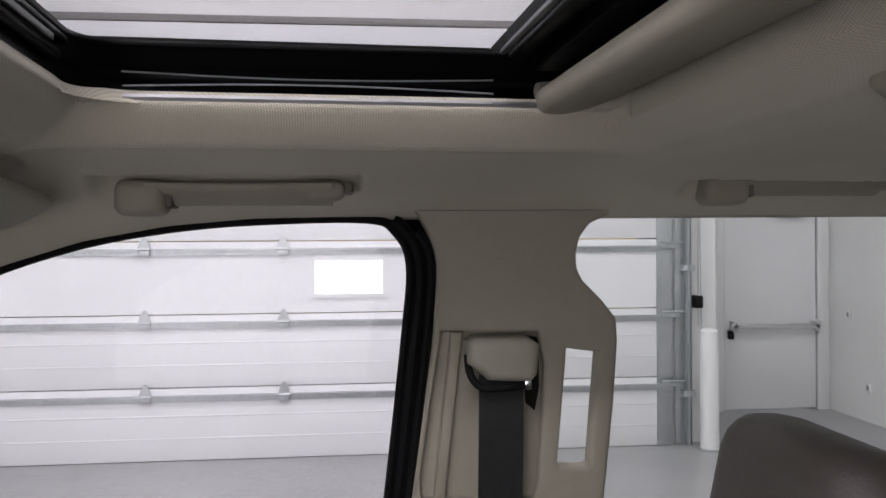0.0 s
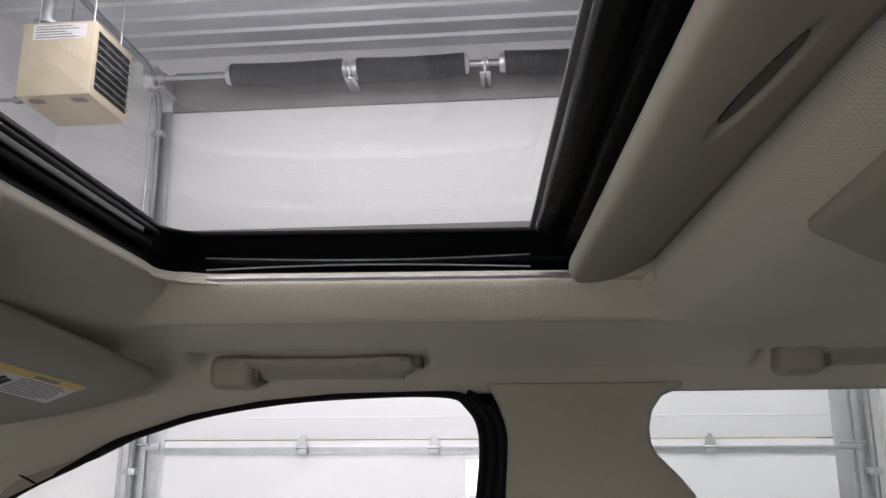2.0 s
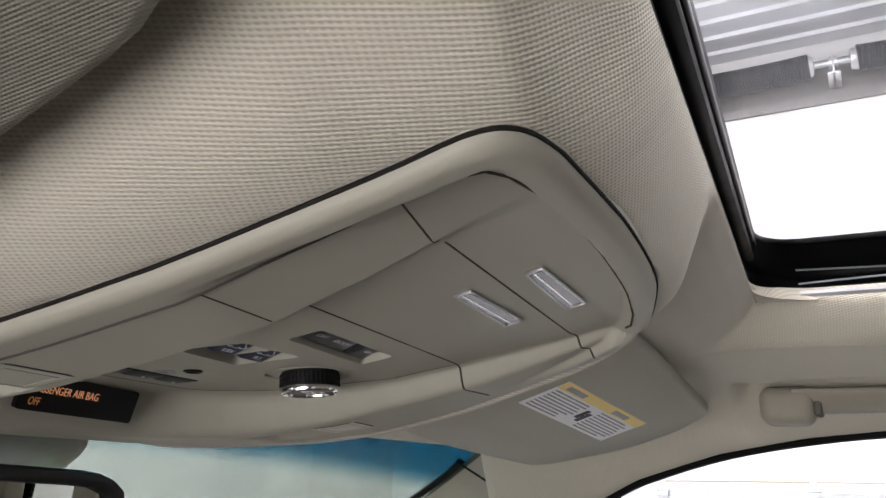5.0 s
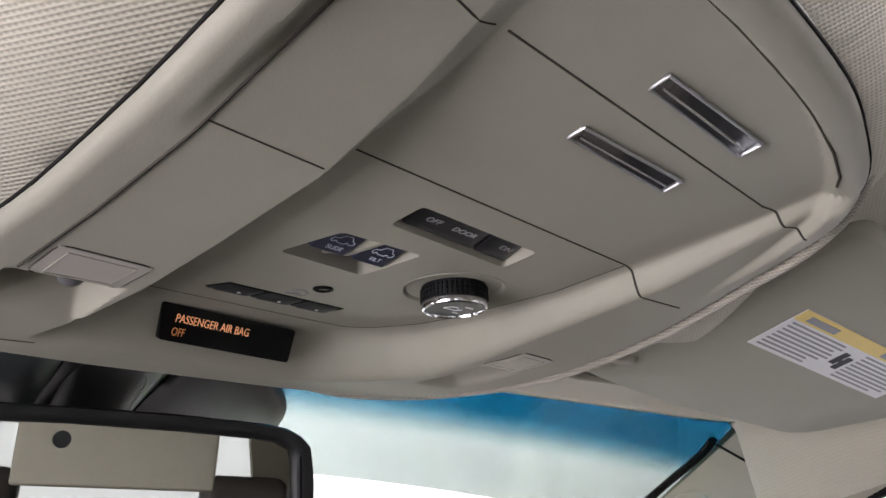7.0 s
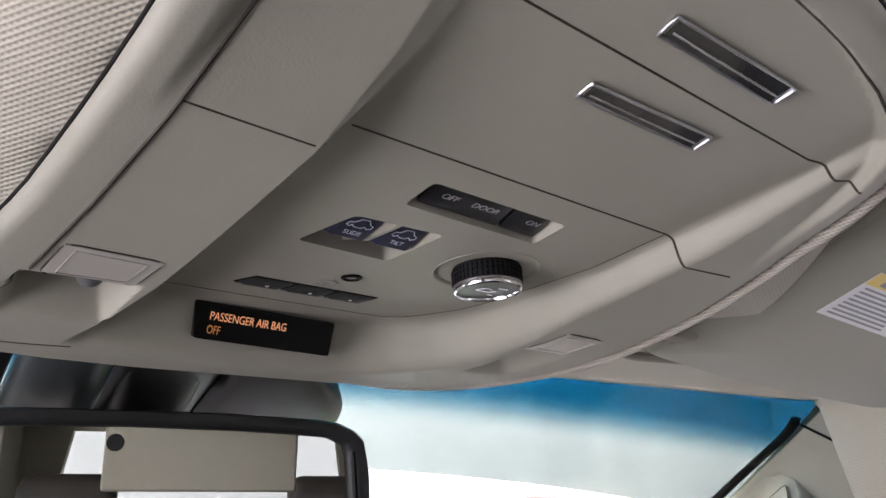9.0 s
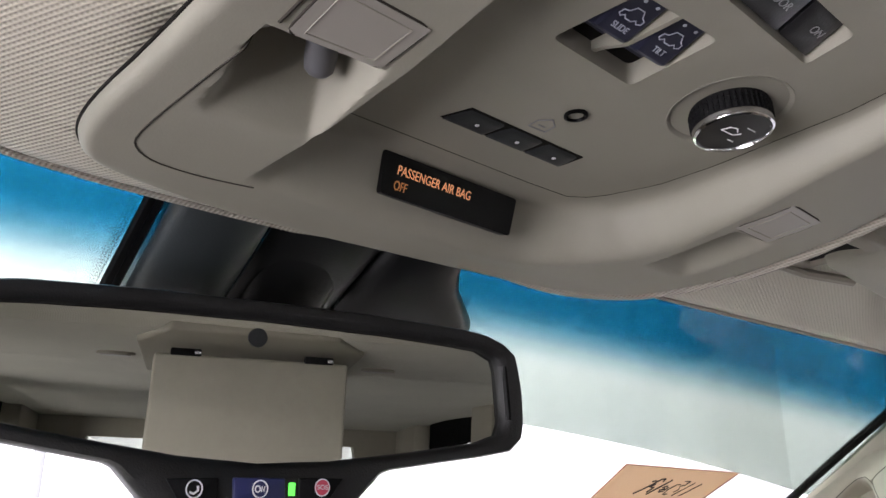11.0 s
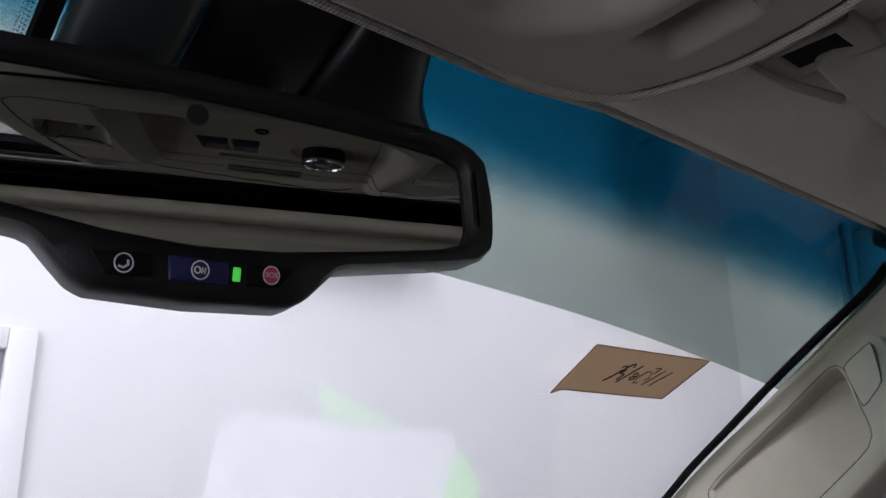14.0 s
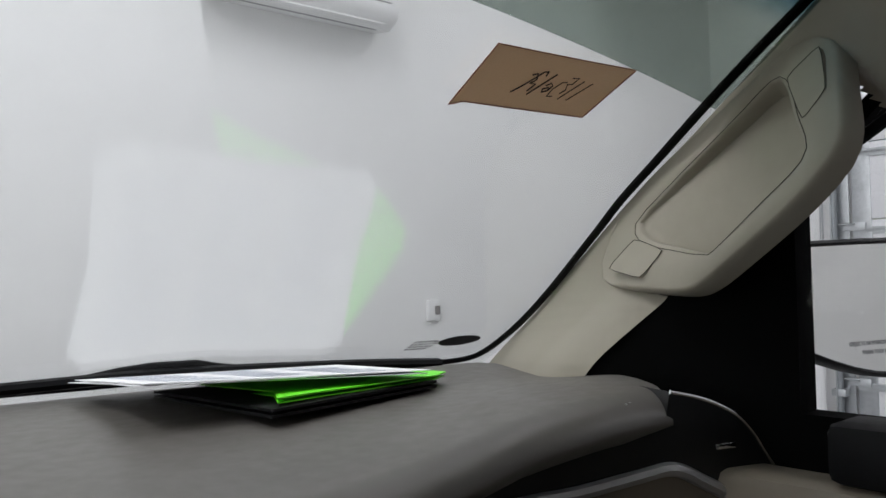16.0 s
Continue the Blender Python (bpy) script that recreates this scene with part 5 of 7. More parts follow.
PASS_Y = [(-0.52, 0.072), (-0.49, 0.095), (-0.4765, 0.108), (-0.470, 0.115), (-0.455, 0.124), (-0.4366, 0.130), (-0.40, 0.1345), (-0.372, 0.137), (-0.305, 0.1450), (-0.267, 0.1530), (-0.239, 0.158), (-0.205, 0.163), (-0.16, 0.168)]
PASS_W = [(-0.50, 0.036), (-0.47, 0.034), (-0.44, 0.026), (-0.40, 0.020), (-0.37, 0.0165), (-0.30, 0.0140), (-0.24, 0.010), (-0.20, 0.008)]
STEP_Y = [(-0.50, -0.066), (-0.44, -0.0565), (-0.39, -0.051), (-0.34, -0.0465), (-0.29, -0.042), (-0.25, -0.041), (-0.215, -0.044), (-0.16, -0.05)]
RAISE = [(-0.295, 0.0), (-0.26, 0.0032), (-0.24, 0.0048), (-0.22, 0.0066), (-0.20, 0.0080), (-0.16, 0.0080)]
WALL = [(0.0, 1.0), (0.15, 0.985), (0.30, 0.945), (0.43, 0.87), (0.646, 0.34), (0.78, 0.12), (0.90, 0.03), (1.0, 0.0)]
FRONT_T, FRONT_W = -0.4745, 0.0325


CON_YAW = radians(4.2)


def to_con(x, y):
    c_, s_ = math.cos(CON_YAW), math.sin(CON_YAW)
    return -0.34 + c_ * (x + 0.34) + s_ * (y - CY), CY - s_ * (x + 0.34) + c_ * (y - CY)


def from_con(x, y):
    c_, s_ = math.cos(CON_YAW), math.sin(CON_YAW)
    return -0.34 + c_ * (x + 0.34) - s_ * (y - CY), CY + s_ * (x + 0.34) + c_ * (y - CY)


def ramp(t, a, b):
    """A straight slope from a to b with slightly rounded ends."""
    t = min(1.0, max(0.0, (t - a) / (b - a)))
    return 0.7 * t + 0.3 * t * t * (3 - 2 * t)


def wedge(x, y, x0, x1, y0, y1, dep):
    """A finger scoop that deepens from x0 to x1, steep on one flank and sloped on the other."""
    t = (x - x0) / (x1 - x0)
    if t < 0 or t > 1.15 or y < y0 or y > y1:
        return 0.0
    k = min(t, 1.0)
    flank = min(1.0, (y1 - y) / (0.0015 + 0.015 * k))
    return dep * k * min(1.0, (y - y0) / 0.0055) * flank * (1 - ss(t, 1.02, 1.12))


def scoop(x, y):
    """The passenger's finger scoop: upright along the dish and at its rear end, sloping out to the rim, with a facet in front."""
    u, v = (x + 0.473) / 0.0515, (y - 0.160 - 0.004 * (x + 0.473) / 0.05) / 0.0345
    if not (0 < u < 1 and 0 < v < 1):
        return 0.0
    facet = min(1.0, u / (0.34 * (1 - v) + 0.03))
    return 0.0165 * (1 - v) ** 0.8 * facet * min(1.0, (1 - u) / 0.05) * min(1.0, v / 0.06)


def con_z(x, y):
    """The console's underside: a rim, a driver's block, and a dish with steep front and passenger walls."""
    st = interp(x, STEP_Y)
    xl, yl = to_con(x, y)
    tp = max(0.0, (y - interp(x, PASS_Y)) / interp(x, PASS_W))
    tf = max(0.0, (FRONT_T - xl) / FRONT_W)
    m = interp(math.hypot(tp, tf), WALL) * ramp(y, st - 0.001, st + 0.010)
    m *= 1 - ss(x + 0.15 * max(0.0, y - 0.02), -0.197, -0.172)
    base = rim_z(x)
    if x > -0.295:
        base += interp(x, RAISE) * ss(to_edge(x, y), 0.0115, 0.0165)
    z = base + m * (interp(x, FLOOR_Z) - base)
    z += wedge(x, y, -0.455, -0.408, -0.1035, -0.0585, 0.033) + scoop(x, y)
    return z


def side_table(lo):
    """One side of the outline as a dense table of x and y."""
    rows = smooth_loop([(x, y, 0) for x, y in (YD if lo else YP)], 6, False)
    out = []
    for p in rows:
        if not out or p.x > out[-1][0]:
            out.append((p.x, p.y))
    return out


YDS, YPS = side_table(True), side_table(False)
xs = [-0.532, -0.5317, -0.5312, -0.5304, -0.5294, -0.528, -0.526, -0.5235, -0.521, -0.5185, -0.5165, -0.514, -0.512, -0.510, -0.5085] + [-0.507 + 0.0017 * i for i in range(23)] + [-0.4675 + 0.0026 * i for i in range(109)] + [-0.1845 + 0.002 * i for i in range(9)] + [-0.1675, -0.1665, -0.1655, -0.1648, -0.164, -0.1635, -0.163]
SPANS = (46, 12, 52, 18, 44)


def columns(x):
    """The grid's y values at x, gathered along the edges of block, dish and rim."""
    a, b = interp(x, YDS), interp(x, YPS)
    st, pf, w = interp(x, STEP_Y), interp(x, PASS_Y), interp(x, PASS_W)
    knots = [a, st - 0.001, st + 0.010, pf, pf + w, b]
    for i in range(1, 5):
        knots[i] = min(max(knots[i], a + (b - a) * (0.06 + 0.06 * i)), b - (b - a) * (0.06 + 0.06 * (5 - i)))
    for i in range(1, 5):
        knots[i] = max(knots[i], knots[i - 1] + 0.002)
    out = [a]
    for n_, p, q in zip(SPANS, knots, knots[1:]):
        out += [p + (q - p) * (0.35 * i / n_ + 0.65 * (0.5 - 0.5 * math.cos(math.pi * i / n_))) for i in range(1, n_ + 1)]
    return out


console = thing("overhead_console", (-0.34, CY, 1.69), "beige moulded overhead console with lamps, switches and a knob", "overhead console")


def con_point(x, y):
    d = to_edge(x, y)
    lift = 0.0
    if d < 0.006:
        k = 1 - d / 0.006
        lift = 0.006 * (1 - math.sqrt(max(0.0, 1 - k * k)))
    return Vector((x, y, con_z(x, y) + lift))


bm = bmesh.new()
grid = []
for x in xs:
    # rows by the front wall run parallel to it
    lean = math.tan(CON_YAW) * ss(x, -0.532, -0.509) * (1 - ss(x, -0.470, -0.40))
    row = []
    for k, y in enumerate(columns(x)):
        xx = x - lean * (y - CY)
        row.append(bm.verts.new(con_point(xx, columns(xx)[k] if lean else y)))
    grid.append(row)
vs_ = grid[0]
for i in range(len(xs) - 1):
    for j in range(len(vs_) - 1):
        bm.faces.new((grid[i][j], grid[i + 1][j], grid[i + 1][j + 1], grid[i][j + 1]))
edge = [grid[i][0] for i in range(len(xs))] + [grid[-1][j] for j in range(1, len(vs_))] + [grid[i][-1] for i in range(len(xs) - 2, -1, -1)] + [grid[0][j] for j in range(len(vs_) - 2, 0, -1)]
up = [bm.verts.new((v.co.x, v.co.y, v.co.z + 0.035)) for v in edge]
for i in range(len(edge)):
    k = (i + 1) % len(edge)
    bm.faces.new((edge[i], edge[k], up[k], up[i]))
bm.faces.new(up)
con_body = part("body", bm, TAUPE, console, "", 50)
bm = bmesh.new()
tube(bm, [(x, y, rim_z(x) + 0.0062) for x, y in outline], 0.0009, 6, True)
part("edge_gap", bm, GAP, console, "dark joint round the console")


def on(x, y, lower=0.0):
    return Vector((x, y, con_z(x, y) - lower))


def patch(bm, quad, lower, depth=0.004, k=8, inset=0.0):
    """A pad that follows the console's underside inside four (x, y) corners."""
    q = [Vector(p) for p in quad]
    c = sum(q, Vector((0, 0))) / 4
    q = [c + (p - c) * (1 - inset) for p in q]
    def at(u, v):
        p = q[0].lerp(q[1], u).lerp(q[3].lerp(q[2], u), v)
        return on(p.x, p.y, lower)
    sheet(bm, at, k, k, (0, 0, depth))


def seam(path, r=0.0008, parent=None, low=-0.0001):
    r *= 0.55
    bm = bmesh.new()
    pts = []
    for (xa, ya), (xb, yb) in zip(path, path[1:]):
        pts += [on(xa + (xb - xa) * i / 12, ya + (yb - ya) * i / 12, low) for i in range(12)]
    pts.append(on(*path[-1], low))
    tube(bm, pts, r, 5)
    return part("seam", bm, SEAM, parent or console)


seam([(p.x, p.y) for p in smooth_loop([(-0.500, -0.060, 0), (-0.5015, -0.075, 0), (-0.5015, -0.090, 0), (-0.499, -0.103, 0), (-0.492, -0.1115, 0), (-0.480, -0.1135, 0), (-0.447, -0.1095, 0), (-0.404, -0.101, 0)], 3, False)], 0.0009)
seam([(-0.404, -0.101), (-0.345, -0.094), (-0.285, -0.0885), (-0.232, -0.083), (-0.195, -0.080), (-0.186, -0.076), (-0.182, -0.066), (-0.178, -0.03), (-0.178, 0.01), (-0.1805, 0.05), (-0.1845, 0.085), (-0.190, 0.115), (-0.198, 0.141), (-0.204, 0.153)], 0.0011, None, 0.0003)
seam([(-0.2865, -0.0885), (-0.2905, -0.041)])
seam([(-0.213, -0.0815), (-0.2225, -0.036)])
seam([(-0.293, -0.030), (-0.304, 0.144)], 0.0009)
seam([(-0.304, 0.144), (-0.3045, 0.150), (-0.305, 0.158), (-0.304, 0.192)], 0.0011)
seam([(-0.223, -0.030), (-0.236, 0.152)], 0.0009)
seam([(-0.236, 0.152), (-0.235, 0.160), (-0.234, 0.169), (-0.230, 0.180)], 0.0011)
seam([from_con(FRONT_T, y) for y in (-0.044, -0.01, 0.03, 0.06, 0.085)] + [(-0.4772, 0.104), (-0.4715, 0.1135), (-0.463, 0.1195), (-0.4366, 0.1300), (-0.40, 0.1345), (-0.372, 0.137), (-0.305, 0.1450)], 0.0006)

def rounded(quad, r, k=4):
    """The quad's outline with rounded corners."""
    q, out = [Vector(p) for p in quad], []
    for i in range(4):
        a, b, c = q[i - 1], q[i], q[(i + 1) % 4]
        p0, p1 = b + (a - b).normalized() * r, b + (c - b).normalized() * r
        for j in range(k + 1):
            t = j / k
            out.append(p0 * (1 - t) ** 2 + b * (2 * t * (1 - t)) + p1 * t * t)
    return out


# map lamp lenses
for quad, what in (([(-0.376, -0.0945), (-0.379, -0.058), (-0.403, -0.062), (-0.403, -0.097)], "driver"), ([(-0.388, 0.166), (-0.391, 0.196), (-0.419, 0.192), (-0.417, 0.160)], "passenger")):
    bm = bmesh.new()
    patch(bm, quad, 0.0005, 0.004, 10, 0.02)
    lens = part("map_lamp", bm, LENS_M, console, "pale map lamp lens")
    ring_ = rounded(quad, 0.005, 3)
    seam([*ring_, ring_[0]], 0.0010)
    c = sum((Vector(p) for p in quad), Vector((0, 0))) / 4
    bm = bmesh.new()
    inner = [c + (Vector(p) - c) * 0.72 for p in quad]
    pts = []
    for a, b in zip(inner, inner[1:] + inner[:1]):
        pts += [on(*a.lerp(b, i / 6), 0.0005) for i in range(6)]
    tube(bm, pts, 0.0003, 5, True)
    part("lens_line", bm, TAUPE, lens)
bm = bmesh.new()
revolve(bm, [(0.0050, -0.020), (0.0058, -0.004), (0.0052, 0.001), (0.0036, 0.0028), (0.0012, 0.0034)], Matrix.Translation((-0.4232, -0.0735, 1.6305)) @ Vector((-0.75, 0.30, -0.55)).to_track_quat("Z", "Y").to_matrix().to_4x4(), 16)
part("lamp_stub", bm, surface("grey_rubber_stub", (0.10, 0.10, 0.105), 0.5, vary=0.1), console, "grey rounded stub in the finger scoop")
# reading lamp bars: a chrome tray, a dark glossy lens, ribs along it
LAMP_RIM = surface("dull_lamp_rim", (0.30, 0.30, 0.30), 0.35, metal=1.0, vary=0.05)
LAMP_LENS = surface("smoked_lens", (0.03, 0.03, 0.03), 0.05, vary=0.2, spec=0.6)
for quad in ([(-0.2405, 0.0285), (-0.2425, 0.0955), (-0.2515, 0.0955), (-0.2475, 0.0285)], [(-0.2065, 0.029), (-0.2095, 0.099), (-0.2195, 0.099), (-0.2145, 0.030)]):
    bm = bmesh.new()
    patch(bm, quad, 0.0008)
    bar = part("reading_lamp", bm, CHROME, console, "bright bar-shaped reading lamp")
    q = [Vector(p) for p in quad]
    bm = bmesh.new()
    pts = []
    for a, b in zip(q, q[1:] + q[:1]):
        pts += [on(*a.lerp(b, i / 8), 0.0012) for i in range(8)]
    tube(bm, pts, 0.0007, 6, True)
    part("rim", bm, LAMP_RIM, bar, "dull metal rim")
    bm = bmesh.new()
    patch(bm, quad, 0.0012, 0.001, 8, 0.08)
    part("lens", bm, LAMP_LENS, bar, "dark glossy lens")
    for v in (0.62,):
        bm = bmesh.new()
        tube(bm, [on(*q[0].lerp(q[1], u).lerp(q[3].lerp(q[2], u), v), 0.0013) for u in (0.05, 0.3, 0.6, 0.95)], 0.0005, 5)
        part("rib", bm, CHROME, bar)

# centre switches
SUN_Q = [(-0.345, 0.004), (-0.346, 0.049), (-0.385, 0.045), (-0.380, -0.004)]
DOOR_Q = [(-0.311, 0.017), (-0.317, 0.094), (-0.337, 0.093), (-0.330, 0.016)]
KX, KY = -0.3735, 0.0955


def carve(ob, loops):
    """Cut straight recesses, each an outline and a depth, into a solid mesh."""
    bm = bmesh.new()
    for loop, depth in loops:
        c = sum(loop, Vector((0, 0))) / len(loop)
        low = [bm.verts.new((*(c + (p - c) * 1.04), con_z(p.x, p.y) - 0.012)) for p in loop]
        top = [bm.verts.new((*(c + (p - c) * 0.95), con_z(p.x, p.y) + depth)) for p in loop]
        for i in range(len(loop)):
            k = (i + 1) % len(loop)
            bm.faces.new((low[i], low[k], top[k], top[i]))
        bm.faces.new(low)
        bm.faces.new(top[::-1])
    bmesh.ops.recalc_face_normals(bm, faces=bm.faces)
    me = bpy.data.meshes.new("recess")
    bm.to_mesh(me)
    bm.free()
    tool = bpy.data.objects.new("recess", me)
    scene.collection.objects.link(tool)
    mod = ob.modifiers.new("recess", "BOOLEAN")
    mod.operation, mod.object, mod.solver = "DIFFERENCE", tool, "EXACT"
    dg = bpy.context.evaluated_depsgraph_get()
    done = bpy.data.meshes.new_from_object(ob.evaluated_get(dg))
    ob.modifiers.clear()
    bpy.data.objects.remove(tool)
    bpy.data.meshes.remove(me)
    old, ob.data = ob.data, done
    bpy.data.meshes.remove(old)
    done.name = "body"
    done.set_sharp_from_angle(angle=radians(38))


carve(con_body, [(rounded(SUN_Q, 0.0035), 0.0095), (rounded(DOOR_Q, 0.003), 0.0075),
                 ([Vector((KX + 0.0262 * math.cos(i * math.pi / 24), KY + 0.0262 * math.sin(i * math.pi / 24))) for i in range(48)], 0.0045)])


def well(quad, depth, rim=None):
    """A near-black plate at a recess bottom: the recess's shade is put into its colour."""
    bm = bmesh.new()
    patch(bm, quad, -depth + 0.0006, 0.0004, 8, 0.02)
    w = part("well_shade", bm, GAP, console)
    if rim:
        bm = bmesh.new()
        pts = []
        q = [Vector(p) for p in quad]
        for a, b in zip(q, q[1:] + q[:1]):
            pts += [on(*a.lerp(b, i / 8), 0.0002) for i in range(8)]
        tube(bm, pts, 0.0004, 6, True)
        part("well_rim", bm, rim, w)
    return w


def local(quad, u, v):
    q = [Vector(p) for p in quad]
    return q[0].lerp(q[1], u).lerp(q[3].lerp(q[2], u), v)


def rocker(w, quad, u0, u1, v0, v1, mat_, low=0.004, name="rocker", tilt=0.003):
    bm = bmesh.new()
    k = 6
    def at(u, v):
        p = local(quad, u0 + (u1 - u0) * u, v0 + (v1 - v0) * v)
        edge_ = min(u, 1 - u, v, 1 - v)
        return on(p.x, p.y, low + tilt * (v - 0.5) - 0.0012 * (1 - ss(edge_, 0, 0.18)))
    sheet(bm, at, 8, 8, (0, 0, 0.004))
    return part(name, bm, mat_, w)


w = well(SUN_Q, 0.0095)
SUN_W = w
LOW_A, LOW_B = -0.0048, 0.0010      # a sunroof rocker's rear end and its ridge


def sun_low(v):
    return LOW_A + (LOW_B - LOW_A) * (v - 0.05) / 0.50 if v < 0.55 else LOW_B - 0.0085 * ss(v, 0.55, 0.78)


for u0, u1 in ((0.05, 0.45), (0.55, 0.95)):
    bm = bmesh.new()

    def rocker_at(u, v):
        vv = 0.05 + 0.75 * v
        p = local(SUN_Q, u0 + (u1 - u0) * u, vv)
        return on(p.x, p.y, sun_low(vv) - 0.0007 * (1 - ss(min(u, 1 - u), 0, 0.06)))

    sheet(bm, rocker_at, 14, 30, (0, 0, 0.003))
    part("rocker", bm, NAVY, w, "dark rocker switch with a printed car and a word", 25)
    cu = (u0 + u1) / 2
    bm = bmesh.new()
    # a small car seen from the side, with an opening roof
    car = [(-0.13, 0.34), (-0.12, 0.29), (-0.07, 0.28), (-0.03, 0.22), (0.05, 0.22), (0.09, 0.28), (0.13, 0.30), (0.13, 0.34), (0.09, 0.36), (0.06, 0.33), (0.03, 0.36), (-0.04, 0.36), (-0.07, 0.33), (-0.10, 0.36)]
    pts = []
    for du, v in car:
        p = local(SUN_Q, cu + du, v)
        pts.append(on(p.x, p.y, sun_low(v) + 0.0002))
    tube(bm, pts, 0.00028, 4, True)
    for du, v in ((-0.04, 0.13), (0.11, 0.13)):
        p = local(SUN_Q, cu + du, v)
        revolve(bm, [(0.0002, -0.0003), (0.0008, -0.0003), (0.0008, 0.0), (0.0002, 0.0)], Matrix.Translation(on(p.x, p.y, sun_low(v) + 0.0002)), 8)
    part("print", bm, PALE_PRINT, w)
bm = bmesh.new()


def divider_at(u, v):
    p = local(SUN_Q, 0.475 + 0.05 * u, 0.01 + 0.97 * v)
    return on(p.x, p.y, -0.0004 - 0.0045 * ss(v, 0.55, 1.0))


sheet(bm, divider_at, 3, 16, (0, 0, 0.009))
part("divider", bm, TAUPE, w)
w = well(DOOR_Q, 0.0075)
rocker(w, DOOR_Q, 0.08, 0.655, 0.10, 0.93, SWITCH_GREY, -0.0030, "rocker", 0.0036)
rocker(w, DOOR_Q, 0.685, 0.965, 0.10, 0.93, SWITCH_GREY, -0.0030, "rocker", 0.0036)


def lettering(text, name, material, parent, M, size):
    """Letters from the built-in font as a mesh."""
    cu = bpy.data.curves.new(name, "FONT")
    cu.body, cu.size, cu.extrude, cu.align_x, cu.align_y = text, size, 0.0001, "CENTER", "CENTER"
    tmp = bpy.data.objects.new(name, cu)
    scene.collection.objects.link(tmp)
    me = bpy.data.meshes.new_from_object(tmp)
    bpy.data.objects.remove(tmp)
    bm = bmesh.new()
    bm.from_mesh(me)
    bpy.data.meshes.remove(me)
    bmesh.ops.transform(bm, matrix=M, verts=bm.verts)
    return part(name, bm, material, parent)


def under(x, y, low, turn=0.0):
    """A pose on the console's underside for letters read from below, their reading direction towards +y."""
    e = 0.004
    dx = (con_z(x + e, y) - con_z(x - e, y)) / (2 * e)
    ahead = Vector((0, 1, 0))
    ahead.rotate(Euler((0, 0, radians(turn))))
    normal = Vector((dx, 0, -1)).normalized()
    ahead = (ahead - normal * ahead.dot(normal)).normalized()
    upv = normal.cross(ahead)
    m = Matrix((ahead, upv, normal)).transposed().to_4x4()
    m.translation = Vector((x, y, con_z(x, y) - low))
    return m


for word, u_ in (("SLIDE", 0.25), ("TILT", 0.75)):
    c = local(SUN_Q, u_, 0.455)
    M = under(c.x, c.y, sun_low(0.455) + 0.0003, 4)
    M = M @ Matrix.Rotation(-math.atan2(LOW_B - LOW_A, 0.019), 4, "X")
    lettering(word, "letters", PALE_PRINT, SUN_W, M, 0.0036)
for word, x, y in (("OFF", -0.3219, 0.0335), ("DOOR", -0.3233, 0.0530), ("ON", -0.3255, 0.0815)):
    lettering(word, "letters", GREY_TEXT, w, under(x, y, -0.0024, 4), 0.0050)
# three garage opener buttons
Q = [(-0.4335, 0.003), (-0.4385, 0.076), (-0.4525, 0.074), (-0.4475, -0.003)]
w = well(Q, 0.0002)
for i in range(3):
    rocker(w, Q, 0.02 + 0.327 * i, 0.32 + 0.327 * i, 0.06, 0.96, SENSOR, 0.0018, "button", 0.001)
    c = local(Q, 0.17 + 0.327 * i, 0.5)
    bm = bmesh.new()
    revolve(bm, [(0.0002, -0.0003), (0.0010, -0.0003), (0.0010, 0.0), (0.0002, 0.0)], Matrix.Translation(on(c.x, c.y, 0.0021)), 10)
    part("dot", bm, WHITE_PRINT, w)
# small house-shaped mark beside the microphone
bm = bmesh.new()
for u0, v0, u1, v1 in ((0, 0, 0.010, 0), (0.010, 0, 0.010, 0.006), (0.010, 0.006, 0.005, 0.010), (0.005, 0.010, 0, 0.006), (0, 0.006, 0, 0), (0.003, 0.003, 0.007, 0.003)):
    tube(bm, [on(-0.431 + v0, 0.033 + u0, 0.0002), on(-0.431 + v1, 0.033 + u1, 0.0002)], 0.00035, 4)
part("printed_mark", bm, GREY_TEXT, console)
bm = bmesh.new()
revolve(bm, [(0.0052, 0.002), (0.0052, -0.0008), (0.0040, -0.0012), (0.0034, 0.0), (0.0006, 0.0005)], Matrix.Translation(on(-0.4125, 0.043)), 18)
part("microphone", bm, BLACK_GLOSS, console, "small dark microphone hole")
# rotary knob
K = under(KX, KY, 0.0)
bm = bmesh.new()
revolve(bm, [(0.0266, -0.001), (0.0262, 0.0003), (0.0250, -0.0002), (0.0228, -0.0030), (0.0205, -0.0038), (0.012, -0.0038)], K, 40)
part("knob_dish", bm, TAUPE, console)
K = K @ Matrix.Diagonal((0.87, 0.87, 0.84, 1))
bm = bmesh.new()
revolve(bm, [(0.0190, -0.003), (0.0190, 0.0085), (0.0186, 0.0095)], K, 44)
for i in range(44):
    a = 2 * math.pi * i / 44
    for hgt in (0.0015, 0.0045, 0.0075):
        m = K @ Matrix.Translation((0.0190 * math.cos(a), 0.0190 * math.sin(a), hgt))
        box(bm, (-0.0006, -0.0006, -0.0011), (0.0006, 0.0006, 0.0011), 0, m)
knob = part("knob", bm, BLACK, console, "black knurled rotary knob")
bm = bmesh.new()
revolve(bm, [(0.0192, 0.0095), (0.0194, 0.0112), (0.0189, 0.0128), (0.0178, 0.0133), (0.0173, 0.0124), (0.0172, 0.0090)], K, 44)
part("chrome_ring", bm, RING_CHROME, knob, "chrome ring")
bm = bmesh.new()
revolve(bm, [(0.0172, 0.008), (0.0172, 0.0115), (0.004, 0.0121), (0.0005, 0.0121)], K, 40)
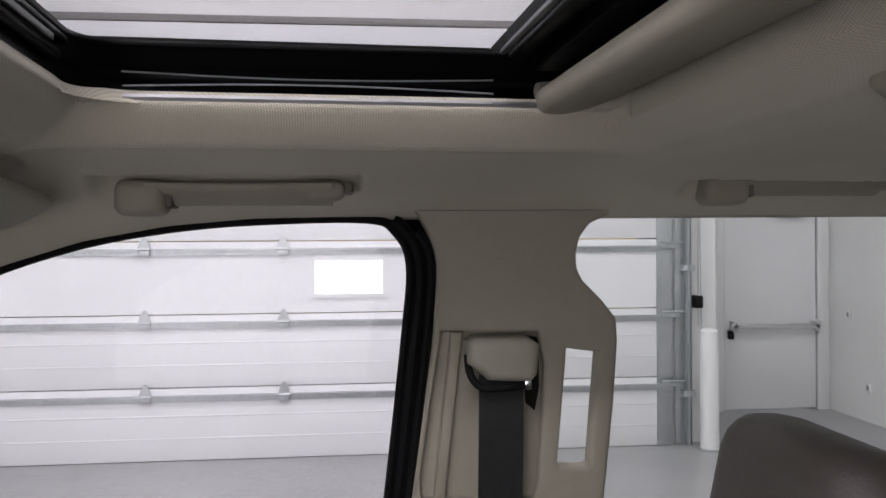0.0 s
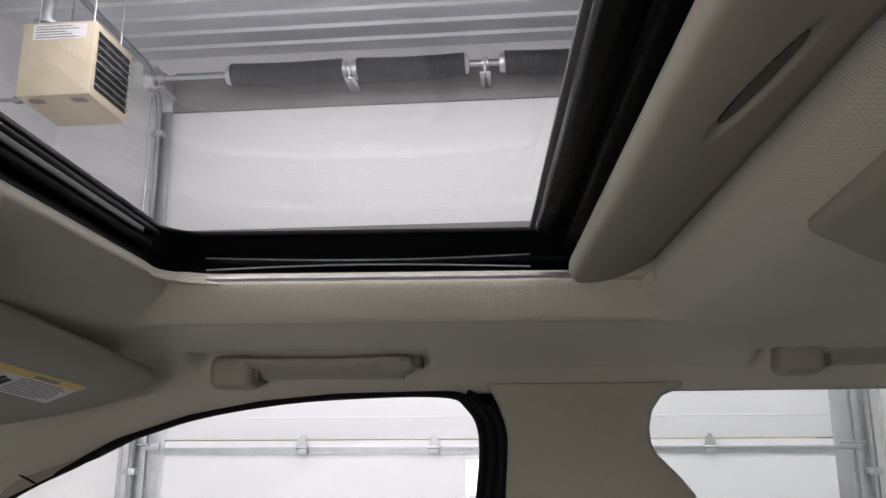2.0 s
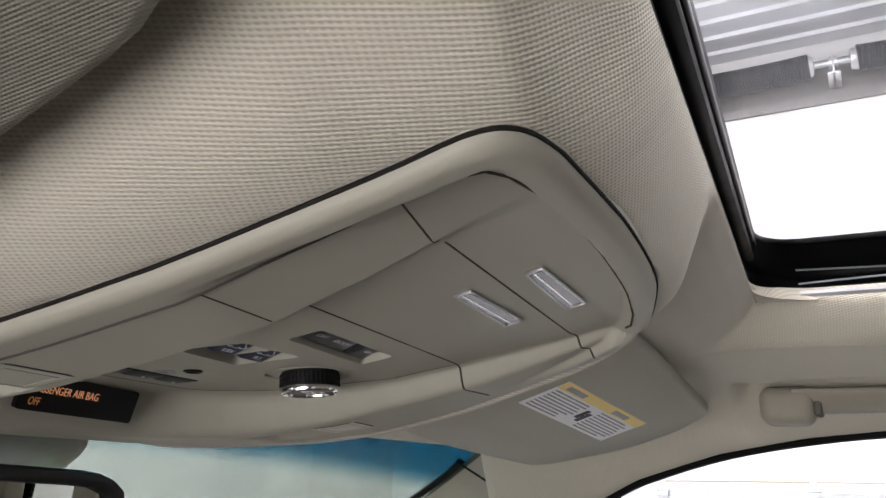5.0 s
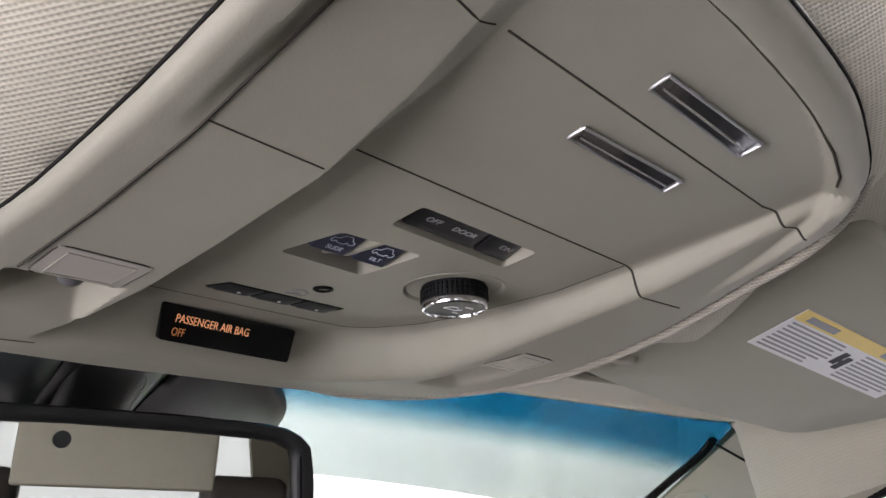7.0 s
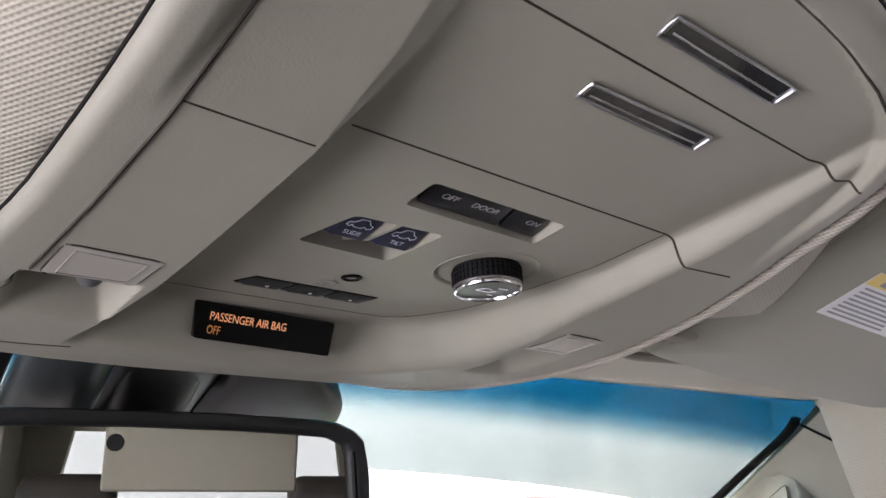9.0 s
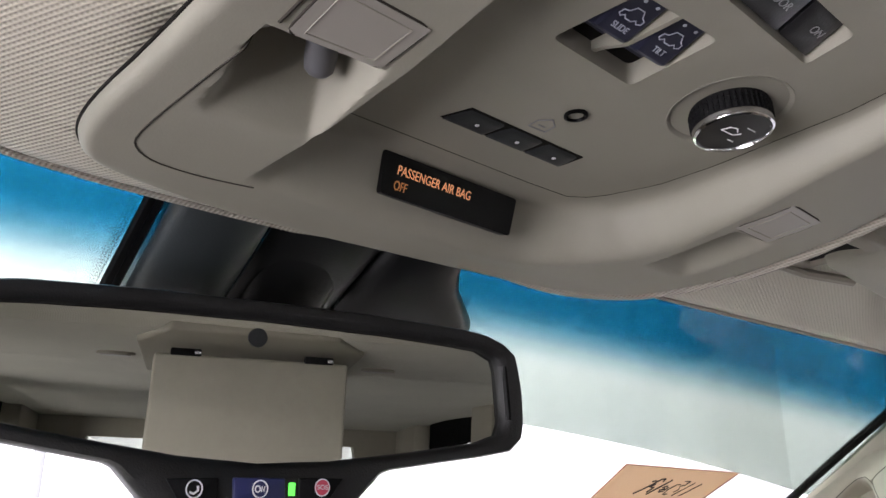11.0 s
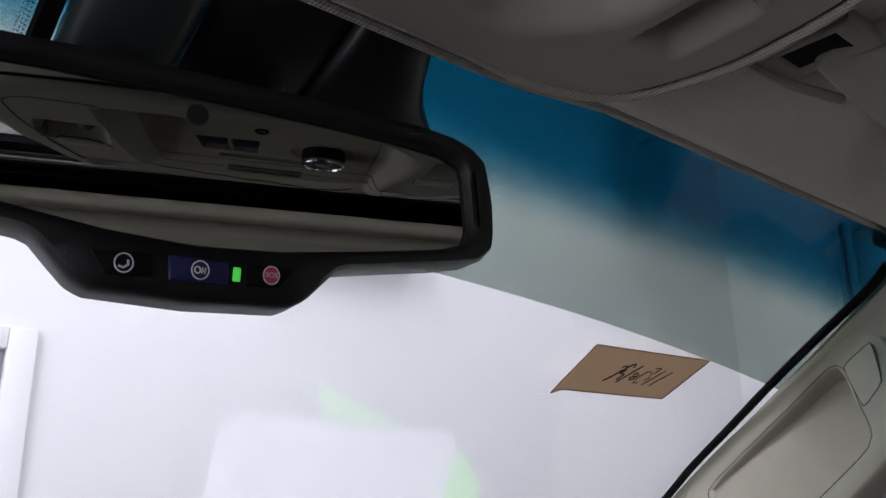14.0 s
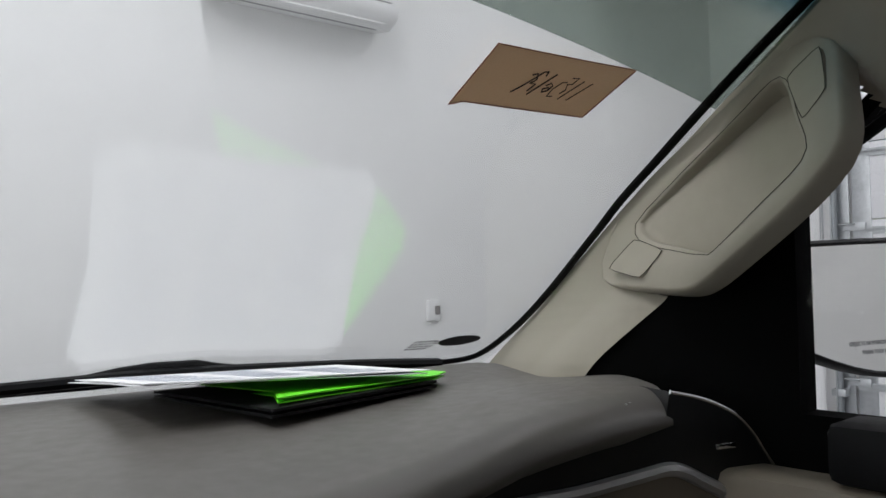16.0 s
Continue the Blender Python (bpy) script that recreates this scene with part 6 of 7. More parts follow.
part("face", bm, KNOB_GREY, knob, "dark grey knob face")
bm = bmesh.new()
for u0, v0, u1, v1 in ((-0.007, -0.002, 0.002, -0.002), (0.002, -0.002, 0.005, 0.001), (-0.007, -0.002, -0.005, 0.002), (-0.005, 0.002, -0.001, 0.003), (-0.001, 0.003, 0.002, 0.001), (0.003, 0.006, 0.009, 0.006), (0.004, -0.006, 0.008, -0.006)):
    tube(bm, [K @ Vector((u0, v0, 0.0122)), K @ Vector((u1, v1, 0.0122))], 0.00032, 4)
part("print", bm, WHITE_PRINT, knob)

# airbag display on the front wall of the dish
D = [Vector((-0.4861, -0.0070, 1.6428)), Vector((-0.4903, 0.0772, 1.6405)), Vector((-0.4962, 0.0768, 1.6222)), Vector((-0.4922, -0.0045, 1.6240))]
dn = (D[1] - D[0]).cross(D[3] - D[0]).normalized()
dn = dn if dn.x > 0 else -dn
bm = bmesh.new()
loop = []
for i in range(4):
    a_, b_, c_ = D[i - 1], D[i], D[(i + 1) % 4]
    loop += [b_ + (a_ - b_).normalized() * 0.0016, b_ + (a_ - b_).normalized() * 0.0004 + (c_ - b_).normalized() * 0.0004, b_ + (c_ - b_).normalized() * 0.0016]
plate(bm, [p + dn * 0.0035 for p in loop], [], dn * -0.008)
disp = part("display", bm, SCREEN_BLACK, console, "black display with amber warning letters")
ux = (D[1] - D[0]).normalized()
uy = dn.cross(ux)
mid = D[0].lerp(D[1], 0.5) * 0.63 + D[3].lerp(D[2], 0.5) * 0.37
M = Matrix((ux, uy, dn)).transposed().to_4x4()
M.translation = mid + dn * 0.0040 - ux * 0.0110
lettering("PASSENGER AIR BAG", "letters", AMBER, disp, M @ Matrix.Diagonal((0.87, 1.12, 1, 1)), 0.0056)
M2 = M.copy()
M2.translation = M.translation - ux * 0.0190 - uy * 0.0072
lettering("OFF", "letters", AMBER_DIM, disp, M2 @ Matrix.Diagonal((0.80, 1.15, 1, 1)), 0.0054)

# braided strip of headliner that shows round the console's front and passenger side
bm = bmesh.new()
ring = [(x, y + 0.0055) for x, y in YP[::-1] if x < -0.19] + [(-0.535, 0.06), (-0.536, 0.03)] + [(x - 0.003, y - 0.003) for x, y in YD if x < -0.465]
pts = [Vector((x, y, rim_z(x) + (0.012 - 0.0085 * ss(y, 0.07, 0.13)) + (0.004 + 0.022 * ss(x, -0.505, -0.466) if y < 0 else 0.010 * ss(x, -0.24, -0.19)))) for x, y in ring]
tube(bm, smooth_loop(pts, 4, False), 0.0040, 10)
structure("console_edge", bm, CLOTH_STRIP, "braided cloth edge wrapped round the console", "trim")

# ---- rear-view mirror ----
MN = Vector((0.9808, -0.1906, -0.0419)).normalized()
MU = Vector((0, 0, 1)).cross(MN).normalized()
MV = MN.cross(MU)
MP = Vector((-0.608, 0.001, 1.54))


def mir(u, v, w=0.0):
    return MP + MU * u + MV * v + MN * w


H_OUT = [(0.0, 0.0570), (0.06, 0.0568), (0.12, 0.0545), (0.142, 0.0515), (0.1545, 0.0425), (0.1595, 0.02), (0.1605, -0.004), (0.158, -0.012), (0.150, -0.0172), (0.11, -0.0235), (0.070, -0.0300), (0.0635, -0.0370), (0.0525, -0.0485), (0.045, -0.0525), (0.0, -0.0545)]
H_OUT = H_OUT + [(-u, v) for u, v in H_OUT[-2:0:-1]]
H_IN = [(0.0, 0.0470), (0.07, 0.0460), (0.125, 0.0435), (0.1375, 0.0415), (0.1425, 0.036), (0.1460, 0.004), (0.1445, -0.0055), (0.139, -0.0105), (0.09, -0.0185), (0.04, -0.0255), (0.0, -0.0280)]
H_IN = H_IN + [(-u, v) for u, v in H_IN[-2:0:-1]]
mirror = thing("rear_view_mirror", mir(0, 0), "black rear-view mirror with buttons along its lower edge", "mirror")


def loop2(loop, k=120):
    pts = loop_by_angle([Vector((u, v, 0)) for u, v in loop], Vector((0, 0.008, 0)), Vector((1, 0, 0)), Vector((0, 1, 0)), k)
    return [(p.x, p.y) for p in pts]


def even(loop, k=160):
    """A closed outline at even steps of length."""
    pts = [Vector((u, v)) for u, v in loop]
    seg = [(b - a).length for a, b in zip(pts, pts[1:] + pts[:1])]
    total, out = sum(seg), []
    for i in range(k):
        d = total * i / k
        j = 0
        while d > seg[j]:
            d -= seg[j]
            j += 1
        a, b = pts[j], pts[(j + 1) % len(pts)]
        out.append(tuple(a.lerp(b, d / seg[j])))
    return out


ho, hi_ = loop2(H_OUT), loop2(H_IN)
bm = bmesh.new()
rows = []
for f, w in ((-0.0, -0.034), (-0.01, -0.02), (0.0, -0.006), (0.0, 0.004), (0.12, 0.008), (0.5, 0.0085), (0.86, 0.007), (1.0, 0.003), (1.0, -0.002)):
    shrink = 0.80 if w == -0.034 else 1.0
    rows.append([bm.verts.new(mir((a[0] + (b[0] - a[0]) * f) * shrink, (a[1] + (b[1] - a[1]) * f) * shrink, w)) for a, b in zip(ho, hi_)])
k = len(ho)
for a, b in zip(rows, rows[1:]):
    for j in range(k):
        bm.faces.new((a[j], a[(j + 1) % k], b[(j + 1) % k], b[j]))
bm.faces.new(rows[0][::-1])
part("housing", bm, BLACK_GRAIN, mirror, "grained black housing", 50)
bm = bmesh.new()
plate(bm, [mir(u * 1.01, v * 1.01, 0.0) for u, v in hi_], [], MN * -0.004)
part("mirror_glass", bm, MIRROR_M, mirror, "dimmed mirror glass", 30)
bm = bmesh.new()
rows = [(0.1475, 0.033), (0.1500, 0.006)]
tube(bm, [mir(0.1465, 0.034, 0.006), mir(0.1495, 0.002, 0.006)], 0.0022, 6)
part("side_clip", bm, BLACK_GLOSS, mirror)
Mm = Matrix((MU, MV, MN)).transposed().to_4x4()


def at_mirror(u, v, w):
    m = Mm.copy()
    m.translation = mir(u, v, w)
    return m


bm = bmesh.new()
revolve(bm, [(0.0052, 0.0), (0.0052, 0.0006), (0.0005, 0.0007)], at_mirror(-0.0042, 0.0376, 0.0002), 24)
part("light_sensor", bm, SENSOR, mirror, "dark round light sensor")
for quad, m_, what in (([(-0.0455, -0.0365), (-0.0200, -0.0355), (-0.0195, -0.0462), (-0.0385, -0.0468)], BLACK, "black call button"), ([(-0.0130, -0.0353), (0.0138, -0.0350), (0.0145, -0.0462), (-0.0122, -0.0464)], BUTTON_BLUE, "blue assistance button"), ([(0.0210, -0.0348), (0.0455, -0.0343), (0.0385, -0.0445), (0.0215, -0.0455)], BLACK, "black emergency button")):
    bm = bmesh.new()
    plate(bm, [mir(u, v, 0.0070) for u, v in quad], [], MN * 0.003)
    bmesh.ops.bevel(bm, geom=bm.edges[:], offset=0.0009, segments=2, affect="EDGES", profile=0.5)
    part("button", bm, m_, mirror, what)
for u, v, m_ in ((-0.0315, -0.0412, WHITE_PRINT), (0.0010, -0.0406, WHITE_PRINT), (0.0337, -0.0392, RED)):
    bm = bmesh.new()
    ring = [mir(u + 0.0038 * math.cos(a), v + 0.0042 * math.sin(a), 0.0102) for a in (2 * math.pi * i / 28 for i in range(28))]
    if m_ is RED:
        revolve(bm, [(0.0042, 0), (0.0042, 0.0003), (0.0005, 0.0003)], at_mirror(u, v, 0.0101), 24)
        part("symbol", bm, RED, mirror, "red emergency symbol")
        bm = bmesh.new()
    tube(bm, ring, 0.00038, 5, True)
    if u < -0.02:
        tube(bm, [mir(u - 0.0022, v - 0.0015, 0.0102), mir(u - 0.0002, v - 0.0022, 0.0102), mir(u + 0.0018, v - 0.0008, 0.0102), mir(u + 0.0016, v + 0.0014, 0.0102)], 0.0006, 5)
    elif u < 0.02:
        tube(bm, [mir(u - 0.0012 + 0.0013 * math.cos(a), v + 0.0015 * math.sin(a), 0.0102) for a in (2 * math.pi * i / 12 for i in range(12))], 0.0004, 5, True)
        tube(bm, [mir(u + 0.0008, v - 0.0014, 0.0102), mir(u + 0.0008, v + 0.0014, 0.0102), mir(u + 0.0022, v - 0.0014, 0.0102), mir(u + 0.0022, v + 0.0014, 0.0102)], 0.0004, 5)
    part("symbol", bm, WHITE_PRINT, mirror)
lettering("SOS", "letters", WHITE_PRINT, mirror, at_mirror(0.0337, -0.0392, 0.0107), 0.0034)
bm = bmesh.new()
box(bm, (-0.0018, -0.0033, 0), (0.0018, 0.0033, 0.0012), 0.0005, at_mirror(0.0178, -0.0404, 0.0082))
part("indicator", bm, LED, mirror, "lit green indicator")
# ball joint and stalk behind, reaching the sensor cover
bm = bmesh.new()
tube(bm, [mir(0.0, 0.01, -0.03), mir(0.0, 0.02, -0.05), Vector((-0.70, 0.005, 1.585))], 0.014, 12)
part("stalk", bm, BLACK, mirror, "black mirror stalk")

# slate-dark sensor cover between mirror and header, following the windshield
cover = thing("sensor_cover", (-0.63, 0.05, 1.63), "dark slate plastic sensor cover on the windshield", "sensor cover")


def cover_at(y0, y1, u, v, bulge):
    y = y0 + (y1 - y0) * v
    z = 1.662 - 0.085 * u
    b = bulge * (4 * v * (1 - v)) ** 0.5 * (0.35 + 0.65 * math.sin(math.pi * min(1, 0.15 + u)))
    return (ws_x(y, z) + 0.008 + b * 0.5, y, z - 0.006 - b * 0.75)


COVER_EDGE = [(0, 0.118), (0.26, 0.138), (0.36, 0.158), (0.44, 0.174), (0.54, 0.184), (0.70, 0.188), (1.0, 0.186)]
for y0, y1, bulge, m_ in ((-0.060, -0.004, 0.016, SLATE_SHEEN), (-0.002, 0.072, 0.006, COVER_BLACK), (0.074, 0.170, 0.014, COVER_BLACK)):
    bm = bmesh.new()
    sheet(bm, lambda u, v: cover_at(y0 - 0.012 * u * (y0 > 0.05), interp(u, COVER_EDGE) if y1 > 0.1 else y1 - 0.012 * u * (y1 > 0.05), u, v, bulge), 14, 16, (-0.004, 0, 0.008))
    part("shell", bm, m_, cover)
bm = bmesh.new()
sheet(bm, lambda u, v: (lambda p: (p[0] + 0.012 * (4 * v * (1 - v)) ** 0.6 * ss(u, 0, 0.8), p[1], p[2] - 0.020 * (4 * v * (1 - v)) ** 0.6 * ss(u, 0, 0.8)))(cover_at(0.002, 0.060, 0.28 + 0.6 * u, v, 0.006)), 12, 14, (-0.004, 0, 0.006))
part("lens_hood", bm, COVER_BLACK, cover, "rounded dark camera hood")
bm = bmesh.new()
for y in (-0.066, -0.070):
    tube(bm, [(ws_x(y, z) + 0.006, y, z - 0.004) for z in (1.655, 1.63, 1.60, 1.58)], 0.0035, 6)
part("edge", bm, RUBBER, cover)
bm = bmesh.new()
for i in range(64):
    z = 1.652 - 0.0012 * i
    for y, r in ((-0.0750, 0.00058), (-0.0768, 0.00048), (-0.0786, 0.0004)):
        p = Vector((ws_x(y, z) + 0.005, y, z - 0.003 + 0.0006 * (y < -0.076)))
        revolve(bm, [(r, 0), (r, 0.0004)], Matrix.Translation(p) @ MN.to_track_quat("Z", "Y").to_matrix().to_4x4(), 6)
part("printed_dots", bm, RUBBER, cover, "black dot border")

# ---- visors ----
def visor_z(x, y):
    return 1.655 + 0.32 * (x + 0.295) - 0.10 * (y - 0.57)


for s in (1, -1):
    dx, dy, dz = (0.0, 0.0, 0.0) if s > 0 else (0.047, 0.022, -0.008)
    vis = thing("sun_visor", (-0.34 + dx, sy(0.45, s), 1.66), "beige cloth sun visor folded up" + (" with a warning label" if s > 0 else " above the driver"), "sun visor", "sun visors")
    corners = [(-0.2415, 0.632, 0.016), (-0.285, 0.662, 0.030), (-0.345, 0.658, 0.035), (-0.428, 0.598, 0.030), (-0.446, 0.40, 0.05), (-0.4435, 0.292, 0.012), (-0.2425, 0.300, 0.020 if s > 0 else 0.04)]
    q = [Vector(c[:2]) for c in corners]
    loop = []
    for i, (b, c3) in enumerate(zip(q, corners)):
        a, c = q[i - 1], q[(i + 1) % len(q)]
        da, dc = (a - b).normalized(), (c - b).normalized()
        ra, rc = min(c3[2], (a - b).length * 0.45), min(c3[2], (c - b).length * 0.45)
        for t in range(7):
            f = t / 6
            loop.append((b + da * ra) * (1 - f) ** 2 + b * 2 * f * (1 - f) + (b + dc * rc) * f * f)
    mid = sum(q, Vector((0, 0))) / len(q)
    bm = bmesh.new()
    rows = []
    for f, low in ((0.97, 0.013), (0.995, 0.011), (1.0, 0.007), (0.994, 0.002), (0.975, 0.0), (0.5, 0.0)):
        rows.append([bm.verts.new((mid.x + (p.x - mid.x) * f + dx, sy(mid.y + (p.y - mid.y) * f, s) + dy, visor_z(mid.x + (p.x - mid.x) * f, mid.y + (p.y - mid.y) * f) + low + dz + (0 if s > 0 else 0.19 * (mid.y + (p.y - mid.y) * f - 0.30)))) for p in loop])
    k = len(loop)
    for a, b in zip(rows, rows[1:]):
        for j in range(k):
            bm.faces.new((a[j], a[(j + 1) % k], b[(j + 1) % k], b[j]))
    bm.faces.new(rows[0][::-1])
    bm.faces.new(rows[-1])
    part("board", bm, VISOR_CLOTH, vis, "", 60)
    if s > 0:
        bm = bmesh.new()
        tube(bm, [(-0.469 + dx, sy(0.262, s) + dy, 1.642 + dz), (-0.463 + dx, sy(0.310, s) + dy, 1.638 + dz), (-0.452 + dx, sy(0.35, s) + dy, 1.637 + dz)], 0.0034, 8)
        part("pivot_pin", bm, TAUPE_LIGHT, vis)
        bm = bmesh.new()
        a, b = sorted((sy(0.266, s) + dy, sy(0.310, s) + dy))
        plate(bm, [(px + dx, py, 1.6395 + dz) for px, py in ((-0.466, a), (-0.408, a), (-0.408, b), (-0.466, b))],
              [[(px + dx, py, 1.6395 + dz) for px, py in ((-0.452, a + 0.011), (-0.421, a + 0.011), (-0.421, b - 0.011), (-0.452, b - 0.011))]], (0, 0, 0.026))
        bmesh.ops.bevel(bm, geom=[e for e in bm.edges if len(e.link_faces) == 2 and e.calc_face_angle(0) > 1.0 and max(v.co.z for v in e.verts) < 1.645 + dz], offset=0.004, segments=3, affect="EDGES", profile=0.5)
        clip = part("clip", bm, TAUPE_LIGHT, vis, "beige visor clip", 50)
        bm = bmesh.new()
        box(bm, (-0.455 + dx, a + 0.009, 1.6415 + dz), (-0.419 + dx, b - 0.009, 1.6445 + dz))
        part("clip_slot", bm, GAP, clip, "dark slot in the clip")
        lq = [Vector((-0.306, 0.360)), Vector((-0.296, 0.573)), Vector((-0.347, 0.579)), Vector((-0.353, 0.364))]

        def lab(u, v, low):
            p = lq[0].lerp(lq[1], u).lerp(lq[3].lerp(lq[2], u), v)
            return Vector((p.x, p.y, visor_z(p.x, p.y) - low))

        def lab_part(rects, low, m_, name, label=""):
            bm = bmesh.new()
            for u0, u1, v0, v1 in rects:
                plate(bm, [lab(u0, v0, low), lab(u1, v0, low), lab(u1, v1, low), lab(u0, v1, low)], [], (0, 0, 0.0004))
            part(name, bm, m_, vis, label)

        lab_part([(0, 1, 0, 1)], 0.0006, LABEL_M, "warning_label", "white and yellow warning label")
        lab_part([(0, 1, 0, 0.24)], 0.0010, YELLOW, "yellow_band", "yellow heading of the label")
        for a_ in (0.06, 0.60):
            lab_part([(a_, a_ + 0.19, 0.07, 0.19)], 0.0014, GREY_TEXT, "print")
        random.seed(4)
        lab_part([(a, b - 0.10 * random.random(), 0.30 + 0.085 * i, 0.33 + 0.085 * i) for a, b in ((0.03, 0.42), (0.56, 0.97)) for i in range(8)], 0.0010, GREY_TEXT, "print")
        lab_part([(0.44, 0.48, 0.40, 0.70), (0.49, 0.53, 0.46, 0.78), (0.45, 0.52, 0.56, 0.62)], 0.0011, INK, "pictogram", "dark pictogram")

# ---- grab handles over the doors ----
def grab_handle(x0, x1, s, tag, yb=0.700, up=0.0):
    g = thing("grab_handle", ((x0 + x1) / 2, sy(0.69, s), 1.69), tag, "grab handle", "grab handles")
    bm = bmesh.new()

    def grip_at(u, v):
        # a broad flat grip lying along the slope of the cloth
        a = 2 * math.pi * v
        x = x0 + 0.035 + (x1 - x0 - 0.060) * u
        wide, thick = 0.0235 - 0.003 * math.sin(math.pi * u), 0.0068 + 0.002 * math.sin(math.pi * u)
        c, k = math.cos(a), math.sin(a)
        yy = yb - 0.001 + 0.86 * wide * c - 0.5 * thick * k
        zz = 1.6835 + up - 0.5 * wide * c - 0.86 * thick * k
        return (x, sy(yy, s), zz)

    sheet(bm, grip_at, 30, 24)
    part("grip", bm, TAUPE_LIGHT, g)
    for xa, xb, low, out in ((x0, x0 + 0.056, 1.6585, 0.021), (x1 - 0.060, x1 - 0.010, 1.676, 0.016)):
        bm = bmesh.new()
        a, b = sorted((sy(yb - out, s), sy(yb + 0.03, s)))
        box(bm, (xa, a, low + up), (xb, b, 1.700 + up), 0.0125, seg=5)
        part("mount", bm, TAUPE_LIGHT, g)
    # solid blocks stand for open slots, whose shade is put into the colour
    for xa, wd, low, top in ((x0 + 0.055, 0.008, 1.668, 1.690), (x1 - 0.011, 0.010, 1.684, 1.697)):
        bm = bmesh.new()
        a, b = sorted((sy(yb - 0.013, s), sy(yb + 0.03, s)))
        box(bm, (xa, a, low + up), (xa + wd, b, top + up), 0.003)
        part("slot_shade", bm, RECESS_SHADE, g, "dark block for the shaded slot beside the grip")


for s in (1, -1):
    grab_handle(-0.198, 0.070, s, "beige moulded grab handle above the front door")
    grab_handle(0.500, 0.760, s, "beige moulded grab handle above the rear door", 0.720, 0.012)


# ---- flip-down rear screen ----
screen = thing("roof_screen", (0.45, YC, 1.70), "beige flip-down roof screen, opened, hanging from its housing", "screen")
bm = bmesh.new()
SC = 0.0425
plate(bm, [(0.370, SC - 0.142, 1.712), (0.370, SC + 0.142, 1.712), (0.445, SC + 0.20, 1.698), (0.82, SC + 0.205, 1.682), (0.82, SC - 0.205, 1.682), (0.445, SC - 0.20, 1.698)], [], (0, 0, 0.03))
bmesh.ops.bevel(bm, geom=[e for e in bm.edges if e.calc_face_angle(0) > 0.6], offset=0.006, segments=3, affect="EDGES", profile=0.5)
part("housing", bm, TAUPE_LIGHT, screen)
bm = bmesh.new()
box(bm, (0.432, SC - 0.168, 1.474), (0.452, SC + 0.168, 1.680), 0.006, seg=3)
lid = part("lid", bm, TAUPE_LIGHT, screen, "beige back of the opened screen")
bm = bmesh.new()
box(bm, (0.451, SC - 0.155, 1.490), (0.454, SC + 0.155, 1.665), 0.001)
part("display", bm, BLACK_GLOSS, lid, "dark display")
for y in (SC - 0.115, SC + 0.115):
    bm = bmesh.new()
    box(bm, (0.430, y - 0.026, 1.677), (0.448, y + 0.026, 1.690), 0.003)
    part("hinge", bm, BLACK, screen, "dark hinge slot")
    bm = bmesh.new()
    box(bm, (0.427, y + 0.014, 1.680), (0.432, y + 0.026, 1.686), 0.001)
    part("hinge_pin", bm, CHROME, screen)


# ---- seats ----
def rounded_box(bm, lo, hi, bev, M=None):
    box(bm, lo, hi, bev, M, 4)


def car_seat(x, yc, tag, group):
    st = thing("car_seat", (x, yc, 0.45), tag, "car seat", group)
    bm = bmesh.new()
    rounded_box(bm, (x - 0.45, yc - 0.26, 0.62), (x + 0.10, yc + 0.26, 0.82), 0.06)
    part("cushion", bm, SEAT_M, st)
    bm = bmesh.new()
    box(bm, (x - 0.35, yc - 0.22, 0.44), (x + 0.06, yc + 0.22, 0.63), 0.02)
    part("base", bm, SEAT_DARK, st)
    tilt = Matrix.Translation((x + 0.02, yc, 0.78)) @ pose(0, 0, 0, 0, 12, 0)
    bm = bmesh.new()
    rounded_box(bm, (-0.07, -0.25, -0.05), (0.07, 0.25, 0.50), 0.05, tilt)
    part("backrest", bm, SEAT_M, st)
    bm = bmesh.new()
    rounded_box(bm, (-0.075, -0.130, 0.495), (0.045, 0.130, 0.678), 0.045, tilt)
    head = part("headrest", bm, SEAT_M, st, "taupe leather headrest")
    bm = bmesh.new()
    rounded_box(bm, (0.040, -0.120, 0.505), (0.062, 0.120, 0.665), 0.010, tilt)
    part("headrest_shell", bm, SEAT_DARK, head)
    for dy in (-0.06, 0.06):
        bm = bmesh.new()
        tube(bm, [tilt @ Vector((-0.01, dy, 0.47)), tilt @ Vector((-0.01, dy, 0.56))], 0.006, 8)
        part("post", bm, CHROME, st)
    return st


car_seat(0.365, 0.45, "taupe leather front passenger seat with headrest", "front seats")
car_seat(0.365, 2 * YC - 0.45, "taupe leather driver seat with headrest", "front seats")
car_seat(1.32, 0.42, "taupe leather rear seat with headrest", "rear seats")
car_seat(1.32, 2 * YC - 0.42, "taupe leather rear seat with headrest", "rear seats")

# ---- dashboard ----
dash = thing("dashboard", (-1.1, YC, 1.0), "dark brown dashboard with a black vent band and beige lower half", "dashboard")
BACK_X = [(-0.90, -0.86), (-0.70, -0.80), (0.0, -0.735), (0.30, -0.748), (0.384, -0.753), (0.51, -0.768), (0.62, -0.758), (0.69, -0.746)]


END_Y = [(0.0, 0.965), (0.30, 0.94), (0.62, 0.86), (0.83, 0.766), (1.0, 0.688)]


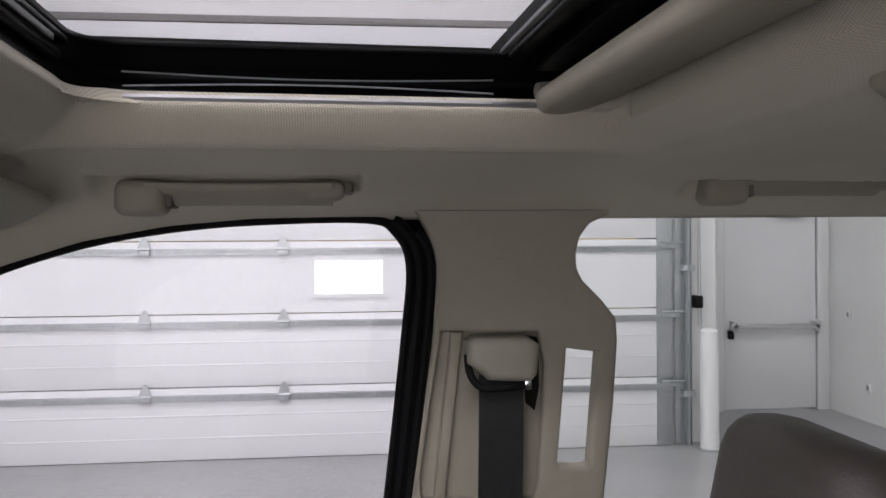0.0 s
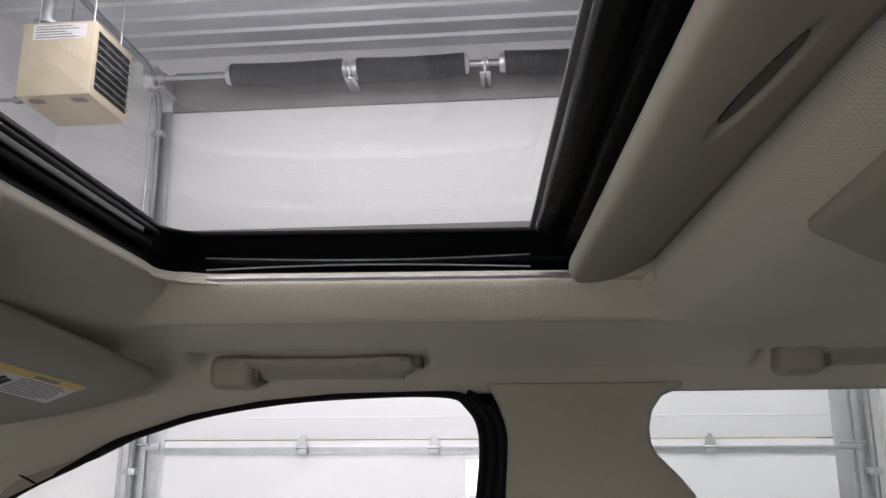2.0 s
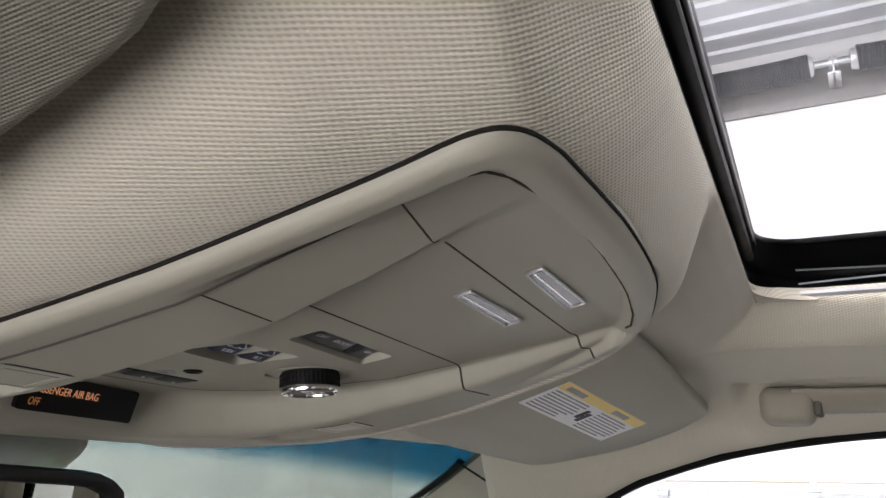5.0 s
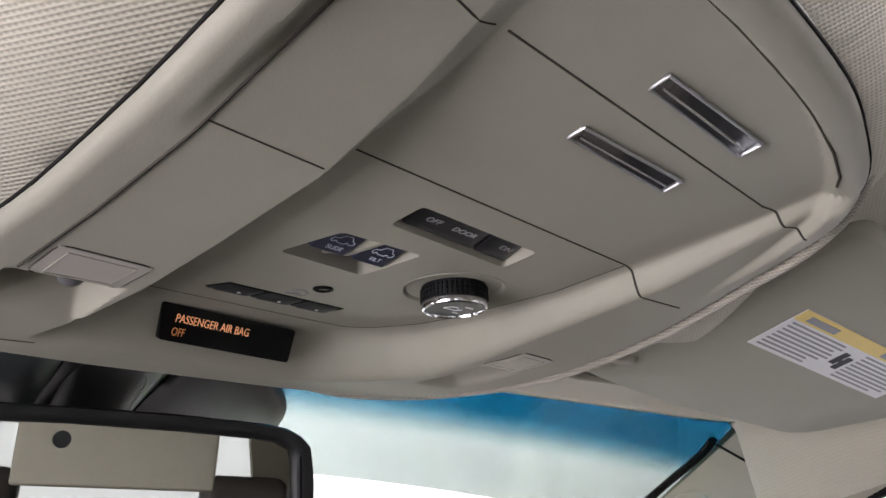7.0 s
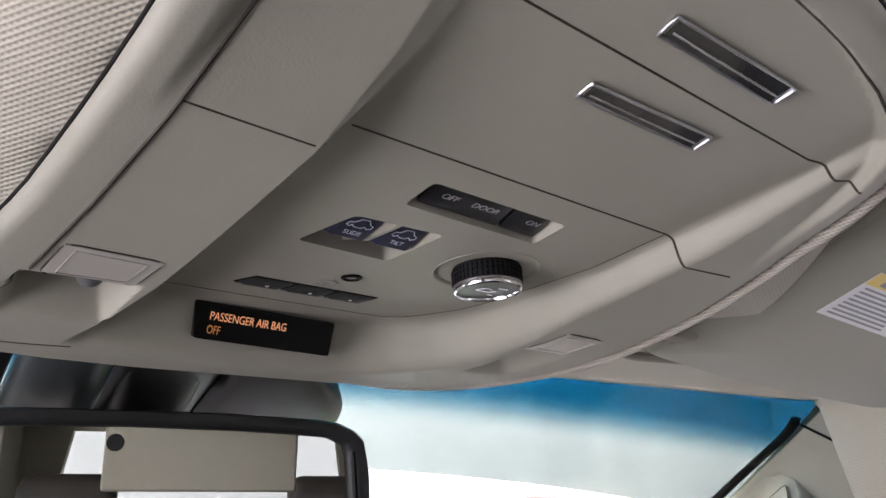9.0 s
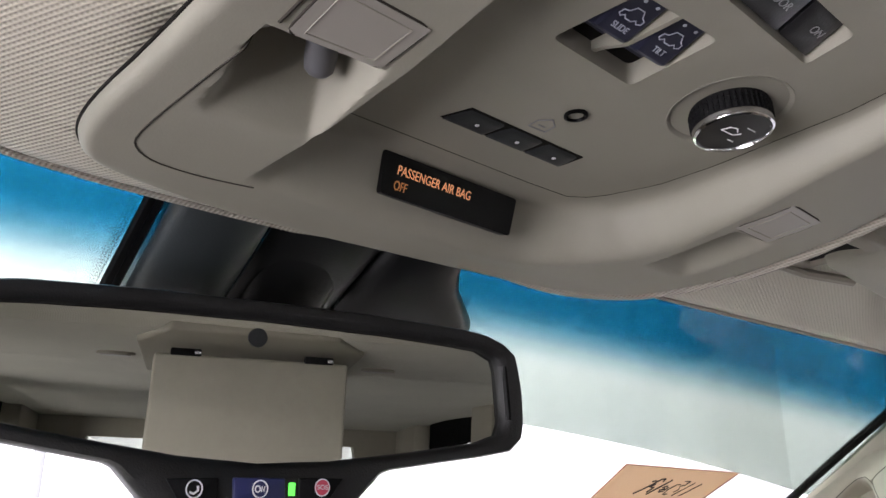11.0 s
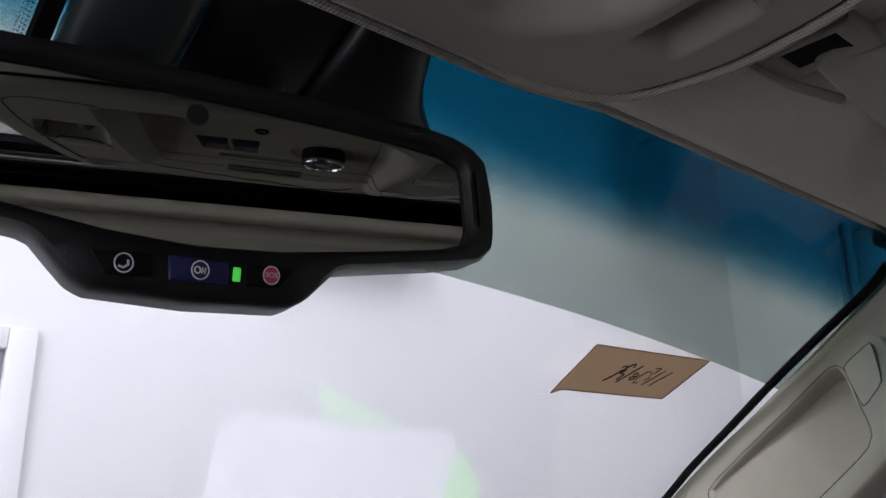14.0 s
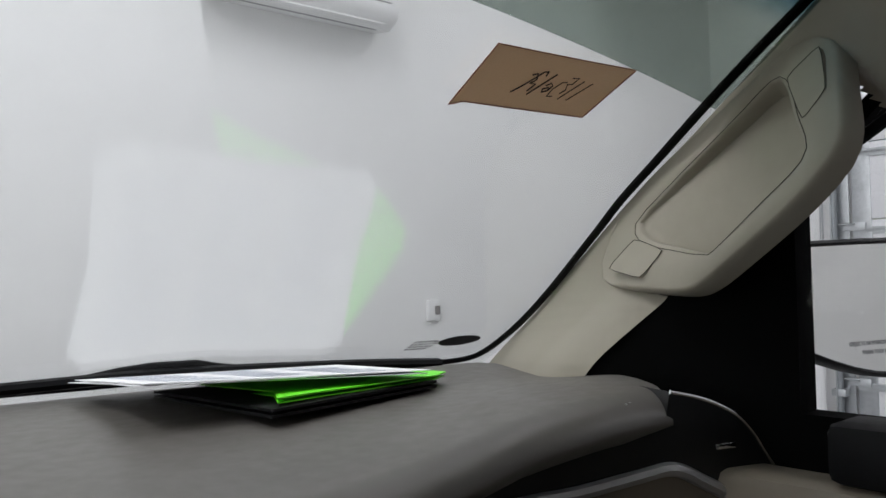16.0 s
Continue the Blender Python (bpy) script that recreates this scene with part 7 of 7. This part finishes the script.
def dash_at(u, v):
    y = -0.86 + (interp(u, END_Y) + 0.86) * v
    xf, xb = ws_x(y, 1.205) + 0.012, interp(-0.86 + 1.548 * v, BACK_X)
    x = xf + (xb - xf) * u
    z = 1.200 + 0.008 * math.sin(math.pi * u) - 0.002 * u + 0.033 * ss(v, 0.72, 1.0) * ss(u, 0.42, 0.95)
    k = max(0.0, (u - 0.935) / 0.065)
    return (x, y, z - 0.030 * (1 - math.sqrt(max(0.0, 1 - k * k))))


bm = bmesh.new()
sheet(bm, lambda u, v: dash_at(1 - (1 - u) ** 1.9, v), 60, 60, (-0.012, 0, -0.012))
part("top_pad", bm, DASH_M, dash, "dark brown grained top pad", 60)

def face_at(u, v, z0, z1, out):
    y = -0.80 + 1.485 * u
    x = interp(y, BACK_X) + out - 0.05 * ss(y, 0.40, 0.53)
    z0 = min(z0, dash_at(1, (y + 0.86) / 1.548)[2] - 0.004) if z0 < 1.15 else dash_at(1, (y + 0.86) / 1.548)[2] - 0.004
    return (x, y, z0 + (z1 - z0) * v)


bm = bmesh.new()
sheet(bm, lambda u, v: face_at(u, v, 1.188, 1.128, -0.010), 40, 3, (-0.02, 0, 0))
part("vent_band", bm, BLACK, dash, "black band below the top pad")
bm = bmesh.new()
sheet(bm, lambda u, v: face_at(u, v, 1.129, 0.80, -0.004 - 0.10 * v), 40, 8, (-0.02, 0, 0))
part("lower_panel", bm, DASH_BEIGE, dash, "beige lower dashboard")
# end vent beside the passenger door, under a bright bow
VN = Vector((0.934, -0.358, 0))
BOW = [(-0.748, 0.685, 1.233), (-0.735, 0.719, 1.224), (-0.726, 0.744, 1.213), (-0.719, 0.763, 1.201), (-0.713, 0.778, 1.184), (-0.709, 0.789, 1.167), (-0.704, 0.800, 1.150)]
FOOT = [(-0.725, 0.747, 1.133), (-0.736, 0.716, 1.151), (-0.748, 0.686, 1.166), (-0.762, 0.650, 1.163), (-0.786, 0.587, 1.155), (-0.802, 0.539, 1.153), (-0.822, 0.48, 1.149)]
EDGE_ = [(-0.83, 0.464, 1.160), (-0.81, 0.524, 1.172), (-0.789, 0.578, 1.188), (-0.768, 0.634, 1.199), (-0.75, 0.681, 1.206)]
bm = bmesh.new()
plate(bm, [Vector(p) for p in BOW + FOOT + EDGE_], [], VN * -0.05)
vent = part("end_vent", bm, COVER_BLACK, dash, "black air vent at the dashboard end")
bm = bmesh.new()
tube(bm, [Vector(p) + VN * 0.001 for p in smooth_loop(BOW, 4, False)], 0.0022, 8)
part("bright_bow", bm, CHROME, vent, "chrome bow round the vent")
bm = bmesh.new()
box(bm, (-0.012, -0.0025, -0.002), (0.012, 0.0025, 0.004), 0.001, Matrix.Translation((-0.726, 0.745, 1.174)) @ pose(0, 0, 0, 0, 0, 69))
part("vent_tab", bm, CHROME, vent, "chrome vent tab")
bm = bmesh.new()
tube(bm, [Vector(p) + VN * 0.002 - V(0, 0, 0.007) for p in smooth_loop([(-0.716, 0.770, 1.115)] + FOOT, 4, False)], 0.007, 8)
part("silver_trim", bm, SILVER, dash, "satin silver strip under the vent")
bm = bmesh.new()
plate(bm, [Vector(p) for p in ((-0.726, 0.744, 1.132), (-0.703, 0.803, 1.150), (-0.699, 0.812, 1.135), (-0.695, 0.824, 1.09), (-0.728, 0.738, 1.09))], [], VN * -0.03)
part("end_cap", bm, SILVER, dash, "satin silver end cap beside the vent")
bm = bmesh.new()
rim = [Vector(p) - V(0, 0, 0.014) - VN * 0.002 for p in smooth_loop(FOOT, 4, False)]
plate(bm, rim + [rim[-1] - V(0, 0, 0.25), rim[0] - V(0, 0, 0.25)], [], VN * -0.02)
part("end_panel", bm, DASH_BEIGE, dash, "beige panel under the vent")
# little raised letters on the pad
bm = bmesh.new()
for i in range(6):
    p = Vector((-0.772 - 0.0006 * i, 0.646 + 0.0065 * i, 1.2235 + 0.0006 * i))
    box(bm, (p.x - 0.0025, p.y - 0.0013, p.z - 0.002), (p.x + 0.0025, p.y + 0.0013, p.z + 0.0004))
part("pressed_mark", bm, SILVER, dash)

# ---- papers on the dashboard ----
bm = bmesh.new()
low = [(-0.998, 0.395, 1.2262), (-1.062, 0.660, 1.2215), (-1.33, 0.695, 1.2055), (-1.345, 0.42, 1.2095)]
# two thin black sheets below the green folder
board = thing("black_sheets", (-1.17, 0.54, 1.21), "thin black sheets lying below the green folder", "folder")
for name, drop in (("front_cover", 0.0), ("back_cover", 0.006)):
    bm = bmesh.new()
    plate(bm, [Vector(p) - V(0, 0, drop) for p in low], [], (0, 0, -0.003))
    part(name, bm, BLACK, board)
def green_z(x, y):
    """The folder leans from its near edge down to the windshield."""
    return 1.2325 - 0.068 * (-1.02 - x) - 0.016 * (y - 0.39)


GREEN_EDGE = ((-1.010, 0.408), (-1.030, 0.47), (-1.072, 0.665), (-1.115, 0.722), (-1.155, 0.735), (-1.345, 0.708), (-1.36, 0.49), (-1.10, 0.455))
folder = thing("green_folder", (-1.2, 0.5, 1.22), "neon green plastic folder under white papers", "folder")
tab_hole = [(-1.215 + 0.018 * math.cos(a), 0.712 + 0.010 * math.sin(a)) for a in (2 * math.pi * i / 16 for i in range(16))]
for name, low, grow in (("front_cover", 0.0, 1.0), ("back_cover", 0.005, 0.985)):
    bm = bmesh.new()
    plate(bm, [(-1.18 + (x + 1.18) * grow, 0.53 + (y - 0.53) * grow, green_z(x, y) - low) for x, y in GREEN_EDGE], [[(x, y, green_z(x, y) - low) for x, y in tab_hole]] if low == 0 else [], (0, 0, 0.0015))
    part(name, bm, GREEN, folder)
papers = thing("paper_stack", (-1.2, 0.5, 1.24), "stack of white printed sheets on the dashboard", "papers")
P4 = [Vector((-1.068, 0.300, 1.2540)), Vector((-1.047, 0.636, 1.2365)), Vector((-1.345, 0.705, 1.2165)), Vector((-1.385, 0.335, 1.2285))]


def page(u, v, low=0.0):
    p = P4[0].lerp(P4[1], u).lerp(P4[3].lerp(P4[2], u), v)
    return p + Vector((0, 0, -low))


for i, (turn, dz) in enumerate(((0.0, 0.0), (4.0, -0.0012), (-3.0, -0.0024))):
    c = sum(P4, Vector()) / 4
    R = Matrix.Translation(c) @ pose(0, 0, 0, 0, 0, turn) @ Matrix.Translation(-c)
    bm = bmesh.new()
    sheet(bm, lambda u, v: R @ page(u, v, -dz), 10, 10, (0, 0, 0.0008))
    part("sheet", bm, PAPER, papers)
bm = bmesh.new()
random.seed(7)
for col in ((0.08, 0.33), (0.38, 0.62), (0.67, 0.92)):
    for i in range(34):
        v = 0.08 + 0.025 * i
        if random.random() < 0.88:
            a, b = col[0], col[1] - 0.08 * random.random()
            plate(bm, [page(a, v) + V(0, 0, 0.0012), page(b, v) + V(0, 0, 0.0012), page(b, v + 0.006) + V(0, 0, 0.0012), page(a, v + 0.006) + V(0, 0, 0.0012)], [], (0, 0, 0.0001))
part("print", bm, PALE_PRINT, papers)

# ---- stickers on the windshield ----
def on_glass(y, z, lift=0.005):
    return Vector((ws_x(y, z) + lift * 0.46, y, z - lift * 0.89))


tag = thing("windshield_note", on_glass(0.56, 1.525), "tan paper note with brown edges stuck to the windshield", "note")
m_, n_, l_, p_ = nodes_of("backlit_tan_paper")
tr, mx = n_.new("ShaderNodeBsdfTranslucent"), n_.new("ShaderNodeMixShader")
nz = n_.new("ShaderNodeTexNoise")
nz.inputs["Scale"].default_value = 60
rp = n_.new("ShaderNodeValToRGB")
rp.color_ramp.elements[0].color, rp.color_ramp.elements[1].color = (0.58, 0.46, 0.34, 1), (0.66, 0.54, 0.41, 1)
l_.new(nz.outputs["Fac"], rp.inputs[0]), l_.new(rp.outputs[0], p_.inputs["Base Color"]), l_.new(rp.outputs[0], tr.inputs["Color"])
p_.inputs["Roughness"].default_value = 0.9
mx.inputs[0].default_value = 0.45
l_.new(p_.outputs[0], mx.inputs[1]), l_.new(tr.outputs[0], mx.inputs[2]), l_.new(mx.outputs[0], n_["Material Output"].inputs["Surface"])
NQ = [(0.480, 1.5475), (0.641, 1.5440), (0.641, 1.5100), (0.480, 1.5130)]


def note_at(u, v, lift=0.006):
    a = Vector(NQ[0]).lerp(Vector(NQ[1]), u).lerp(Vector(NQ[3]).lerp(Vector(NQ[2]), u), v)
    curl = 0.006 * (1 - ss(u, 0, 0.12)) * v
    return on_glass(a.x, a.y, lift + curl)


bm = bmesh.new()
sheet(bm, note_at, 20, 8, (-0.0002, 0, 0.0004))
part("paper", bm, m_, tag)
bm = bmesh.new()
rim = [note_at(i / 20, 0, 0.0065) for i in range(21)] + [note_at(1, i / 8, 0.0065) for i in range(1, 9)] + [note_at(1 - i / 20, 1, 0.0065) for i in range(1, 21)] + [note_at(0, 1 - i / 8, 0.0065) for i in range(1, 8)]
tube(bm, rim, 0.0006, 5, True)
part("brown_edge", bm, BROWN_EDGE, tag)
bm = bmesh.new()
SCRAWL = ([(0.345, 0.72), (0.375, 0.60), (0.41, 0.42), (0.43, 0.30), (0.455, 0.28), (0.465, 0.36)], [(0.375, 0.38), (0.40, 0.34), (0.43, 0.44), (0.41, 0.52), (0.45, 0.52), (0.44, 0.66)], [(0.46, 0.72), (0.525, 0.30)],
          [(0.525, 0.52), (0.545, 0.46), (0.57, 0.50), (0.565, 0.60), (0.54, 0.64), (0.525, 0.58), (0.555, 0.54)], [(0.64, 0.40), (0.61, 0.42), (0.59, 0.56), (0.60, 0.70), (0.635, 0.68)],
          [(0.645, 0.32), (0.69, 0.30), (0.685, 0.42), (0.655, 0.44), (0.68, 0.54), (0.665, 0.62)], [(0.69, 0.72), (0.745, 0.34)], [(0.755, 0.72), (0.815, 0.36)])
for k_, stroke in enumerate(SCRAWL):
    tube(bm, [note_at(u, v, 0.0066) for u, v in stroke], 0.0007 if k_ < 4 else 0.0005, 5)
part("scrawl", bm, INK, tag, "dark hand-drawn strokes")
mark = thing("glass_mark", on_glass(0.878, 1.249), "black oval mark and small print on the windshield corner", "sticker")
bm = bmesh.new()
plate(bm, [on_glass(0.878 + 0.034 * math.cos(a), 1.2495 + 0.0085 * math.sin(a)) for a in (2 * math.pi * i / 28 for i in range(28))], [], (-0.0004, 0, 0.0008))
part("oval", bm, INK, mark)
bm = bmesh.new()
random.seed(3)
for i in range(4):
    y = 0.80
    while y < 0.838:
        wd = 0.003 + 0.006 * random.random()
        z = 1.2525 - 0.0042 * i
        plate(bm, [on_glass(y, z), on_glass(y + wd, z), on_glass(y + wd, z - 0.002), on_glass(y, z - 0.002)], [], (-0.0003, 0, 0.0006))
        y += wd + 0.0025
part("print", bm, GREY_TEXT, mark)

# wiper resting at the foot of the windshield, outside
wiper = thing("wiper", (-1.45, 0.5, 1.22), "black windshield wiper parked outside the glass", "wiper")
bm = bmesh.new()
tube(bm, [(ws_x(y, z) - 0.016, y, z) for y, z in ((0.36, 1.222), (0.40, 1.230), (0.44, 1.234), (0.50, 1.233), (0.54, 1.224), (0.60, 1.214))], 0.007, 8)
part("arm", bm, BLACK, wiper)
bm = bmesh.new()
tube(bm, [(ws_x(y, z) - 0.012, y, z) for y, z in ((-0.2, 1.208), (0.2, 1.212), (0.7, 1.210))], 0.004, 6)
part("blade", bm, RUBBER, wiper)

# ---- passenger side mirror, outside ----
side = thing("side_mirror", (-0.74, 1.1, 1.28), "large black door mirror with warning print on its glass", "side mirror")
sn = (Vector((1.0, -0.30, 0.06))).normalized()
su = Vector((0, 0, 1)).cross(sn).normalized()
sv = sn.cross(su)
sp = Vector((-0.725, 1.03, 1.30))
out_l = [(-0.118, 0.072), (0.20, 0.080), (0.22, 0.06), (0.22, -0.07), (0.20, -0.088), (0.045, -0.084), (-0.085, -0.046), (-0.112, -0.025), (-0.120, 0.05)]
out_l = [(p.x, p.y) for p in smooth_loop([(u, v, 0) for u, v in out_l], 4)]
bm = bmesh.new()
rows = []
for f, w in ((0.55, -0.12), (0.9, -0.08), (1.05, -0.02), (1.06, 0.006), (1.01, 0.010), (0.97, 0.002), (0.97, -0.004)):
    rows.append([bm.verts.new(sp + su * (0.05 + (u - 0.05) * f) + sv * (v * f) + sn * w) for u, v in out_l])
k = len(out_l)
for a, b in zip(rows, rows[1:]):
    for j in range(k):
        bm.faces.new((a[j], a[(j + 1) % k], b[(j + 1) % k], b[j]))
bm.faces.new(rows[0][::-1])
part("housing", bm, BLACK, side, "", 60)
bm = bmesh.new()
plate(bm, [sp + su * (0.05 + (u - 0.05) * 0.975) + sv * (v * 0.975) for u, v in out_l], [], sn * -0.003)
glass_ = part("mirror_glass", bm, SIDE_MIRROR_M, side, "clear mirror glass")
Ms = Matrix((su, sv, sn)).transposed().to_4x4()
for txt_, v in (("OBJECTS IN MIRROR ARE CLOSER", -0.047), ("THAN THEY APPEAR", -0.058)):
    m2 = Ms.copy()
    m2.translation = sp + su * 0.058 + sv * v + sn * 0.0006
    lettering(txt_, "letters", GREY_TEXT, glass_, m2, 0.0072)
bm = bmesh.new()
tube(bm, [sp + su * -0.05 + sv * -0.045 + sn * -0.03, sp + su * -0.11 + sv * -0.075 + sn * -0.03, Vector((-0.72, 0.836, 1.225))], 0.028, 12, flat=0.7)
part("arm", bm, BLACK, side, "black mirror arm")
